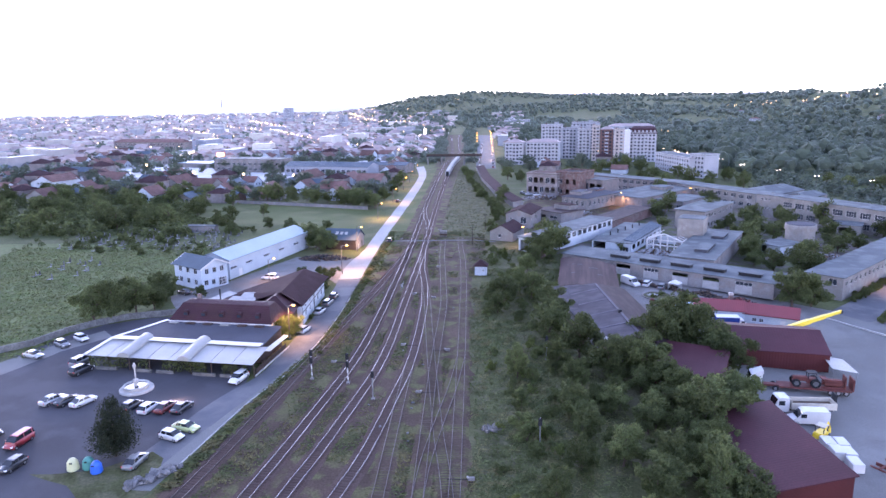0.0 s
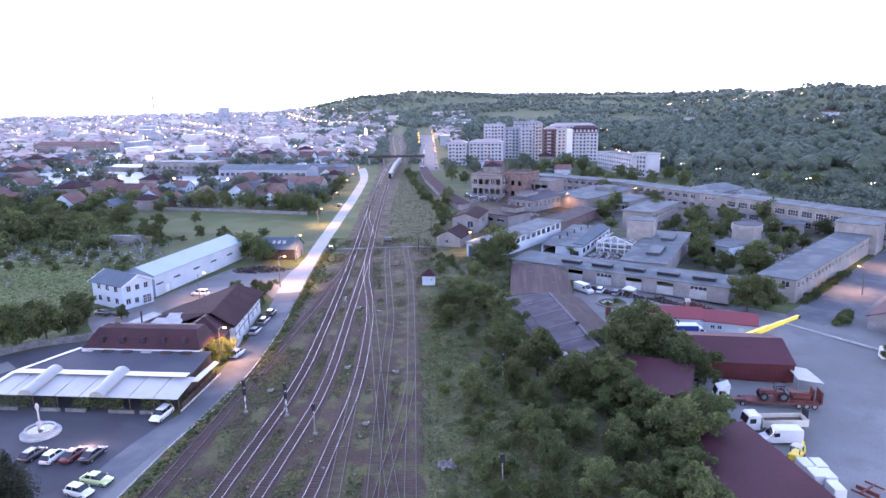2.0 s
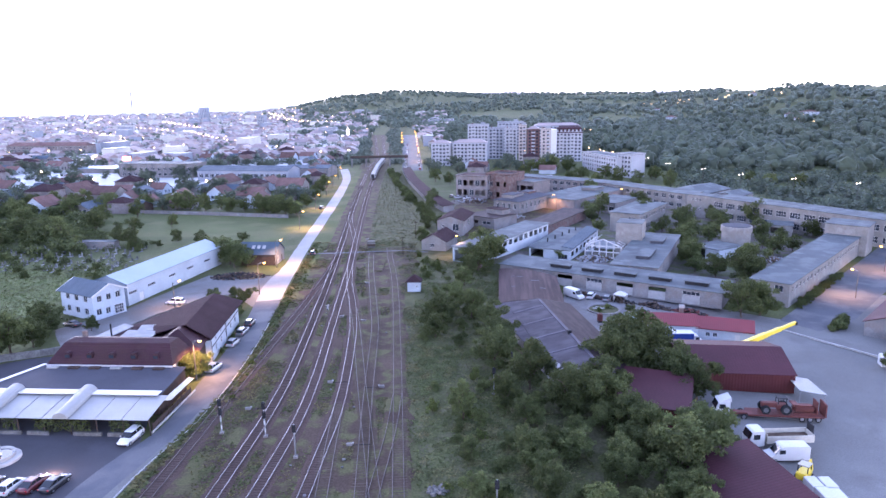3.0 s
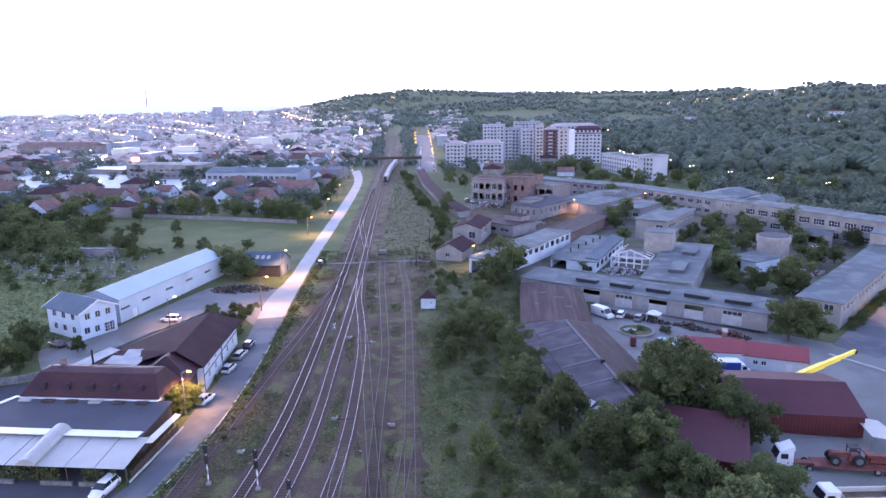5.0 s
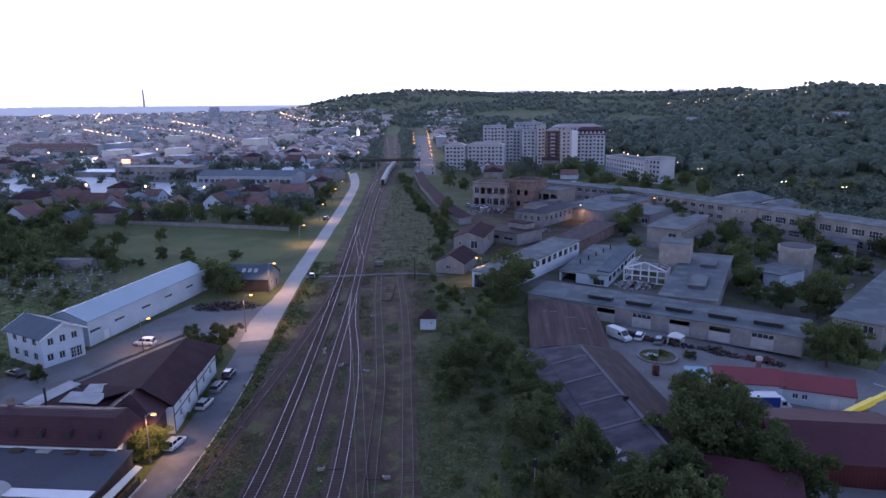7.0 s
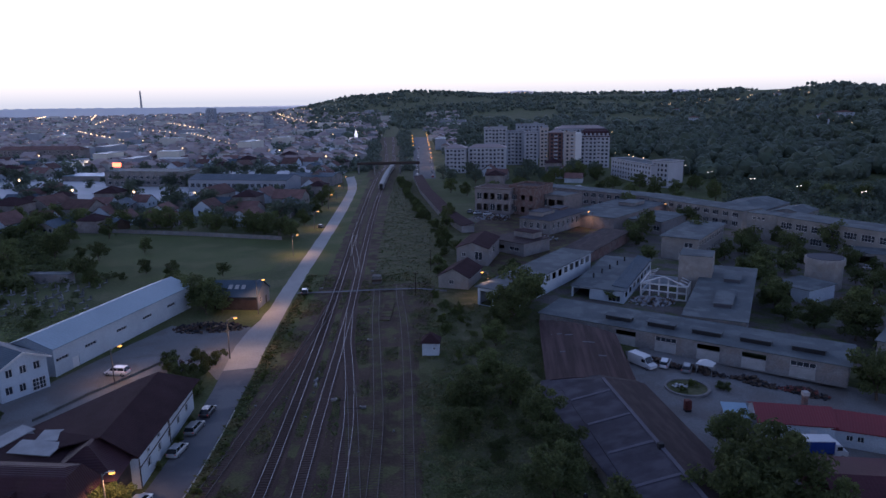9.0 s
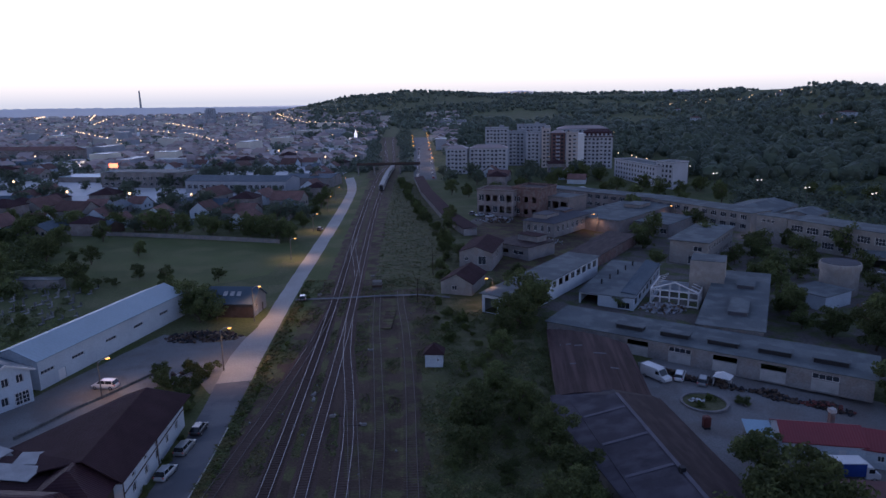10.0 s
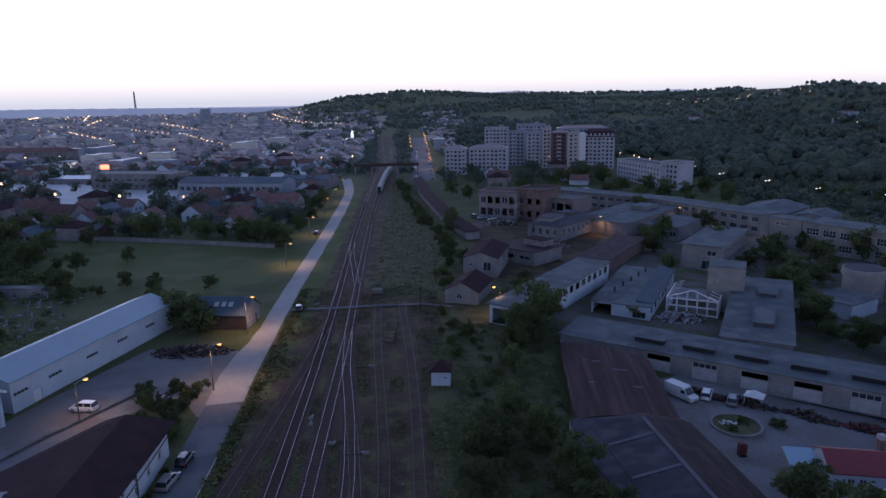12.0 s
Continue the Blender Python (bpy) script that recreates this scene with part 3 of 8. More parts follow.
sleeper_meshes = {}
for number, (state, points) in enumerate(TRACKS):
    if points[0][1] < 66 and number < 7:
        (xa, ya), (xb, yb) = points[0], points[1]
        k = (ya + 40) / (yb - ya)
        points = [(xa - (xb - xa) * k, -40)] + points
    line = catmull(points, 3.0)
    track = thing("railway_track", pose(0, 0, 0), ("main line railway track with polished steel rails" if state == "polished" else "weedy siding track with dull rusty rails"), "railway track", "tracks of the yard")
    bed = [side_points(line, -1.75), side_points(line, 1.75)]
    zb = 0.02 + 0.002 * number
    bm = bmesh.new()
    rows = []
    for i, (a, b) in enumerate(zip(*bed)):
        j = 0.25 * noise.noise((a.x * 0.4, a.y * 0.4, number))
        c, d = a.lerp(b, 0.14 + j * 0.1), a.lerp(b, 0.86 + j * 0.1)
        rows.append([bm.verts.new((a.x + j, a.y, zb)), bm.verts.new((c.x, c.y, 0.1 + zb)), bm.verts.new((d.x, d.y, 0.1 + zb)), bm.verts.new((b.x - j, b.y, zb))])
    for a, b in zip(rows, rows[1:]):
        for k in range(3):
            bm.faces.new((a[k], a[k + 1], b[k + 1], b[k]))
    part("ballast_bed", bm, M["ballast"] if state == "polished" or number == 2 else M["yard_soil"], track)
    for side in (-0.755, 0.755):
        bm = bmesh.new()
        rings = []
        for a in side_points(line, side):
            rings.append([(a.x + u, a.y, 0.15 + v) for u, v in ((-0.05, 0.0), (0.05, 0.0), (0.015, 0.03), (0.024, 0.11), (0.024, 0.15), (-0.024, 0.15), (-0.024, 0.11), (-0.015, 0.03))])
        loft(bm, rings)
        top = 0.29
        for f in bm.faces:
            f.material_index = 1 if all(v.co.z > top for v in f.verts) else 0
        part("rail", bm, [M["rail_rust"], M["rail_head"] if state == "polished" else M["rail_worn"]], track)
    # sleepers: the nearest singly, those far off joined
    s, at = 0.0, 0
    kind = M["sleeper"] if state == "polished" or number == 2 else M["old_sleeper"]
    low = 0.05 if state == "polished" or number == 2 else 0.025
    rest = bmesh.new()
    count = 0
    for a, b in zip(line, line[1:]):
        seg = (b - a).length
        d = (b - a).normalized()
        while s < seg:
            p = a + d * s
            m = Matrix.Translation((p.x, p.y, low)) @ Matrix.Rotation(math.atan2(d.y, d.x) - math.pi / 2, 4, "Z")
            if 74 < p.y < 190 and count < 46:
                if kind not in sleeper_meshes:
                    first = part("sleeper", sleeper_bm(), kind, track)
                    first.matrix_basis = m
                    sleeper_meshes[kind] = first.data
                else:
                    shared("sleeper", sleeper_meshes[kind], track, m)
                count += 1
            else:
                box(rest, -1.25, 1.25, -0.13, 0.13, -0.1, 0.11, m)
            s += 0.65
        s -= seg
        if b.y > 420:
            break
    tagged(part("timber_bed", rest, kind, track), kind="stuff")

# ---- buildings ----
def wall_sheet(bm, m, width, height, holes, depth=0.22):
    """One wall standing along local x from -width/2, with real openings (u, v, w, h) and their reveals."""
    us = sorted({0.0, width} | {round(u, 3) for u, v, w, h in holes} | {round(u + w, 3) for u, v, w, h in holes})
    vs = sorted({0.0, height} | {round(v, 3) for u, v, w, h in holes} | {round(v + h, 3) for u, v, w, h in holes})
    grid = {}

    def vert(u, v, y=0.0):
        key = (u, v, y)
        if key not in grid:
            grid[key] = bm.verts.new(m @ Vector((u - width / 2, y, v)))
        return grid[key]

    for u0, u1 in zip(us, us[1:]):
        for v0, v1 in zip(vs, vs[1:]):
            cu, cv = (u0 + u1) / 2, (v0 + v1) / 2
            if any(u < cu < u + w and v < cv < v + h for u, v, w, h in holes):
                continue
            bm.faces.new((vert(u0, v0), vert(u1, v0), vert(u1, v1), vert(u0, v1)))
    for u, v, w, h in holes:
        u0, u1, v0, v1 = round(u, 3), round(u + w, 3), round(v, 3), round(v + h, 3)
        c = [vert(u0, v0), vert(u1, v0), vert(u1, v1), vert(u0, v1)]
        e = [vert(u0, v0, depth), vert(u1, v0, depth), vert(u1, v1, depth), vert(u0, v1, depth)]
        for i in range(4):
            bm.faces.new((c[i], c[(i + 1) % 4], e[(i + 1) % 4], e[i]))


WINDOW_MESHES = {}


def window_at(parent, m, w, h, bars, frame_mat, pane_mat):
    """A framed window with its pane, set into an opening; alike ones share their meshes."""
    if bars == 0:
        key = (round(w, 2), round(h, 2), 0)
        if key not in WINDOW_MESHES:
            WINDOW_MESHES[key] = part("window", boxes((-w / 2, w / 2, 0.03, 0.06, 0, h)), pane_mat, parent)
            fr = WINDOW_MESHES[key]
        else:
            fr = shared("window", WINDOW_MESHES[key].data, parent)
        fr.matrix_basis = m @ Matrix.Translation((0, 0.13, 0))
        return fr
    key = (round(w, 2), round(h, 2), bars, frame_mat.name, pane_mat.name)
    if key not in WINDOW_MESHES:
        bm = bmesh.new()
        tall = h > 1.3 and bars > 2
        cw, ch = (w - 0.16 - 0.07 * bars) / (bars + 1), (h - 0.16 - (0.06 if tall else 0)) / (2 if tall else 1)
        cells = [(0.08 + i * (cw + 0.07), 0.08 + j * (ch + 0.06), cw, ch) for i in range(bars + 1) for j in range(2 if tall else 1)]
        wall_sheet(bm, pose(0, 0, 0), w, h, cells, 0.06)
        fr = part("window", bm, frame_mat, parent)
        pn = part("pane", boxes((-w / 2 + 0.06, w / 2 - 0.06, 0.03, 0.045, 0.06, h - 0.06)), pane_mat, fr)
        WINDOW_MESHES[key] = (fr.data, pn.data)
    else:
        fm, pm = WINDOW_MESHES[key]
        fr = shared("window", fm, parent)
        shared("pane", pm, fr)
    fr.matrix_basis = m @ Matrix.Translation((0, 0.13, 0))
    return fr


def rows(width, n, v, w, h, floors=1, step=3.0, margin=None):
    """An even row of openings along a wall, floor upon floor."""
    margin = (width - n * w) / (n + 1) if margin is None else margin
    gap = (width - 2 * margin - n * w) / max(1, n - 1)
    return [(margin + i * (w + gap), v + f * step, w, h) for f in range(floors) for i in range(n)]


def house(name, label, category, x, y, rz, w, d, h, roof="gable", rise=2.0, over=0.4, wall=None, cover=None, ends=None, group="",
          holes=None, bars=1, broken=False, frame=None, along="y", z=0.0, parapet=0.0, doors=(), cover_2=None):
    """A house: walls with openings, windows set in them, a roof. holes: side f, b, l or r -> openings (u, v, w, h). along: the ridge's axis."""
    wall, cover, frame = wall or M["white_wall"], cover or M["tile_roof"], frame or M["frame"]
    holes = holes or {}
    base = thing(name, pose(x, y, z, 0, 0, rz), label, category, group)
    walls = bmesh.new()
    sides = {"f": (pose(0, -d / 2, 0), w), "b": (pose(0, d / 2, 0, 0, 0, 180), w), "l": (pose(-w / 2, 0, 0, 0, 0, -90), d), "r": (pose(w / 2, 0, 0, 0, 0, 90), d)}
    for side, (m, width) in sides.items():
        wall_sheet(walls, m, width, h, holes.get(side, []))
    t = 0.16
    if roof == "gable":
        if along == "y":
            for sy in (-1, 1):
                vs = [walls.verts.new(p) for p in ((-w / 2, sy * d / 2, h), (w / 2, sy * d / 2, h), (0, sy * d / 2, h + rise))]
                walls.faces.new(vs)
            drop = rise * over / (w / 2)
            planes = [[(0, -d / 2 - over, h + rise), (0, d / 2 + over, h + rise), (s * (w / 2 + over), d / 2 + over, h - drop), (s * (w / 2 + over), -d / 2 - over, h - drop)] for s in (-1, 1)]
        else:
            for sx in (-1, 1):
                vs = [walls.verts.new(p) for p in ((sx * w / 2, -d / 2, h), (sx * w / 2, d / 2, h), (sx * w / 2, 0, h + rise))]
                walls.faces.new(vs)
            drop = rise * over / (d / 2)
            planes = [[(-w / 2 - over, 0, h + rise), (w / 2 + over, 0, h + rise), (w / 2 + over, s * (d / 2 + over), h - drop), (-w / 2 - over, s * (d / 2 + over), h - drop)] for s in (-1, 1)]
    elif roof == "hip":
        a, b = w / 2 + over, d / 2 + over
        k = 0.85 * min(a, b)
        if along == "y":
            r0, r1 = (0, -b + k, h + rise), (0, b - k, h + rise)
            planes = [[(-a, -b, h), (a, -b, h), r0], [(a, b, h), (-a, b, h), r1], [(a, -b, h), (a, b, h), r1, r0], [(-a, b, h), (-a, -b, h), r0, r1]]
        else:
            r0, r1 = (-a + k, 0, h + rise), (a - k, 0, h + rise)
            planes = [[(-a, b, h), (-a, -b, h), r0], [(a, -b, h), (a, b, h), r1], [(-a, -b, h), (a, -b, h), r1, r0], [(a, b, h), (-a, b, h), r0, r1]]
    elif roof == "mono":
        a, b = w / 2 + over, d / 2 + over
        vs = [[walls.verts.new(p) for p in ((sx * w / 2, -d / 2, h), (sx * w / 2, d / 2, h), (sx * w / 2, d / 2, h + rise))] for sx in (-1, 1)]
        for v in vs:
            walls.faces.new(v)
        vs = [walls.verts.new(p) for p in ((-w / 2, d / 2, h), (w / 2, d / 2, h), (w / 2, d / 2, h + rise), (-w / 2, d / 2, h + rise))]
        walls.faces.new(vs)
        planes = [[(-a, -b, h), (a, -b, h), (a, b, h + rise), (-a, b, h + rise)]]
    else:
        a, b = w / 2 + over, d / 2 + over
        planes = [[(-a, -b, h), (a, -b, h), (a, b, h), (-a, b, h)]]
    part("wall", walls, wall, base)
    for i, corners in enumerate(planes):
        bm = bmesh.new()
        slab(bm, [(p[0], p[1], p[2] + t) for p in corners], t)
        part("roof", bm, cover_2 if (cover_2 and i == 1) else cover, base)
    if parapet:
        a, b = w / 2 + over, d / 2 + over
        part("parapet", boxes((-a, a, -b, -b + 0.25, h + t, h + t + parapet), (-a, a, b - 0.25, b, h + t, h + t + parapet),
                              (-a, -a + 0.25, -b + 0.25, b - 0.25, h + t, h + t + parapet), (a - 0.25, a, -b + 0.25, b - 0.25, h + t, h + t + parapet)), ends or wall, base)
    for side, opens in holes.items():
        m, width = sides[side]
        for i, (u, v, ow, oh) in enumerate(opens):
            if broken and (i * 7 + len(opens)) % 3 != 0:
                continue
            at = m @ Matrix.Translation((u + ow / 2 - width / 2, 0, v))
            if v < 0.2:
                door = part("door", boxes((-ow / 2, ow / 2, 0.1, 0.16, 0.0, oh)), M["white_paint"] if wall in (M["white_wall"], M["blue_wall"]) else M["dark_wood"], base)
                door.matrix_basis = at
            else:
                window_at(base, at, ow, oh, bars, frame, M["glass"])
    return base


def rooftop_box(parent, x, y, z, w, d, h, material, cap, name="skylight"):
    part(name, boxes((x - w / 2, x + w / 2, y - d / 2, y + d / 2, z, z + h), ), material, parent)
    part("cap", boxes((x - w / 2 - 0.25, x + w / 2 + 0.25, y - d / 2 - 0.25, y + d / 2 + 0.25, z + h, z + h + 0.14)), cap, parent)


# white warehouse and the gabled office at its end
barn = house("warehouse", "long whitewashed warehouse with a pale blue sheet roof", "warehouse", -68, 210.5, -15.7, 10.5, 45, 5.8, "gable", 1.9, 0.5, M["white_wall"], M["metal_roof_y"],
             holes={"r": [(u, 2.75, 3.2, 0.7) for u in (0.5, 8.2, 17.6, 26.4, 35.5)] + [(4.5, 0.0, 1.8, 2.2)]}, bars=3)
office = house("office_house", "two-storey white office house with a grey-blue tiled roof", "house", -75.4, 182.8, -33, 12.3, 8.5, 6.2, "gable", 2.0, 0.6, M["blue_wall"], M["slate_roof"], along="x",
               holes={"f": rows(12.3, 3, 1.2, 1.5, 1.5, 2, 3.0), "r": rows(8.5, 3, 4.2, 1.2, 1.5) + [(0.8, 1.1, 1.3, 1.5), (3.2, 0.9, 1.2, 1.5), (5.4, 0.25, 2.5, 2.3)]}, bars=1)
part("entrance_frame", boxes(*[(6.16, 6.2, 1.2 + 0.6 * i, 1.28 + 0.6 * i, 0.25, 2.55) for i in range(5)], *[(6.15, 6.19, 1.2, 3.68, 0.3 + 0.72 * i, 0.38 + 0.72 * i) for i in range(4)]), M["white_paint"], office, "white lattice of the glazed entrance")
for sx in (-1, 1):
    for sy in (-1, 1):
        fb = part("fascia", boxes((-0.09, 0.09, -5.35, 0.02, -0.22, 0.1)) if sy > 0 else boxes((-0.09, 0.09, -0.02, 5.35, -0.22, 0.1)), M["white_paint"], office, "white painted gable board")
        fb.matrix_basis = pose(sx * 6.86, 0, 8.24, 25.2 * sy)
M["flat_panel"] = mat("pale_shutter_paint", (0.34, 0.33, 0.32), 0.8, 0.7, 0.5, 6.0, 0.05)
annex = house("roadside_house", "low roadside house with a dark roof and skylights", "house", -44.5, 232, -8, 12, 9, 3.6, "gable", 2.8, 0.4, M["beige_wall"], M["slate_roof"],
              holes={"r": [(2, 1.2, 1.2, 1.4), (6, 0.0, 1.1, 2.1)]}, along="x")
# dark sheet imitates the shade on the front, which trees also hide
part("front_cladding", boxes((-5.98, 5.98, -4.56, -4.503, 0, 3.5)), M["dark_wood"], annex, "dark panel standing in for the shaded front wall")
for i in range(3):
    sk = part("roof_window", boxes((-0.5, 0.5, -0.7, 0.7, 0, 0.09)), M["flat_panel"], annex, "pale roof window")
    sk.matrix_basis = pose(-1.5 + 1.7 * i, -2.2, 5.32, 32)

# ---- restaurant ----
rest = thing("restaurant", pose(-56, 127.5, 0, 0, 0, -7.8), "restaurant with a maroon mansard roof, flat terrace roof and white canopy", "restaurant")
part("wall", boxes((-8, 13, 9.0, 15.5, 0, 4.8)), M["white_wall"], rest)
bm = bmesh.new()
loft(bm, [[(-9.2, 8.5, 4.6), (14.2, 8.5, 4.6), (14.2, 16.5, 4.6), (-9.2, 16.5, 4.6)], [(-7.2, 11.3, 7.7), (12.6, 11.3, 7.7), (12.6, 14.6, 7.7), (-7.2, 14.6, 7.7)], [(-6.2, 12.8, 8.1), (11.6, 12.8, 8.1), (11.6, 13.2, 8.1), (-6.2, 13.2, 8.1)]])
part("mansard_roof", bm, M["maroon_roof"], rest, "maroon tiled mansard roof")
for i in range(5):
    u = -5.6 + 4.1 * i
    bm = bmesh.new()
    loft(bm, [[(u - 0.55, yy, 5.5), (u + 0.55, yy, 5.5), (u + 0.55, yy, 6.15), (u + 0.3, yy, 6.5), (u - 0.3, yy, 6.5), (u - 0.55, yy, 6.15)] for yy in (9.15, 11.2)])
    dm = part("dormer", bm, M["maroon_roof"], rest)
    part("dormer_window", boxes((u - 0.4, u + 0.4, 9.1, 9.14, 5.55, 6.15)), M["glass"], dm)
bm = bmesh.new()
slab(bm, [(-15.0, -1.5, 3.75), (16.8, -1.5, 3.75), (16.4, 8.8, 4.3), (-9.4, 8.8, 4.3)], 0.2)
part("terrace_roof", bm, M["dark_felt"], rest, "dark felt terrace roof")
bm = bmesh.new()
slab(bm, [(-16.1, -8.6, 2.95), (-15.0, -1.6, 3.95), (-9.4, 8.9, 4.5), (-10.1, 8.9, 4.5), (-15.9, -1.6, 3.9), (-17.0, -8.6, 2.85)], 0.12)
part("roof_edge", bm, M["white_paint"], rest, "white painted roof edge")
part("flashing", boxes((-9.2, 14.2, 8.3, 8.42, 4.32, 4.55)), M["white_paint"], rest)
for i in range(6):
    u = -7.5 + 3.9 * i
    part("roof_hatch", boxes((u - 1.0, u + 0.9, 7.2, 8.1, 4.25, 4.5)), M["dark_wood"] if i % 3 else M["white_sheet"], rest)
for i in range(8):
    u0, u1 = -16.0 + 4.28 * i, -16.0 + 4.28 * i + 4.16
    bm = bmesh.new()
    slab(bm, [(u0, -8.6, 2.75), (u1, -8.6, 2.75), (u1, -1.7, 3.7), (u0, -1.7, 3.7)], 0.06)
    part("canopy_panel", bm, M["white_sheet"], rest, "milky ribbed canopy panel")
part("canopy_ridge", boxes((-15.2, 16.6, -2.3, -0.6, 3.88, 4.0)), M["white_paint"], rest, "bright white ridge strip")
for u in (-8.3, 4.2):
    bm = bmesh.new()
    rings = []
    for yy, zz, r in ((-8.75, 2.8, 1.25), (-5.5, 3.25, 1.3), (-2.4, 3.7, 1.35), (-0.5, 3.9, 1.35), (-0.2, 3.8, 0.7)):
        rings.append([(u + r * math.cos(a), yy, zz + 0.75 * r * math.sin(a)) for a in (math.pi * k / 10 for k in range(11))])
    loft(bm, rings)
    part("canopy_vault", bm, M["white_sheet"], rest, "white barrel vault")
for i in range(9):
    u = -15.8 + 4.25 * i
    part("post", boxes((u - 0.07, u + 0.07, -8.4, -8.26, 0, 2.72)), M["dark_wood"], rest)
for u0, u1 in ((-14.4, -10), (-6, -2.5), (-1.5, 2), (6, 10.5), (11.5, 16.5)):
    part("planter", boxes((u0, u1, -8.8, -8.45, 0, 0.6)), M["stone_wall"], rest)
for i in range(7):
    bm = bmesh.new()
    bmesh.ops.create_icosphere(bm, subdivisions=1, radius=0.11, matrix=Matrix.Translation((-12 + 4.4 * i, -4.5, 2.75)))
    part("lantern", bm, M["lamp_white"], rest, "small warm lantern under the canopy")
hanging = part("hanging_greenery", bmesh.new(), M["leaf"], rest, "greenery trailing along the canopy edge")
g = np.random.default_rng(19)
n = 2600
c = np.stack([g.uniform(-16, 17, n), -8.35 + g.normal(0, 0.16, n), 0.5 + 2.1 * g.random(n) ** 0.8], 1)
c = c[np.sin(c[:, 0] * 1.1) + np.sin(c[:, 0] * 0.43) > -0.5]
u, w = g.normal(size=c.shape) * 0.1, g.normal(size=c.shape) * 0.1
hanging.data.from_pydata(np.stack([c - u, c - w, c + u, c + w], 1).reshape(-1, 3).tolist(), [], [(4 * i, 4 * i + 1, 4 * i + 2, 4 * i + 3) for i in range(len(c))])
part("inner_wall", boxes((-13.6, 16.2, -1.3, -1.1, 0, 3.5)), M["dark_wood"], rest)
part("side_wall", boxes((16.0, 16.2, -1.1, 8.6, 0, 3.7)), M["dark_wood"], rest)
part("end_wall", boxes((-13.6, -13.4, -1.1, 0.5, 0, 3.5)), M["dark_wood"], rest)
bm = bmesh.new()
slab(bm, [(17.3, -2.2, 3.05), (18.4, -1.6, 2.85), (18.5, 6.9, 2.95), (17.6, 6.9, 3.15)], 0.08)
part("side_canopy", bm, M["cream_sheet"], rest, "narrow cream side canopy over the roadside fence")
part("fence", boxes((17.5, 17.6, -6.4, 7.3, 0, 1.0)), M["dark_wood"], rest, "low dark timber roadside fence")
part("kerb", boxes((17.9, 18.05, -7.5, 8.2, 0, 0.3)), M["kerb"], rest, "pale kerb along the terrace")
for i in range(9):
    part("fence_post", boxes((17.45, 17.65, -6.4 + 1.7 * i, -6.25 + 1.7 * i, 0, 1.2)), M["dark_wood"], rest)
for u, v, w2, d2, z2, rz2 in ((2.1, 24.6, 4.5, 2.6, 6.0, 6), (1.2, 21.6, 6.5, 3.0, 5.7, -4), (-5.2, 23.4, 9, 2.4, 5.45, 78)):
    pc = part("lean_to_roof", boxes((-w2 / 2, w2 / 2, -d2 / 2, d2 / 2, -0.1, 0)), M["flat_panel"], rest)
    pc.matrix_basis = pose(u, v, z2, 8, 0, rz2)
part("lean_to_wall", boxes((-6.4, 6, 16.6, 26.2, 0, 4.9)), M["beige_wall"], rest)
part("lean_to_deck", boxes((-6.6, 6.2, 16.6, 26.4, 4.9, 5.1)), M["brown_roof"], rest)
bm = bmesh.new()
tube(bm, [(-1.5, 16.8, 5), (-1.5, 16.8, 9.4)], 0.16)
part("stove_pipe", bm, M["black"], rest)
part("chimney", boxes((-5.3, -4.6, 13.8, 14.5, 7.6, 8.9)), M["brick"], rest)

junction = rest.matrix_basis.inverted() @ pose(-42.8, 146.5, 0, 0, 0, 2.5)
bm = bmesh.new()
loft(bm, [[(-5, -5.8, 4.7), (4.6, -5.8, 4.7), (4.6, 5, 4.7), (-5, 5, 4.7)], [(-0.6, -1.6, 7.6), (-0.1, -1.6, 7.6), (-0.1, 5, 7.6), (-0.6, 5, 7.6)]])
part("cross_roof", bm, M["maroon_roof"], rest, "maroon tiled cross roof").matrix_basis = junction
part("cross_wall", boxes((-4.2, 4.1, -5.2, 2.4, 0, 4.7)), M["dark_wood"], rest).matrix_basis = junction
wing = house("guest_house", "long white house with a wide dark brown roof by the road", "house", -42.6, 158.9, 1.0, 9.6, 24.5, 4.5, "flat", 0, 0.0, M["white_wall"], M["brown_roof"],
             holes={"r": rows(24.5, 5, 1.2, 1.3, 1.4) + rows(24.5, 5, 3.35, 1.1, 0.7)}, bars=1)
back = wing.matrix_basis.inverted()
A, B, C, D, E, R1, R2 = (back @ Vector(p) for p in ((-37.3, 146.3, 4.75), (-36.9, 172.2, 4.75), (-48.0, 174.2, 4.3), (-57.3, 157.2, 4.3), (-49.5, 148.6, 5.3), (-42.1, 146.6, 7.8), (-42.3, 168.6, 7.8)))
for plane in ((A, B, R2, R1), (B, C, R2), (C, D, R2), (D, R1, R2), (D, E, R1)):
    bm = bmesh.new()
    slab(bm, [p + Vector((0, 0, 0.18)) for p in plane], 0.16)
    part("roof_slope", bm, M["brown_roof"], wing, "dark brown tiled roof slope")
bm = bmesh.new()
slab(bm, [back @ Vector(p) for p in ((-43, 172.8, 4.15), (-48, 173.4, 4.15), (-56.6, 157.4, 4.15), (-49.6, 149.5, 4.15), (-43, 149.5, 4.15))], 4.15)
part("side_wing", bm, M["beige_wall"], wing, "beige rendered side wing")
part("wall_band", boxes((4.81, 4.86, -12.2, 12.2, 2.85, 3.05), (4.81, 4.86, -12.2, -11.9, 0, 4.4), (4.81, 4.86, -0.15, 0.15, 0, 4.4)), M["dark_wood"], wing, "dark timber band")

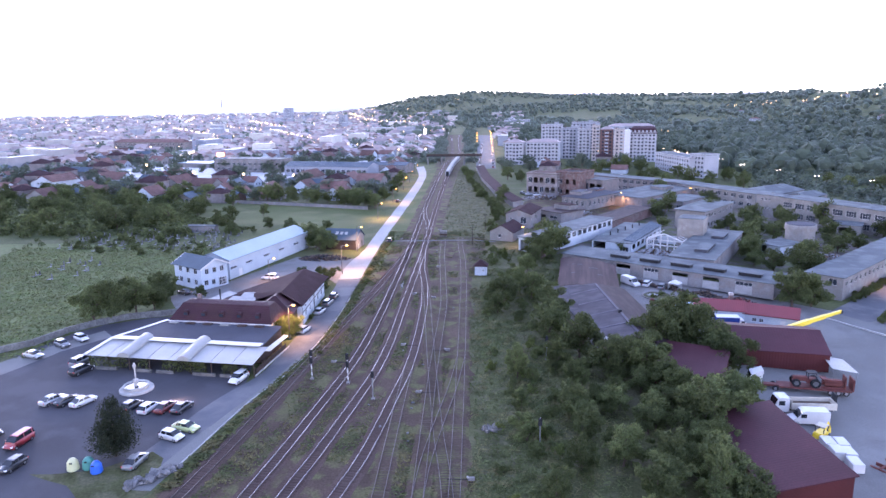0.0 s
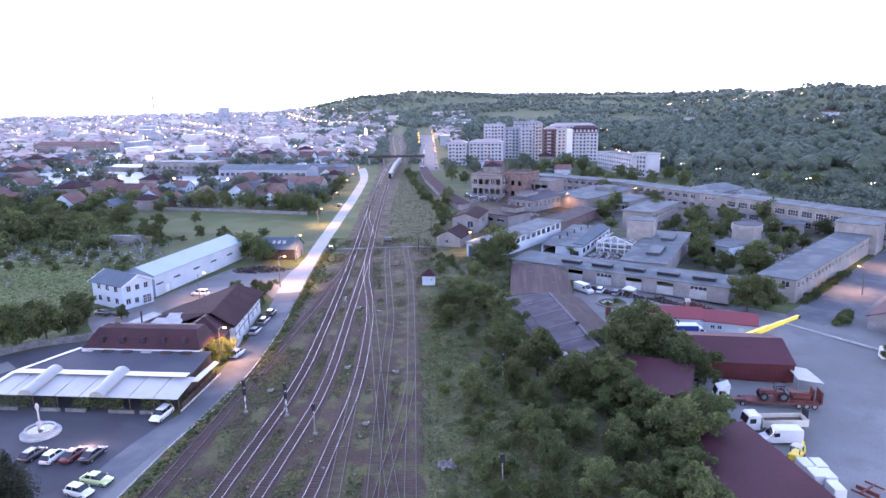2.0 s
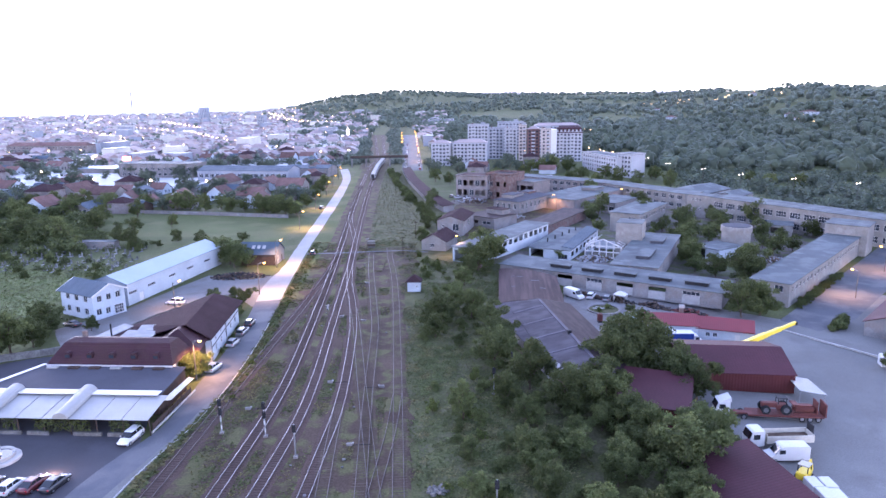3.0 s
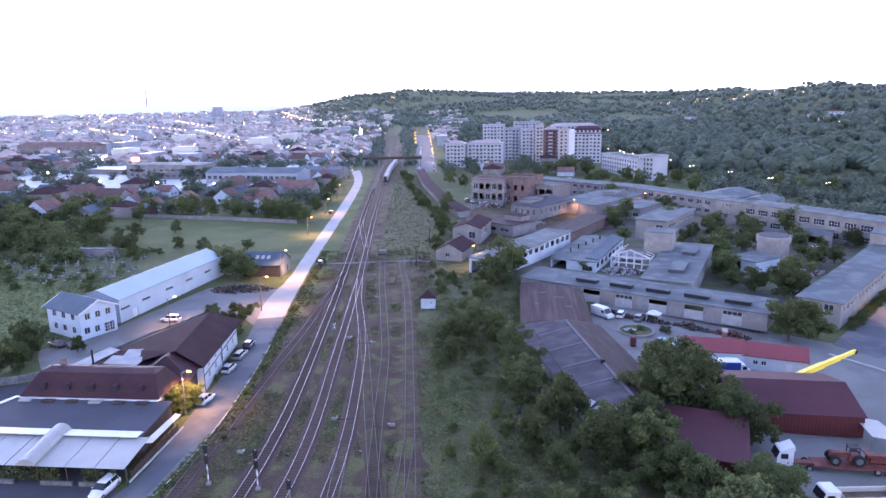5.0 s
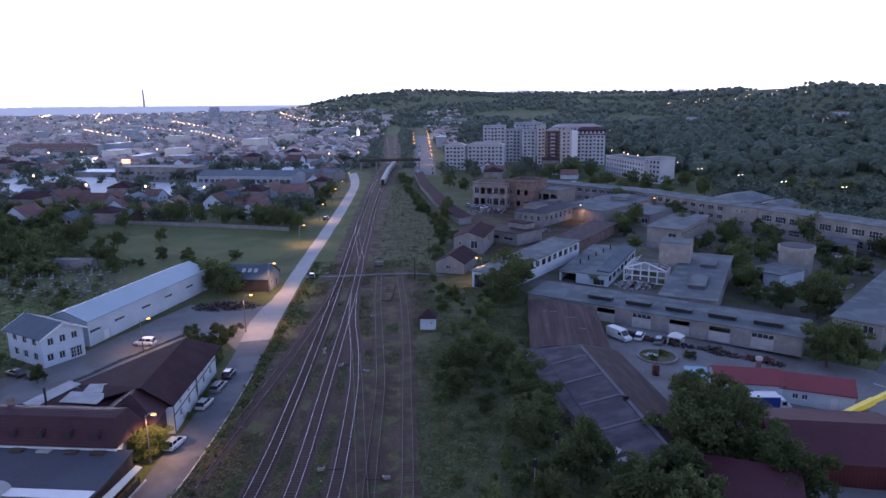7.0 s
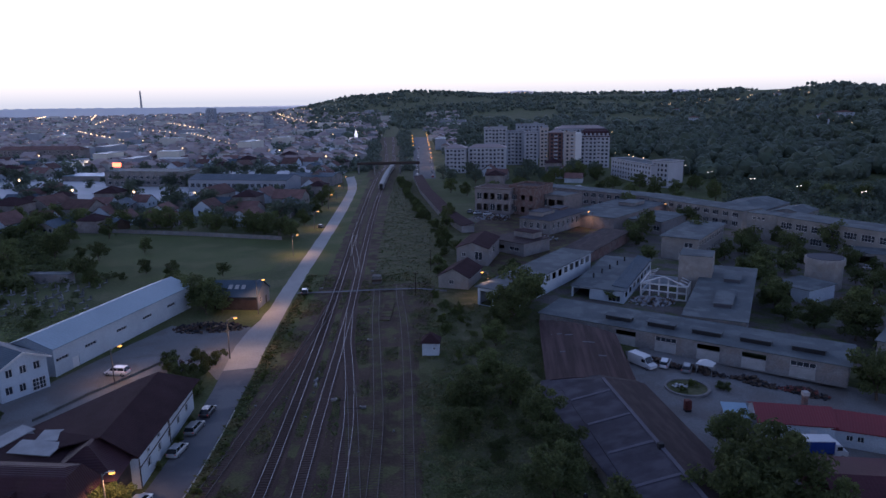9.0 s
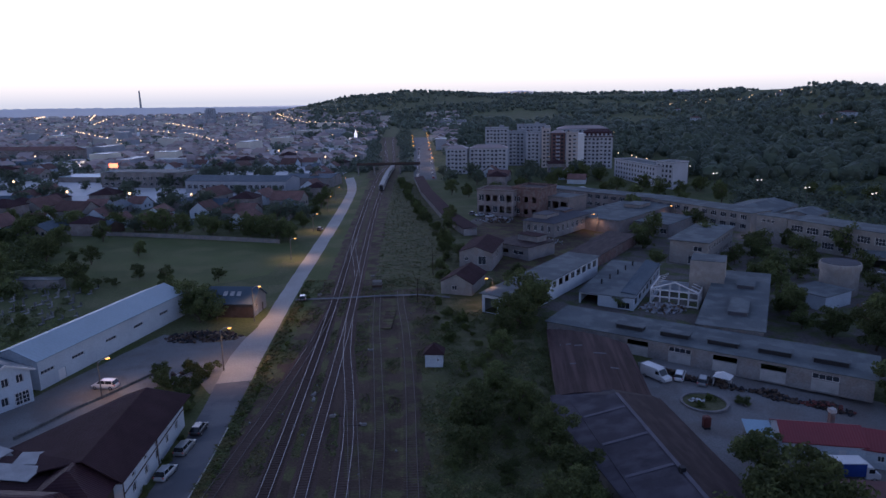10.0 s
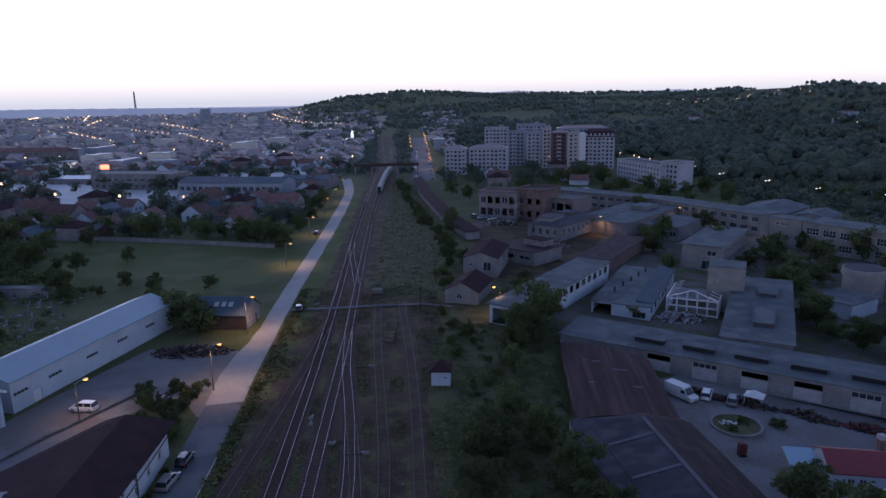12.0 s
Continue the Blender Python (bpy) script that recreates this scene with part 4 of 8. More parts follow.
# ---- works on the other side of the line ----
shed = house("rusty_shed", "wide shed with an arched rust-streaked sheet roof", "shed", 32.05, 180.53, -8.5, 15.2, 20.6, 2.2, "flat", 0, 0.0, M["brick"], M["dark_felt"])
arc = [(7.8 * math.sin(radians(a)) / math.sin(radians(62)), 2.38 + 0.95 * (math.cos(radians(a)) - math.cos(radians(62))) / (1 - math.cos(radians(62)))) for a in (-62 + 124 * k / 16 for k in range(17))]
def slant(x):
    """Where the shed's far end meets the hall that stands askew behind it."""
    return 14.33 - 0.536 * (x + 7.47) - 0.3


for k, ((xa, za), (xb, zb)) in enumerate(zip(arc, arc[1:])):
    up = 0.05 * (k % 2)
    bm = bmesh.new()
    loft(bm, [[(xa, v(xa) + 8.46, za + up), (xb, v(xb) + 8.46, zb + up), (xb, v(xb) + 8.46, zb + up + 0.06), (xa, v(xa) + 8.46, za + up + 0.06)] for v in ((lambda x: -19.0), slant)])
    part("roof_sheet", bm, M["rust_roof"], shed)
part("side_wall", boxes((-7.6, -7.35, 10.3, 22.2, 0, 2.3), (7.35, 7.6, 10.3, 13.8, 0, 2.3)), M["brick"], shed)
for u, v, w2 in ((-4.6, 3.5, 2.2), (-2.2, 2.6, 1.6), (1.4, -1.5, 2.4), (-4.4, -6.5, 1.8), (3.2, -8.4, 1.5)):
    patch = part("roof_patch", boxes((-w2 / 2, w2 / 2, -0.3, 0.3, 0, 0.05)), M["pale_seam"], shed, "paler replaced sheet")
    patch.matrix_basis = pose(u, v + 8.46, 3.42 - 0.0145 * u * u, 0, 1.6 * u)
shed2 = house("long_shed", "long shed with patched lilac and brown sheet roofs", "shed", 33.1, 147, 3.5, 14, 41, 2.7, "gable", 1.5, 0.3, M["beige_wall"], M["lilac_roof"], cover_2=M["brown_sheet"])
for i in range(4):
    st = part("roof_seam", boxes((-7.2, 0, -0.28, 0.28, 0, 0.05)), M["pale_seam"], shed2, "paler patched strip")
    st.matrix_basis = pose(0, 16 - 8.5 * i, 4.385, 0, -12.1)
part("ridge_strip", boxes((-0.5, 0.1, -20.6, 20.6, 4.3, 4.43)), M["pale_seam"], shed2, "paler ridge strip")
bm = bmesh.new()
slab(bm, [Vector(p) for p in ((-7.25, -20.7, 2.72), (-7.25, 20.4, 2.72), (-10.8, 20.4, 2.1), (-7.6, -20.7, 2.6))], 0.1)
part("side_roof", bm, M["lilac_roof"], shed2, "patched lilac apron roof")
bm = bmesh.new()
slab(bm, [Vector(p) for p in ((-7.1, -20.4, 0), (-7.1, 20.3, 0), (-10.3, 20.3, 0), (-7.3, -20.4, 0))], 0.05)
part("side_floor", bm, M["grey_wall"], shed2)
part("side_wall", boxes((-0.1, 0.1, 0, 40.8, 0, 2.0)), M["beige_wall"], shed2).matrix_basis = pose(-7.35, -20.3, 0, 0, 0, 4.4)
for ring_of in (((-7.25, 20.4, 2.75), (0, 20.4, 4.24), (0.3, 23.4, 3.7), (-8.2, 25.0, 2.75)), ((-10.75, 20.4, 2.12), (-7.25, 20.4, 2.74), (-8.2, 25.0, 2.74), (-9.8, 25.2, 2.45)), ((0, 20.4, 4.24), (7.1, 20.4, 2.8), (6.6, 22.0, 2.75), (0.3, 23.4, 3.7))):
    bm = bmesh.new()
    slab(bm, [Vector(p) for p in ring_of], 0.1)
    part("link_roof", bm, M["brown_sheet" if ring_of[1][0] > 0.1 else "lilac_roof"], shed2, "roof that joins the two sheds")
part("end_wall", boxes((-0.1, 0.1, 0, 4.4, 0, 2.15)), M["beige_wall"], shed2).matrix_basis = pose(-10.45, 20.9, 0, 0, 0, -10)
for u, v, w2, rz2 in ((-6.4, -18.6, 2.6, 20), (-5.0, -19.8, 2.2, -12), (-6.9, -16.2, 1.6, 40)):
    broken_sheet = part("broken_sheet", boxes((-w2 / 2, w2 / 2, -0.6, 0.6, 0, 0.05)), M["flat_panel"], shed2, "pale torn roof sheet")
    broken_sheet.matrix_basis = pose(u, v, 3.25 + (6.9 + u) * 0.2, 6, -14, rz2)
vent = part("roof_vent", boxes((-0.35, 0.35, -0.35, 0.35, 0, 1.0)), M["black"], shed2, "dark roof vent")
vent.matrix_basis = pose(-0.4, -3, 4.0)
hall = house("workshop_hall", "long grey workshop hall with roof monitors", "factory", 55.3, 190.9, -36.7, 59.6, 11.3, 4.0, "mono", 0.3, 0.4, M["grey_wall"], M["felt"],
             holes={"f": [(17.5 + 8.2 * i, 2.4, 4.2, 1.0) for i in range(5)]}, broken=True, bars=3)
for i in range(5):
    part("shutter", boxes((-12.3 + 8.2 * i, -8.1 + 8.2 * i, -5.72, -5.65, 0.3, 2.3)), M["flat_panel"], hall, "pale worn shutter")
    rooftop_box(hall, -13 + 9 * i, -1.6, 4.22, 5.4, 2.0, 0.85, M["black"], M["felt"], "roof_monitor")
gallery = house("gallery_building", "two-storey grey-roofed building with a glazed gallery", "factory", 34.6, 239.6, -38, 9, 49, 5.3, "mono", 0.3, 0.6, M["white_wall"], M["felt"],
                holes={"r": rows(49, 13, 3.0, 2.4, 1.8), "f": rows(9, 2, 0.8, 3.4, 3.6)}, bars=2, broken=True)
saw = house("flat_workshop", "white flat-roofed workshop with an open loading bay", "factory", 55.4, 239.5, -30.1, 13.4, 35.1, 3.3, "mono", 0.4, 0.3, M["white_wall"], M["felt"],
            holes={"f": [(0.5, 0.3, 4.2, 2.7), (9.5, 0.4, 3, 1.6)], "r": rows(35.1, 7, 1.0, 3.2, 1.6)}, broken=True, bars=2)
bm = bmesh.new()
slab(bm, [(3.0, -15, 3.9), (6.9, -15, 3.6), (6.9, 16.5, 4.2), (3.0, 16.5, 5.2)], 0.2)
part("roof_step", bm, M["slate_roof"], saw)
for i in range(5):
    bm = bmesh.new()
    tube(bm, [(-3 + 0.8 * i, -10 + 5.5 * i, 4), (-3 + 0.8 * i, -10 + 5.5 * i, 5.3)], 0.22, 7)
    part("vent_pipe", bm, M["black"], saw)
flat = house("flat_hall", "broad hall with a flat grey felt roof", "factory", 73.9, 212.6, -29.3, 12.3, 47.7, 5.4, "flat", 0, 0.4, M["grey_wall"], M["felt"], holes={"f": rows(12, 3, 1.5, 2.4, 2), "l": rows(47.7, 8, 1.5, 3, 2)}, broken=True)
rooftop_box(flat, 0.9, -9.8, 5.56, 3.6, 11.5, 0.8, M["dark_felt"], M["felt"], "roof_monitor")
rooftop_box(flat, 1.3, 11, 5.56, 3.6, 8.5, 0.8, M["dark_felt"], M["felt"], "roof_monitor")
# roofless glasshouse gable with a grid of openings
ruin = thing("ruined_glasshouse", pose(63.6, 224.0, 0, 0, 0, -30) @ Matrix.Diagonal((1.12, 1.05, 0.9, 1)), "white roofless glasshouse with an empty gridded gable", "ruin")
bm = bmesh.new()
for k in range(6):
    u = -5 + 2 * k
    box(bm, u - 0.16, u + 0.16, -0.15, 0.15, 0, 6.6 - abs(u) * 0.45)
for z0 in (0.1, 2.1, 4.0):
    box(bm, -5.1, 5.1, -0.13, 0.13, z0, z0 + 0.35)
part("gable_frame", bm, M["white_paint"], ruin)
bm = bmesh.new()
for s in (-1, 1):
    tube(bm, [(s * 5.1, 0, 4.2), (0, 0, 6.7)], 0.2, 4)
    tube(bm, [(s * 5.1, 0, 4.2), (s * 5.1, 13, 4.2)], 0.16, 4)
for k in range(6):
    for s in (-1, 1):
        tube(bm, [(s * 5.1, 2.4 * k + 1, 0), (s * 5.1, 2.4 * k + 1, 4.2), (s * 3.2, 2.4 * k + 1, 5.1)], 0.13, 4)
part("side_frame", bm, M["white_paint"], ruin)
part("low_wall", boxes((-5.2, -4.9, 0, 13, 0, 1.4), (4.9, 5.2, 0, 13, 0, 1.4), (-5.2, 5.2, 12.8, 13, 0, 3)), M["white_wall"], ruin)
tower = house("blank_tower", "square blank beige concrete tower block", "tower", 73.8, 228.3, -28, 8.1, 8.1, 10.8, "flat", 0, 0.0, M["beige_wall"], M["felt"])
block = house("office_block", "two-storey beige office block with a flat roof", "office building", 92.9, 274.7, -38.3, 11.2, 31.5, 7.6, "flat", 0, 0.7, M["beige_wall"], M["felt"],
              holes={"f": [(7, 4.7, 2.6, 1.5), (5.6, 0.6, 3.2, 2.6)], "r": rows(31.5, 10, 4.9, 1.7, 1.5) + rows(31.5, 10, 1.2, 1.7, 1.7)}, bars=1)
right = house("roadside_hall", "long flat-roofed hall beside the lamp-lit yard road", "factory", 114.8, 196.6, -46.4, 8.9, 72, 5.8, "mono", 0.3, 0.4, M["beige_wall"], M["felt"],
              holes={"r": rows(72, 22, 3.4, 1.6, 1.3), "f": rows(9.2, 2, 3.6, 2.0, 1.6)}, bars=1)
head = house("hall_head_building", "taller blank beige block at the end of the long hall", "factory", 143.5, 223.5, -45, 12, 11, 9.4, "flat", 0, 0.3, M["beige_wall"], M["felt"])
lilac = house("lilac_roofed_house", "low house with a dull lilac and maroon roof", "house", 110, 152, 42, 24, 13, 3.2, "gable", 2.6, 0.4, M["grey_wall"], M["maroon_sheet"], along="x")
hall2 = house("storage_hall", "big storage hall with a pale flat roof", "factory", 87.2, 335.6, -44.5, 22, 53, 5.7, "flat", 0, 0.3, M["pink_wall"], M["felt"])
rooftop_box(hall2, 1, 8, 5.96, 7, 10, 1.2, M["grey_wall"], M["felt"], "roof_monitor")
hall3 = house("low_hall", "low grey-roofed hall beside trees", "factory", 96.5, 316.5, -44.5, 13, 24, 4.8, "flat", 0, 0.3, M["grey_wall"], M["felt"], holes={"f": rows(14, 3, 1.4, 2.4, 1.8)})
wing1 = house("long_factory_wing", "long two-storey factory wing with rows of windows", "factory", 89.7, 375.7, -48, 64, 11, 7.4, "flat", 0, 0.4, M["pink_wall"], M["felt"], holes={"f": rows(64, 15, 1.3, 2.6, 1.8, 2, 3.4)}, bars=2)
wing2 = house("long_factory", "long two-storey factory with window bands", "factory", 151.2, 251.8, -62.5, 82.5, 12, 9.2, "flat", 0, 0.4, M["beige_wall"], M["felt"],
              holes={"f": [o for o in rows(82.5, 15, 1.3, 4.0, 2.2, 2, 4.0)]}, bars=3)
stair = house("stair_tower", "beige stair tower of the long factory", "factory", 127, 292.9, -54, 10.6, 7.4, 9.2, "flat", 0, 0.2, M["beige_wall"], M["felt"], holes={"f": [(2, 7, 1, 1), (3.6, 7, 1, 1), (5.2, 7, 1, 1), (2, 3.4, 1, 1), (3.6, 3.4, 1, 1), (5.2, 3.4, 1, 1)]})
middle = house("middle_factory", "two-storey factory wing with a long flat roof", "factory", 120, 331, -62, 46, 12, 7.4, "flat", 0, 0.4, M["beige_wall"], M["felt"], holes={"f": rows(46, 10, 1.3, 2.6, 1.8, 2, 3.4)}, bars=2)
derelict = house("derelict_mill", "derelict two-storey mill with empty windows", "ruin", 39.8, 367, -28, 17, 14, 11.2, "flat", 0, 0.2, M["pink_wall"], M["tile_roof"], holes={"f": rows(17, 5, 1.6, 2.3, 2.9, 2, 4.9), "r": rows(14, 3, 1.6, 2.2, 2.8, 2, 4.9)}, broken=True, parapet=0.5)
mill2 = house("brick_mill", "tall brick mill building with crumbling parapet", "ruin", 53.8, 360, -38, 14, 15, 12.4, "flat", 0, 0.1, M["brick"], M["brown_sheet"], holes={"f": rows(14, 3, 1.5, 1.8, 2.4, 2, 5.2)}, broken=True, parapet=0.8)
mill3 = house("mill_annex", "pale mill annex with big window openings", "ruin", 66, 354, -46, 13, 14, 9.2, "flat", 0, 0.2, M["pink_wall"], M["felt"], holes={"f": rows(13, 3, 4.6, 3.2, 3.0)}, broken=True, parapet=0.4)
shop1 = house("stepped_workshop", "old workshop with a dark stepped roof", "factory", 56.3, 323.9, -42, 13.4, 28, 5.4, "hip", 1.6, 0.5, M["grey_wall"], M["dark_felt"], holes={"r": rows(28, 7, 2.0, 1.3, 2.2), "f": rows(13.4, 4, 2.0, 1.3, 2.2)})
rooftop_box(shop1, -1.0, -7, 6.2, 6, 9, 1.6, M["grey_wall"], M["dark_felt"], "roof_lantern")
rooftop_box(shop1, -1.0, 6, 6.2, 5, 7, 1.3, M["brick"], M["dark_felt"], "roof_lantern")
shop2 = house("low_workshop", "low workshop with a dark felt roof", "factory", 36.7, 285.5, -48, 14.5, 14, 4.4, "flat", 0, 0.6, M["grey_wall"], M["brown_sheet"], holes={"f": rows(14.5, 2, 1.6, 4.2, 1.2)}, broken=True)
rooftop_box(shop2, 1, 3, 4.56, 8, 5, 1.9, M["grey_wall"], M["brown_roof"], "roof_lantern")
strip = house("brick_store", "low brick store with a dull red roof", "store", 61.5, 280.5, -36, 10, 41, 3.4, "mono", 0.4, 0.3, M["brick"], M["brown_sheet"])
home1 = house("works_house", "grey rendered house with a brown gable roof", "house", 21.5, 275.5, -18, 10, 19, 5.6, "gable", 1.7, 0.4, M["grey_wall"], M["brown_roof"], holes={"f": [(1.6, 2.8, 1.1, 1.2), (5.8, 1.8, 2.4, 2.6)], "r": [(2, 3.0, 1.2, 1.4), (8, 2.4, 2.4, 2.4)]})
home2 = house("small_house", "small tiled house beside the line", "house", 13.4, 247, -22, 8.6, 13, 3.4, "gable", 2.3, 0.5, M["beige_wall"], M["brown_roof"], holes={"f": [(3, 1.2, 1.4, 1.3)], "l": [(2, 1.2, 1.2, 1.3), (8, 1.2, 1.2, 1.3)]})
lean = house("brick_lean_to", "little red lean-to by the gallery", "shed", 22.5, 219, -20, 5, 6, 2.6, "mono", 0.4, 0.2, M["brick"], M["felt"])
garage1 = house("open_garage", "small flat-roofed garage with an open front", "garage", 99.5, 221.5, -62, 9, 11, 3.6, "flat", 0, 0.4, M["white_wall"], M["felt"], holes={"f": [(1, 0.3, 3.2, 2.8)]}, broken=True)
garage2 = house("white_garage", "white garage with one big opening", "garage", 137, 252, -32, 8.5, 9, 4.2, "flat", 0, 0.3, M["beige_wall"], M["felt"], holes={"f": [(1.5, 1.2, 4.6, 2.2)]}, broken=True)
tank = thing("round_tank", pose(109.5, 230, 0), "round weathered concrete tank house", "tank")
bm = bmesh.new()
tube(bm, [(0, 0, 0), (0, 0, 6.4)], 4.5, 20)
part("drum", bm, M["beige_wall"], tank)
bm = bmesh.new()
tube(bm, [(0, 0, 6.4), (0, 0, 7.9), (0, 0, 8.2)], [4.9, 4.9, 4.8], 20)
part("crown", bm, M["beige_wall"], tank)
bm = bmesh.new()
tube(bm, [(0, 0, 8.2), (0, 0, 8.35)], [4.5, 4.4], 20)
part("lid", bm, M["dark_felt"], tank)

# red-roofed row and maroon sheds round the lorry yard
for i, (xx, yy, ww) in enumerate(((57.2, 154.2, 10.6), (67.0, 149.8, 11))):
    house("red_roofed_house", "low white house with a bright red sheet roof", "house", xx, yy, -14 - 11 * i, ww, 6.5, 2.9, "gable", 1.5, 0.3, M["white_wall"], M["red_roof"], along="x",
          holes={"f": [(2, 1.2, 0.9, 0.9), (3.4, 1.2, 0.9, 0.9), (ww - 3.4, 0.0, 1.0, 2.1)]}, group="red-roofed row")
maroon = house("maroon_hall", "maroon sheet-clad hall beside the lorry yard", "warehouse", 58.7, 132, -11, 18.6, 16, 3.3, "gable", 2.0, 0.2, M["maroon_wall"], M["maroon_sheet"], along="x")
maroon2 = house("maroon_store", "long maroon-roofed store in the lorry yard", "warehouse", 41.3, 88.0, -85, 20.5, 10.2, 3.0, "mono", 1.9, 0.3, M["maroon_wall"], M["maroon_sheet"])
maroon3 = house("maroon_lean_to", "low maroon-roofed store among the trees", "warehouse", 40.8, 119, -25, 11, 13, 3.1, "mono", 0.8, 0.2, M["maroon_wall"], M["maroon_sheet"])
canopy = thing("white_canopy", pose(66.4, 120.6, 0, 0, 0, -11) @ Matrix.Diagonal((0.75, 0.75, 0.9, 1)), "white sheet canopy on thin posts", "canopy")
bm = bmesh.new()
slab(bm, [(-2, -4, 3.0), (3.5, -4.5, 2.5), (2.6, 4, 2.6), (-2, 4, 3.1)], 0.08)
part("roof", bm, M["white_sheet"], canopy)
for u, v in ((-1.8, -3.8), (3.2, -4.2), (2.4, 3.7), (-1.8, 3.7)):
    part("post", boxes((u - 0.06, u + 0.06, v - 0.06, v + 0.06, 0, 2.5)), M["steel"], canopy)

# ---- crossing keeper's hut, buffer stop, gantry ----
hut = house("lineside_hut", "little white lineside hut with a dark pyramid roof", "hut", 3.3, 193.2, -6, 3.4, 3.0, 2.7, "hip", 1.7, 0.35, M["white_wall"], M["brown_roof"], holes={"f": [(2.2, 1.2, 0.5, 0.6)]})
buffer = thing("buffer_stop", pose(-10.3, 247.5, 0), "rusty buffer stop with an earth mound at a siding's end", "buffer stop")
part("beam", rounded(-1.4, 1.4, -0.2, 0.3, 0.9, 1.5, 0.05), M["dark_wood"], buffer)
part("block", rounded(-1.3, 1.3, 0.3, 2.8, 0, 2.3, 0.15), M["stone_wall"], buffer)
gantry = thing("pipe_bridge", pose(-15, 540, 0), "dark footbridge across the tracks", "bridge")
part("deck", boxes((-22, 22, -1.2, 1.2, 6.6, 7.2)), M["black"], gantry)
part("railing", boxes((-22, 22, -1.2, -1.1, 7.2, 8.3), (-22, 22, 1.1, 1.2, 7.2, 8.3)), M["dark_wood"], gantry)
for u in (-21, -10, 8, 21):
    part("pier", boxes((u - 0.5, u + 0.5, -0.8, 0.8, 0, 6.6)), M["grey_wall"], gantry)
crossing = sheet("road_3", [(-31.5, 239.4), (-20, 239.6), (-9, 240.4), (1, 240.6), (9, 237.2), (9, 238.6), (1, 241.8), (-9, 241.8), (-20, 241), (-31.5, 240.8)], 0.33, M["old_asphalt"], "pale boarded foot crossing over the tracks", category="crossing")


# ---- train on the second track ----
def coach(x, y, rz, label, length=24.0, tail=False):
    c = thing("passenger_coach", pose(x, y, 0.35, 0, 0, rz), label, "train", "coaches of the train")
    bm = bmesh.new()
    prof = [(-1.4, 0.9), (-1.42, 2.6), (-1.25, 3.4), (-0.7, 3.85), (0.0, 3.95), (0.7, 3.85), (1.25, 3.4), (1.42, 2.6), (1.4, 0.9)]
    loft(bm, [[(u, yy, v) for u, v in prof] for yy in (-length / 2, length / 2)])
    part("body", bm, M["flat_panel"], c)
    for s in (-1, 1):
        part("window_band", boxes((s * 1.425 - 0.02, s * 1.425 + 0.02, -length / 2 + 1, length / 2 - 1, 1.9, 2.75)), M["glass"], c)
    part("end_door", boxes((-0.95, 0.95, -length / 2 - 0.12, -length / 2 - 0.01, 1.0, 3.3)), M["black"], c, "dark gangway end")
    for v in (-length / 2 + 3.5, length / 2 - 3.5):
        part("bogie", boxes((-1.1, 1.1, v - 1.6, v + 1.6, 0.1, 0.85)), M["black"], c)
    return c


line_c = catmull(TRACKS[1][1], 2.0)
for i in range(5):
    yy = 464 + 25 * i
    k = min(range(len(line_c)), key=lambda j: abs(line_c[j].y - yy))
    d = line_c[k + 1] - line_c[k - 1]
    coach(line_c[k].x, line_c[k].y, -math.degrees(math.atan2(d.x, d.y)), "white-roofed passenger coach standing on the main line")


# ---- trees ----
def leaf_mesh(name, seed, lobes, n, size, material, flat=0.0):
    """A crown of many small leaf clumps, thick near the outside of its lobes (x, y, z, rx, ry, rz)."""
    rng = np.random.default_rng(seed)
    vol = np.array([l[3] * l[4] * l[5] for l in lobes]) ** 0.7
    pick = rng.choice(len(lobes), n, p=vol / vol.sum())
    lb = np.array(lobes)[pick]
    v = rng.normal(size=(n, 3))
    v /= np.linalg.norm(v, axis=1)[:, None]
    r = rng.uniform(0.2, 1.0, n) ** 0.5 * rng.uniform(0.82, 1.25, n)
    centre = lb[:, :3] + v * r[:, None] * lb[:, 3:]
    a = rng.normal(size=(n, 3)) + v * 0.6
    a /= np.linalg.norm(a, axis=1)[:, None]
    u = np.cross(a, rng.normal(size=(n, 3)))
    u /= np.linalg.norm(u, axis=1)[:, None]
    w = np.cross(a, u)
    s = size * rng.uniform(0.55, 1.3, n)[:, None]
    pts = np.stack([centre - u * s, centre - w * s * 0.55 + a * s * 0.15, centre + u * s, centre + w * s * 0.55 + a * s * 0.15], 1).reshape(-1, 3)
    pts[:, 2] = np.maximum(pts[:, 2], 0.03)
    me = bpy.data.meshes.new(name)
    me.from_pydata(pts.tolist(), [], [(4 * i, 4 * i + 1, 4 * i + 2, 4 * i + 3) for i in range(n)])
    me.materials.append(material)
    return me


def lobes_for(seed, radius, low, high, count, squash=0.8):
    rng = np.random.default_rng(seed)
    out = [(0, 0, (low + high) / 2, radius * 0.5, radius * 0.5, (high - low) / 2 * 0.86)]
    for i in range(count):
        a, q = rng.uniform(0, 2 * math.pi), rng.uniform(0.3, 1.0) * radius
        rr = radius * rng.uniform(0.13, 0.38)
        out.append((q * math.cos(a), q * math.sin(a), rng.uniform(low + rr * 0.5, high - rr * 0.3 - (high - low) * 0.25 * (q / radius) ** 2), rr, rr, rr * squash))
    return out


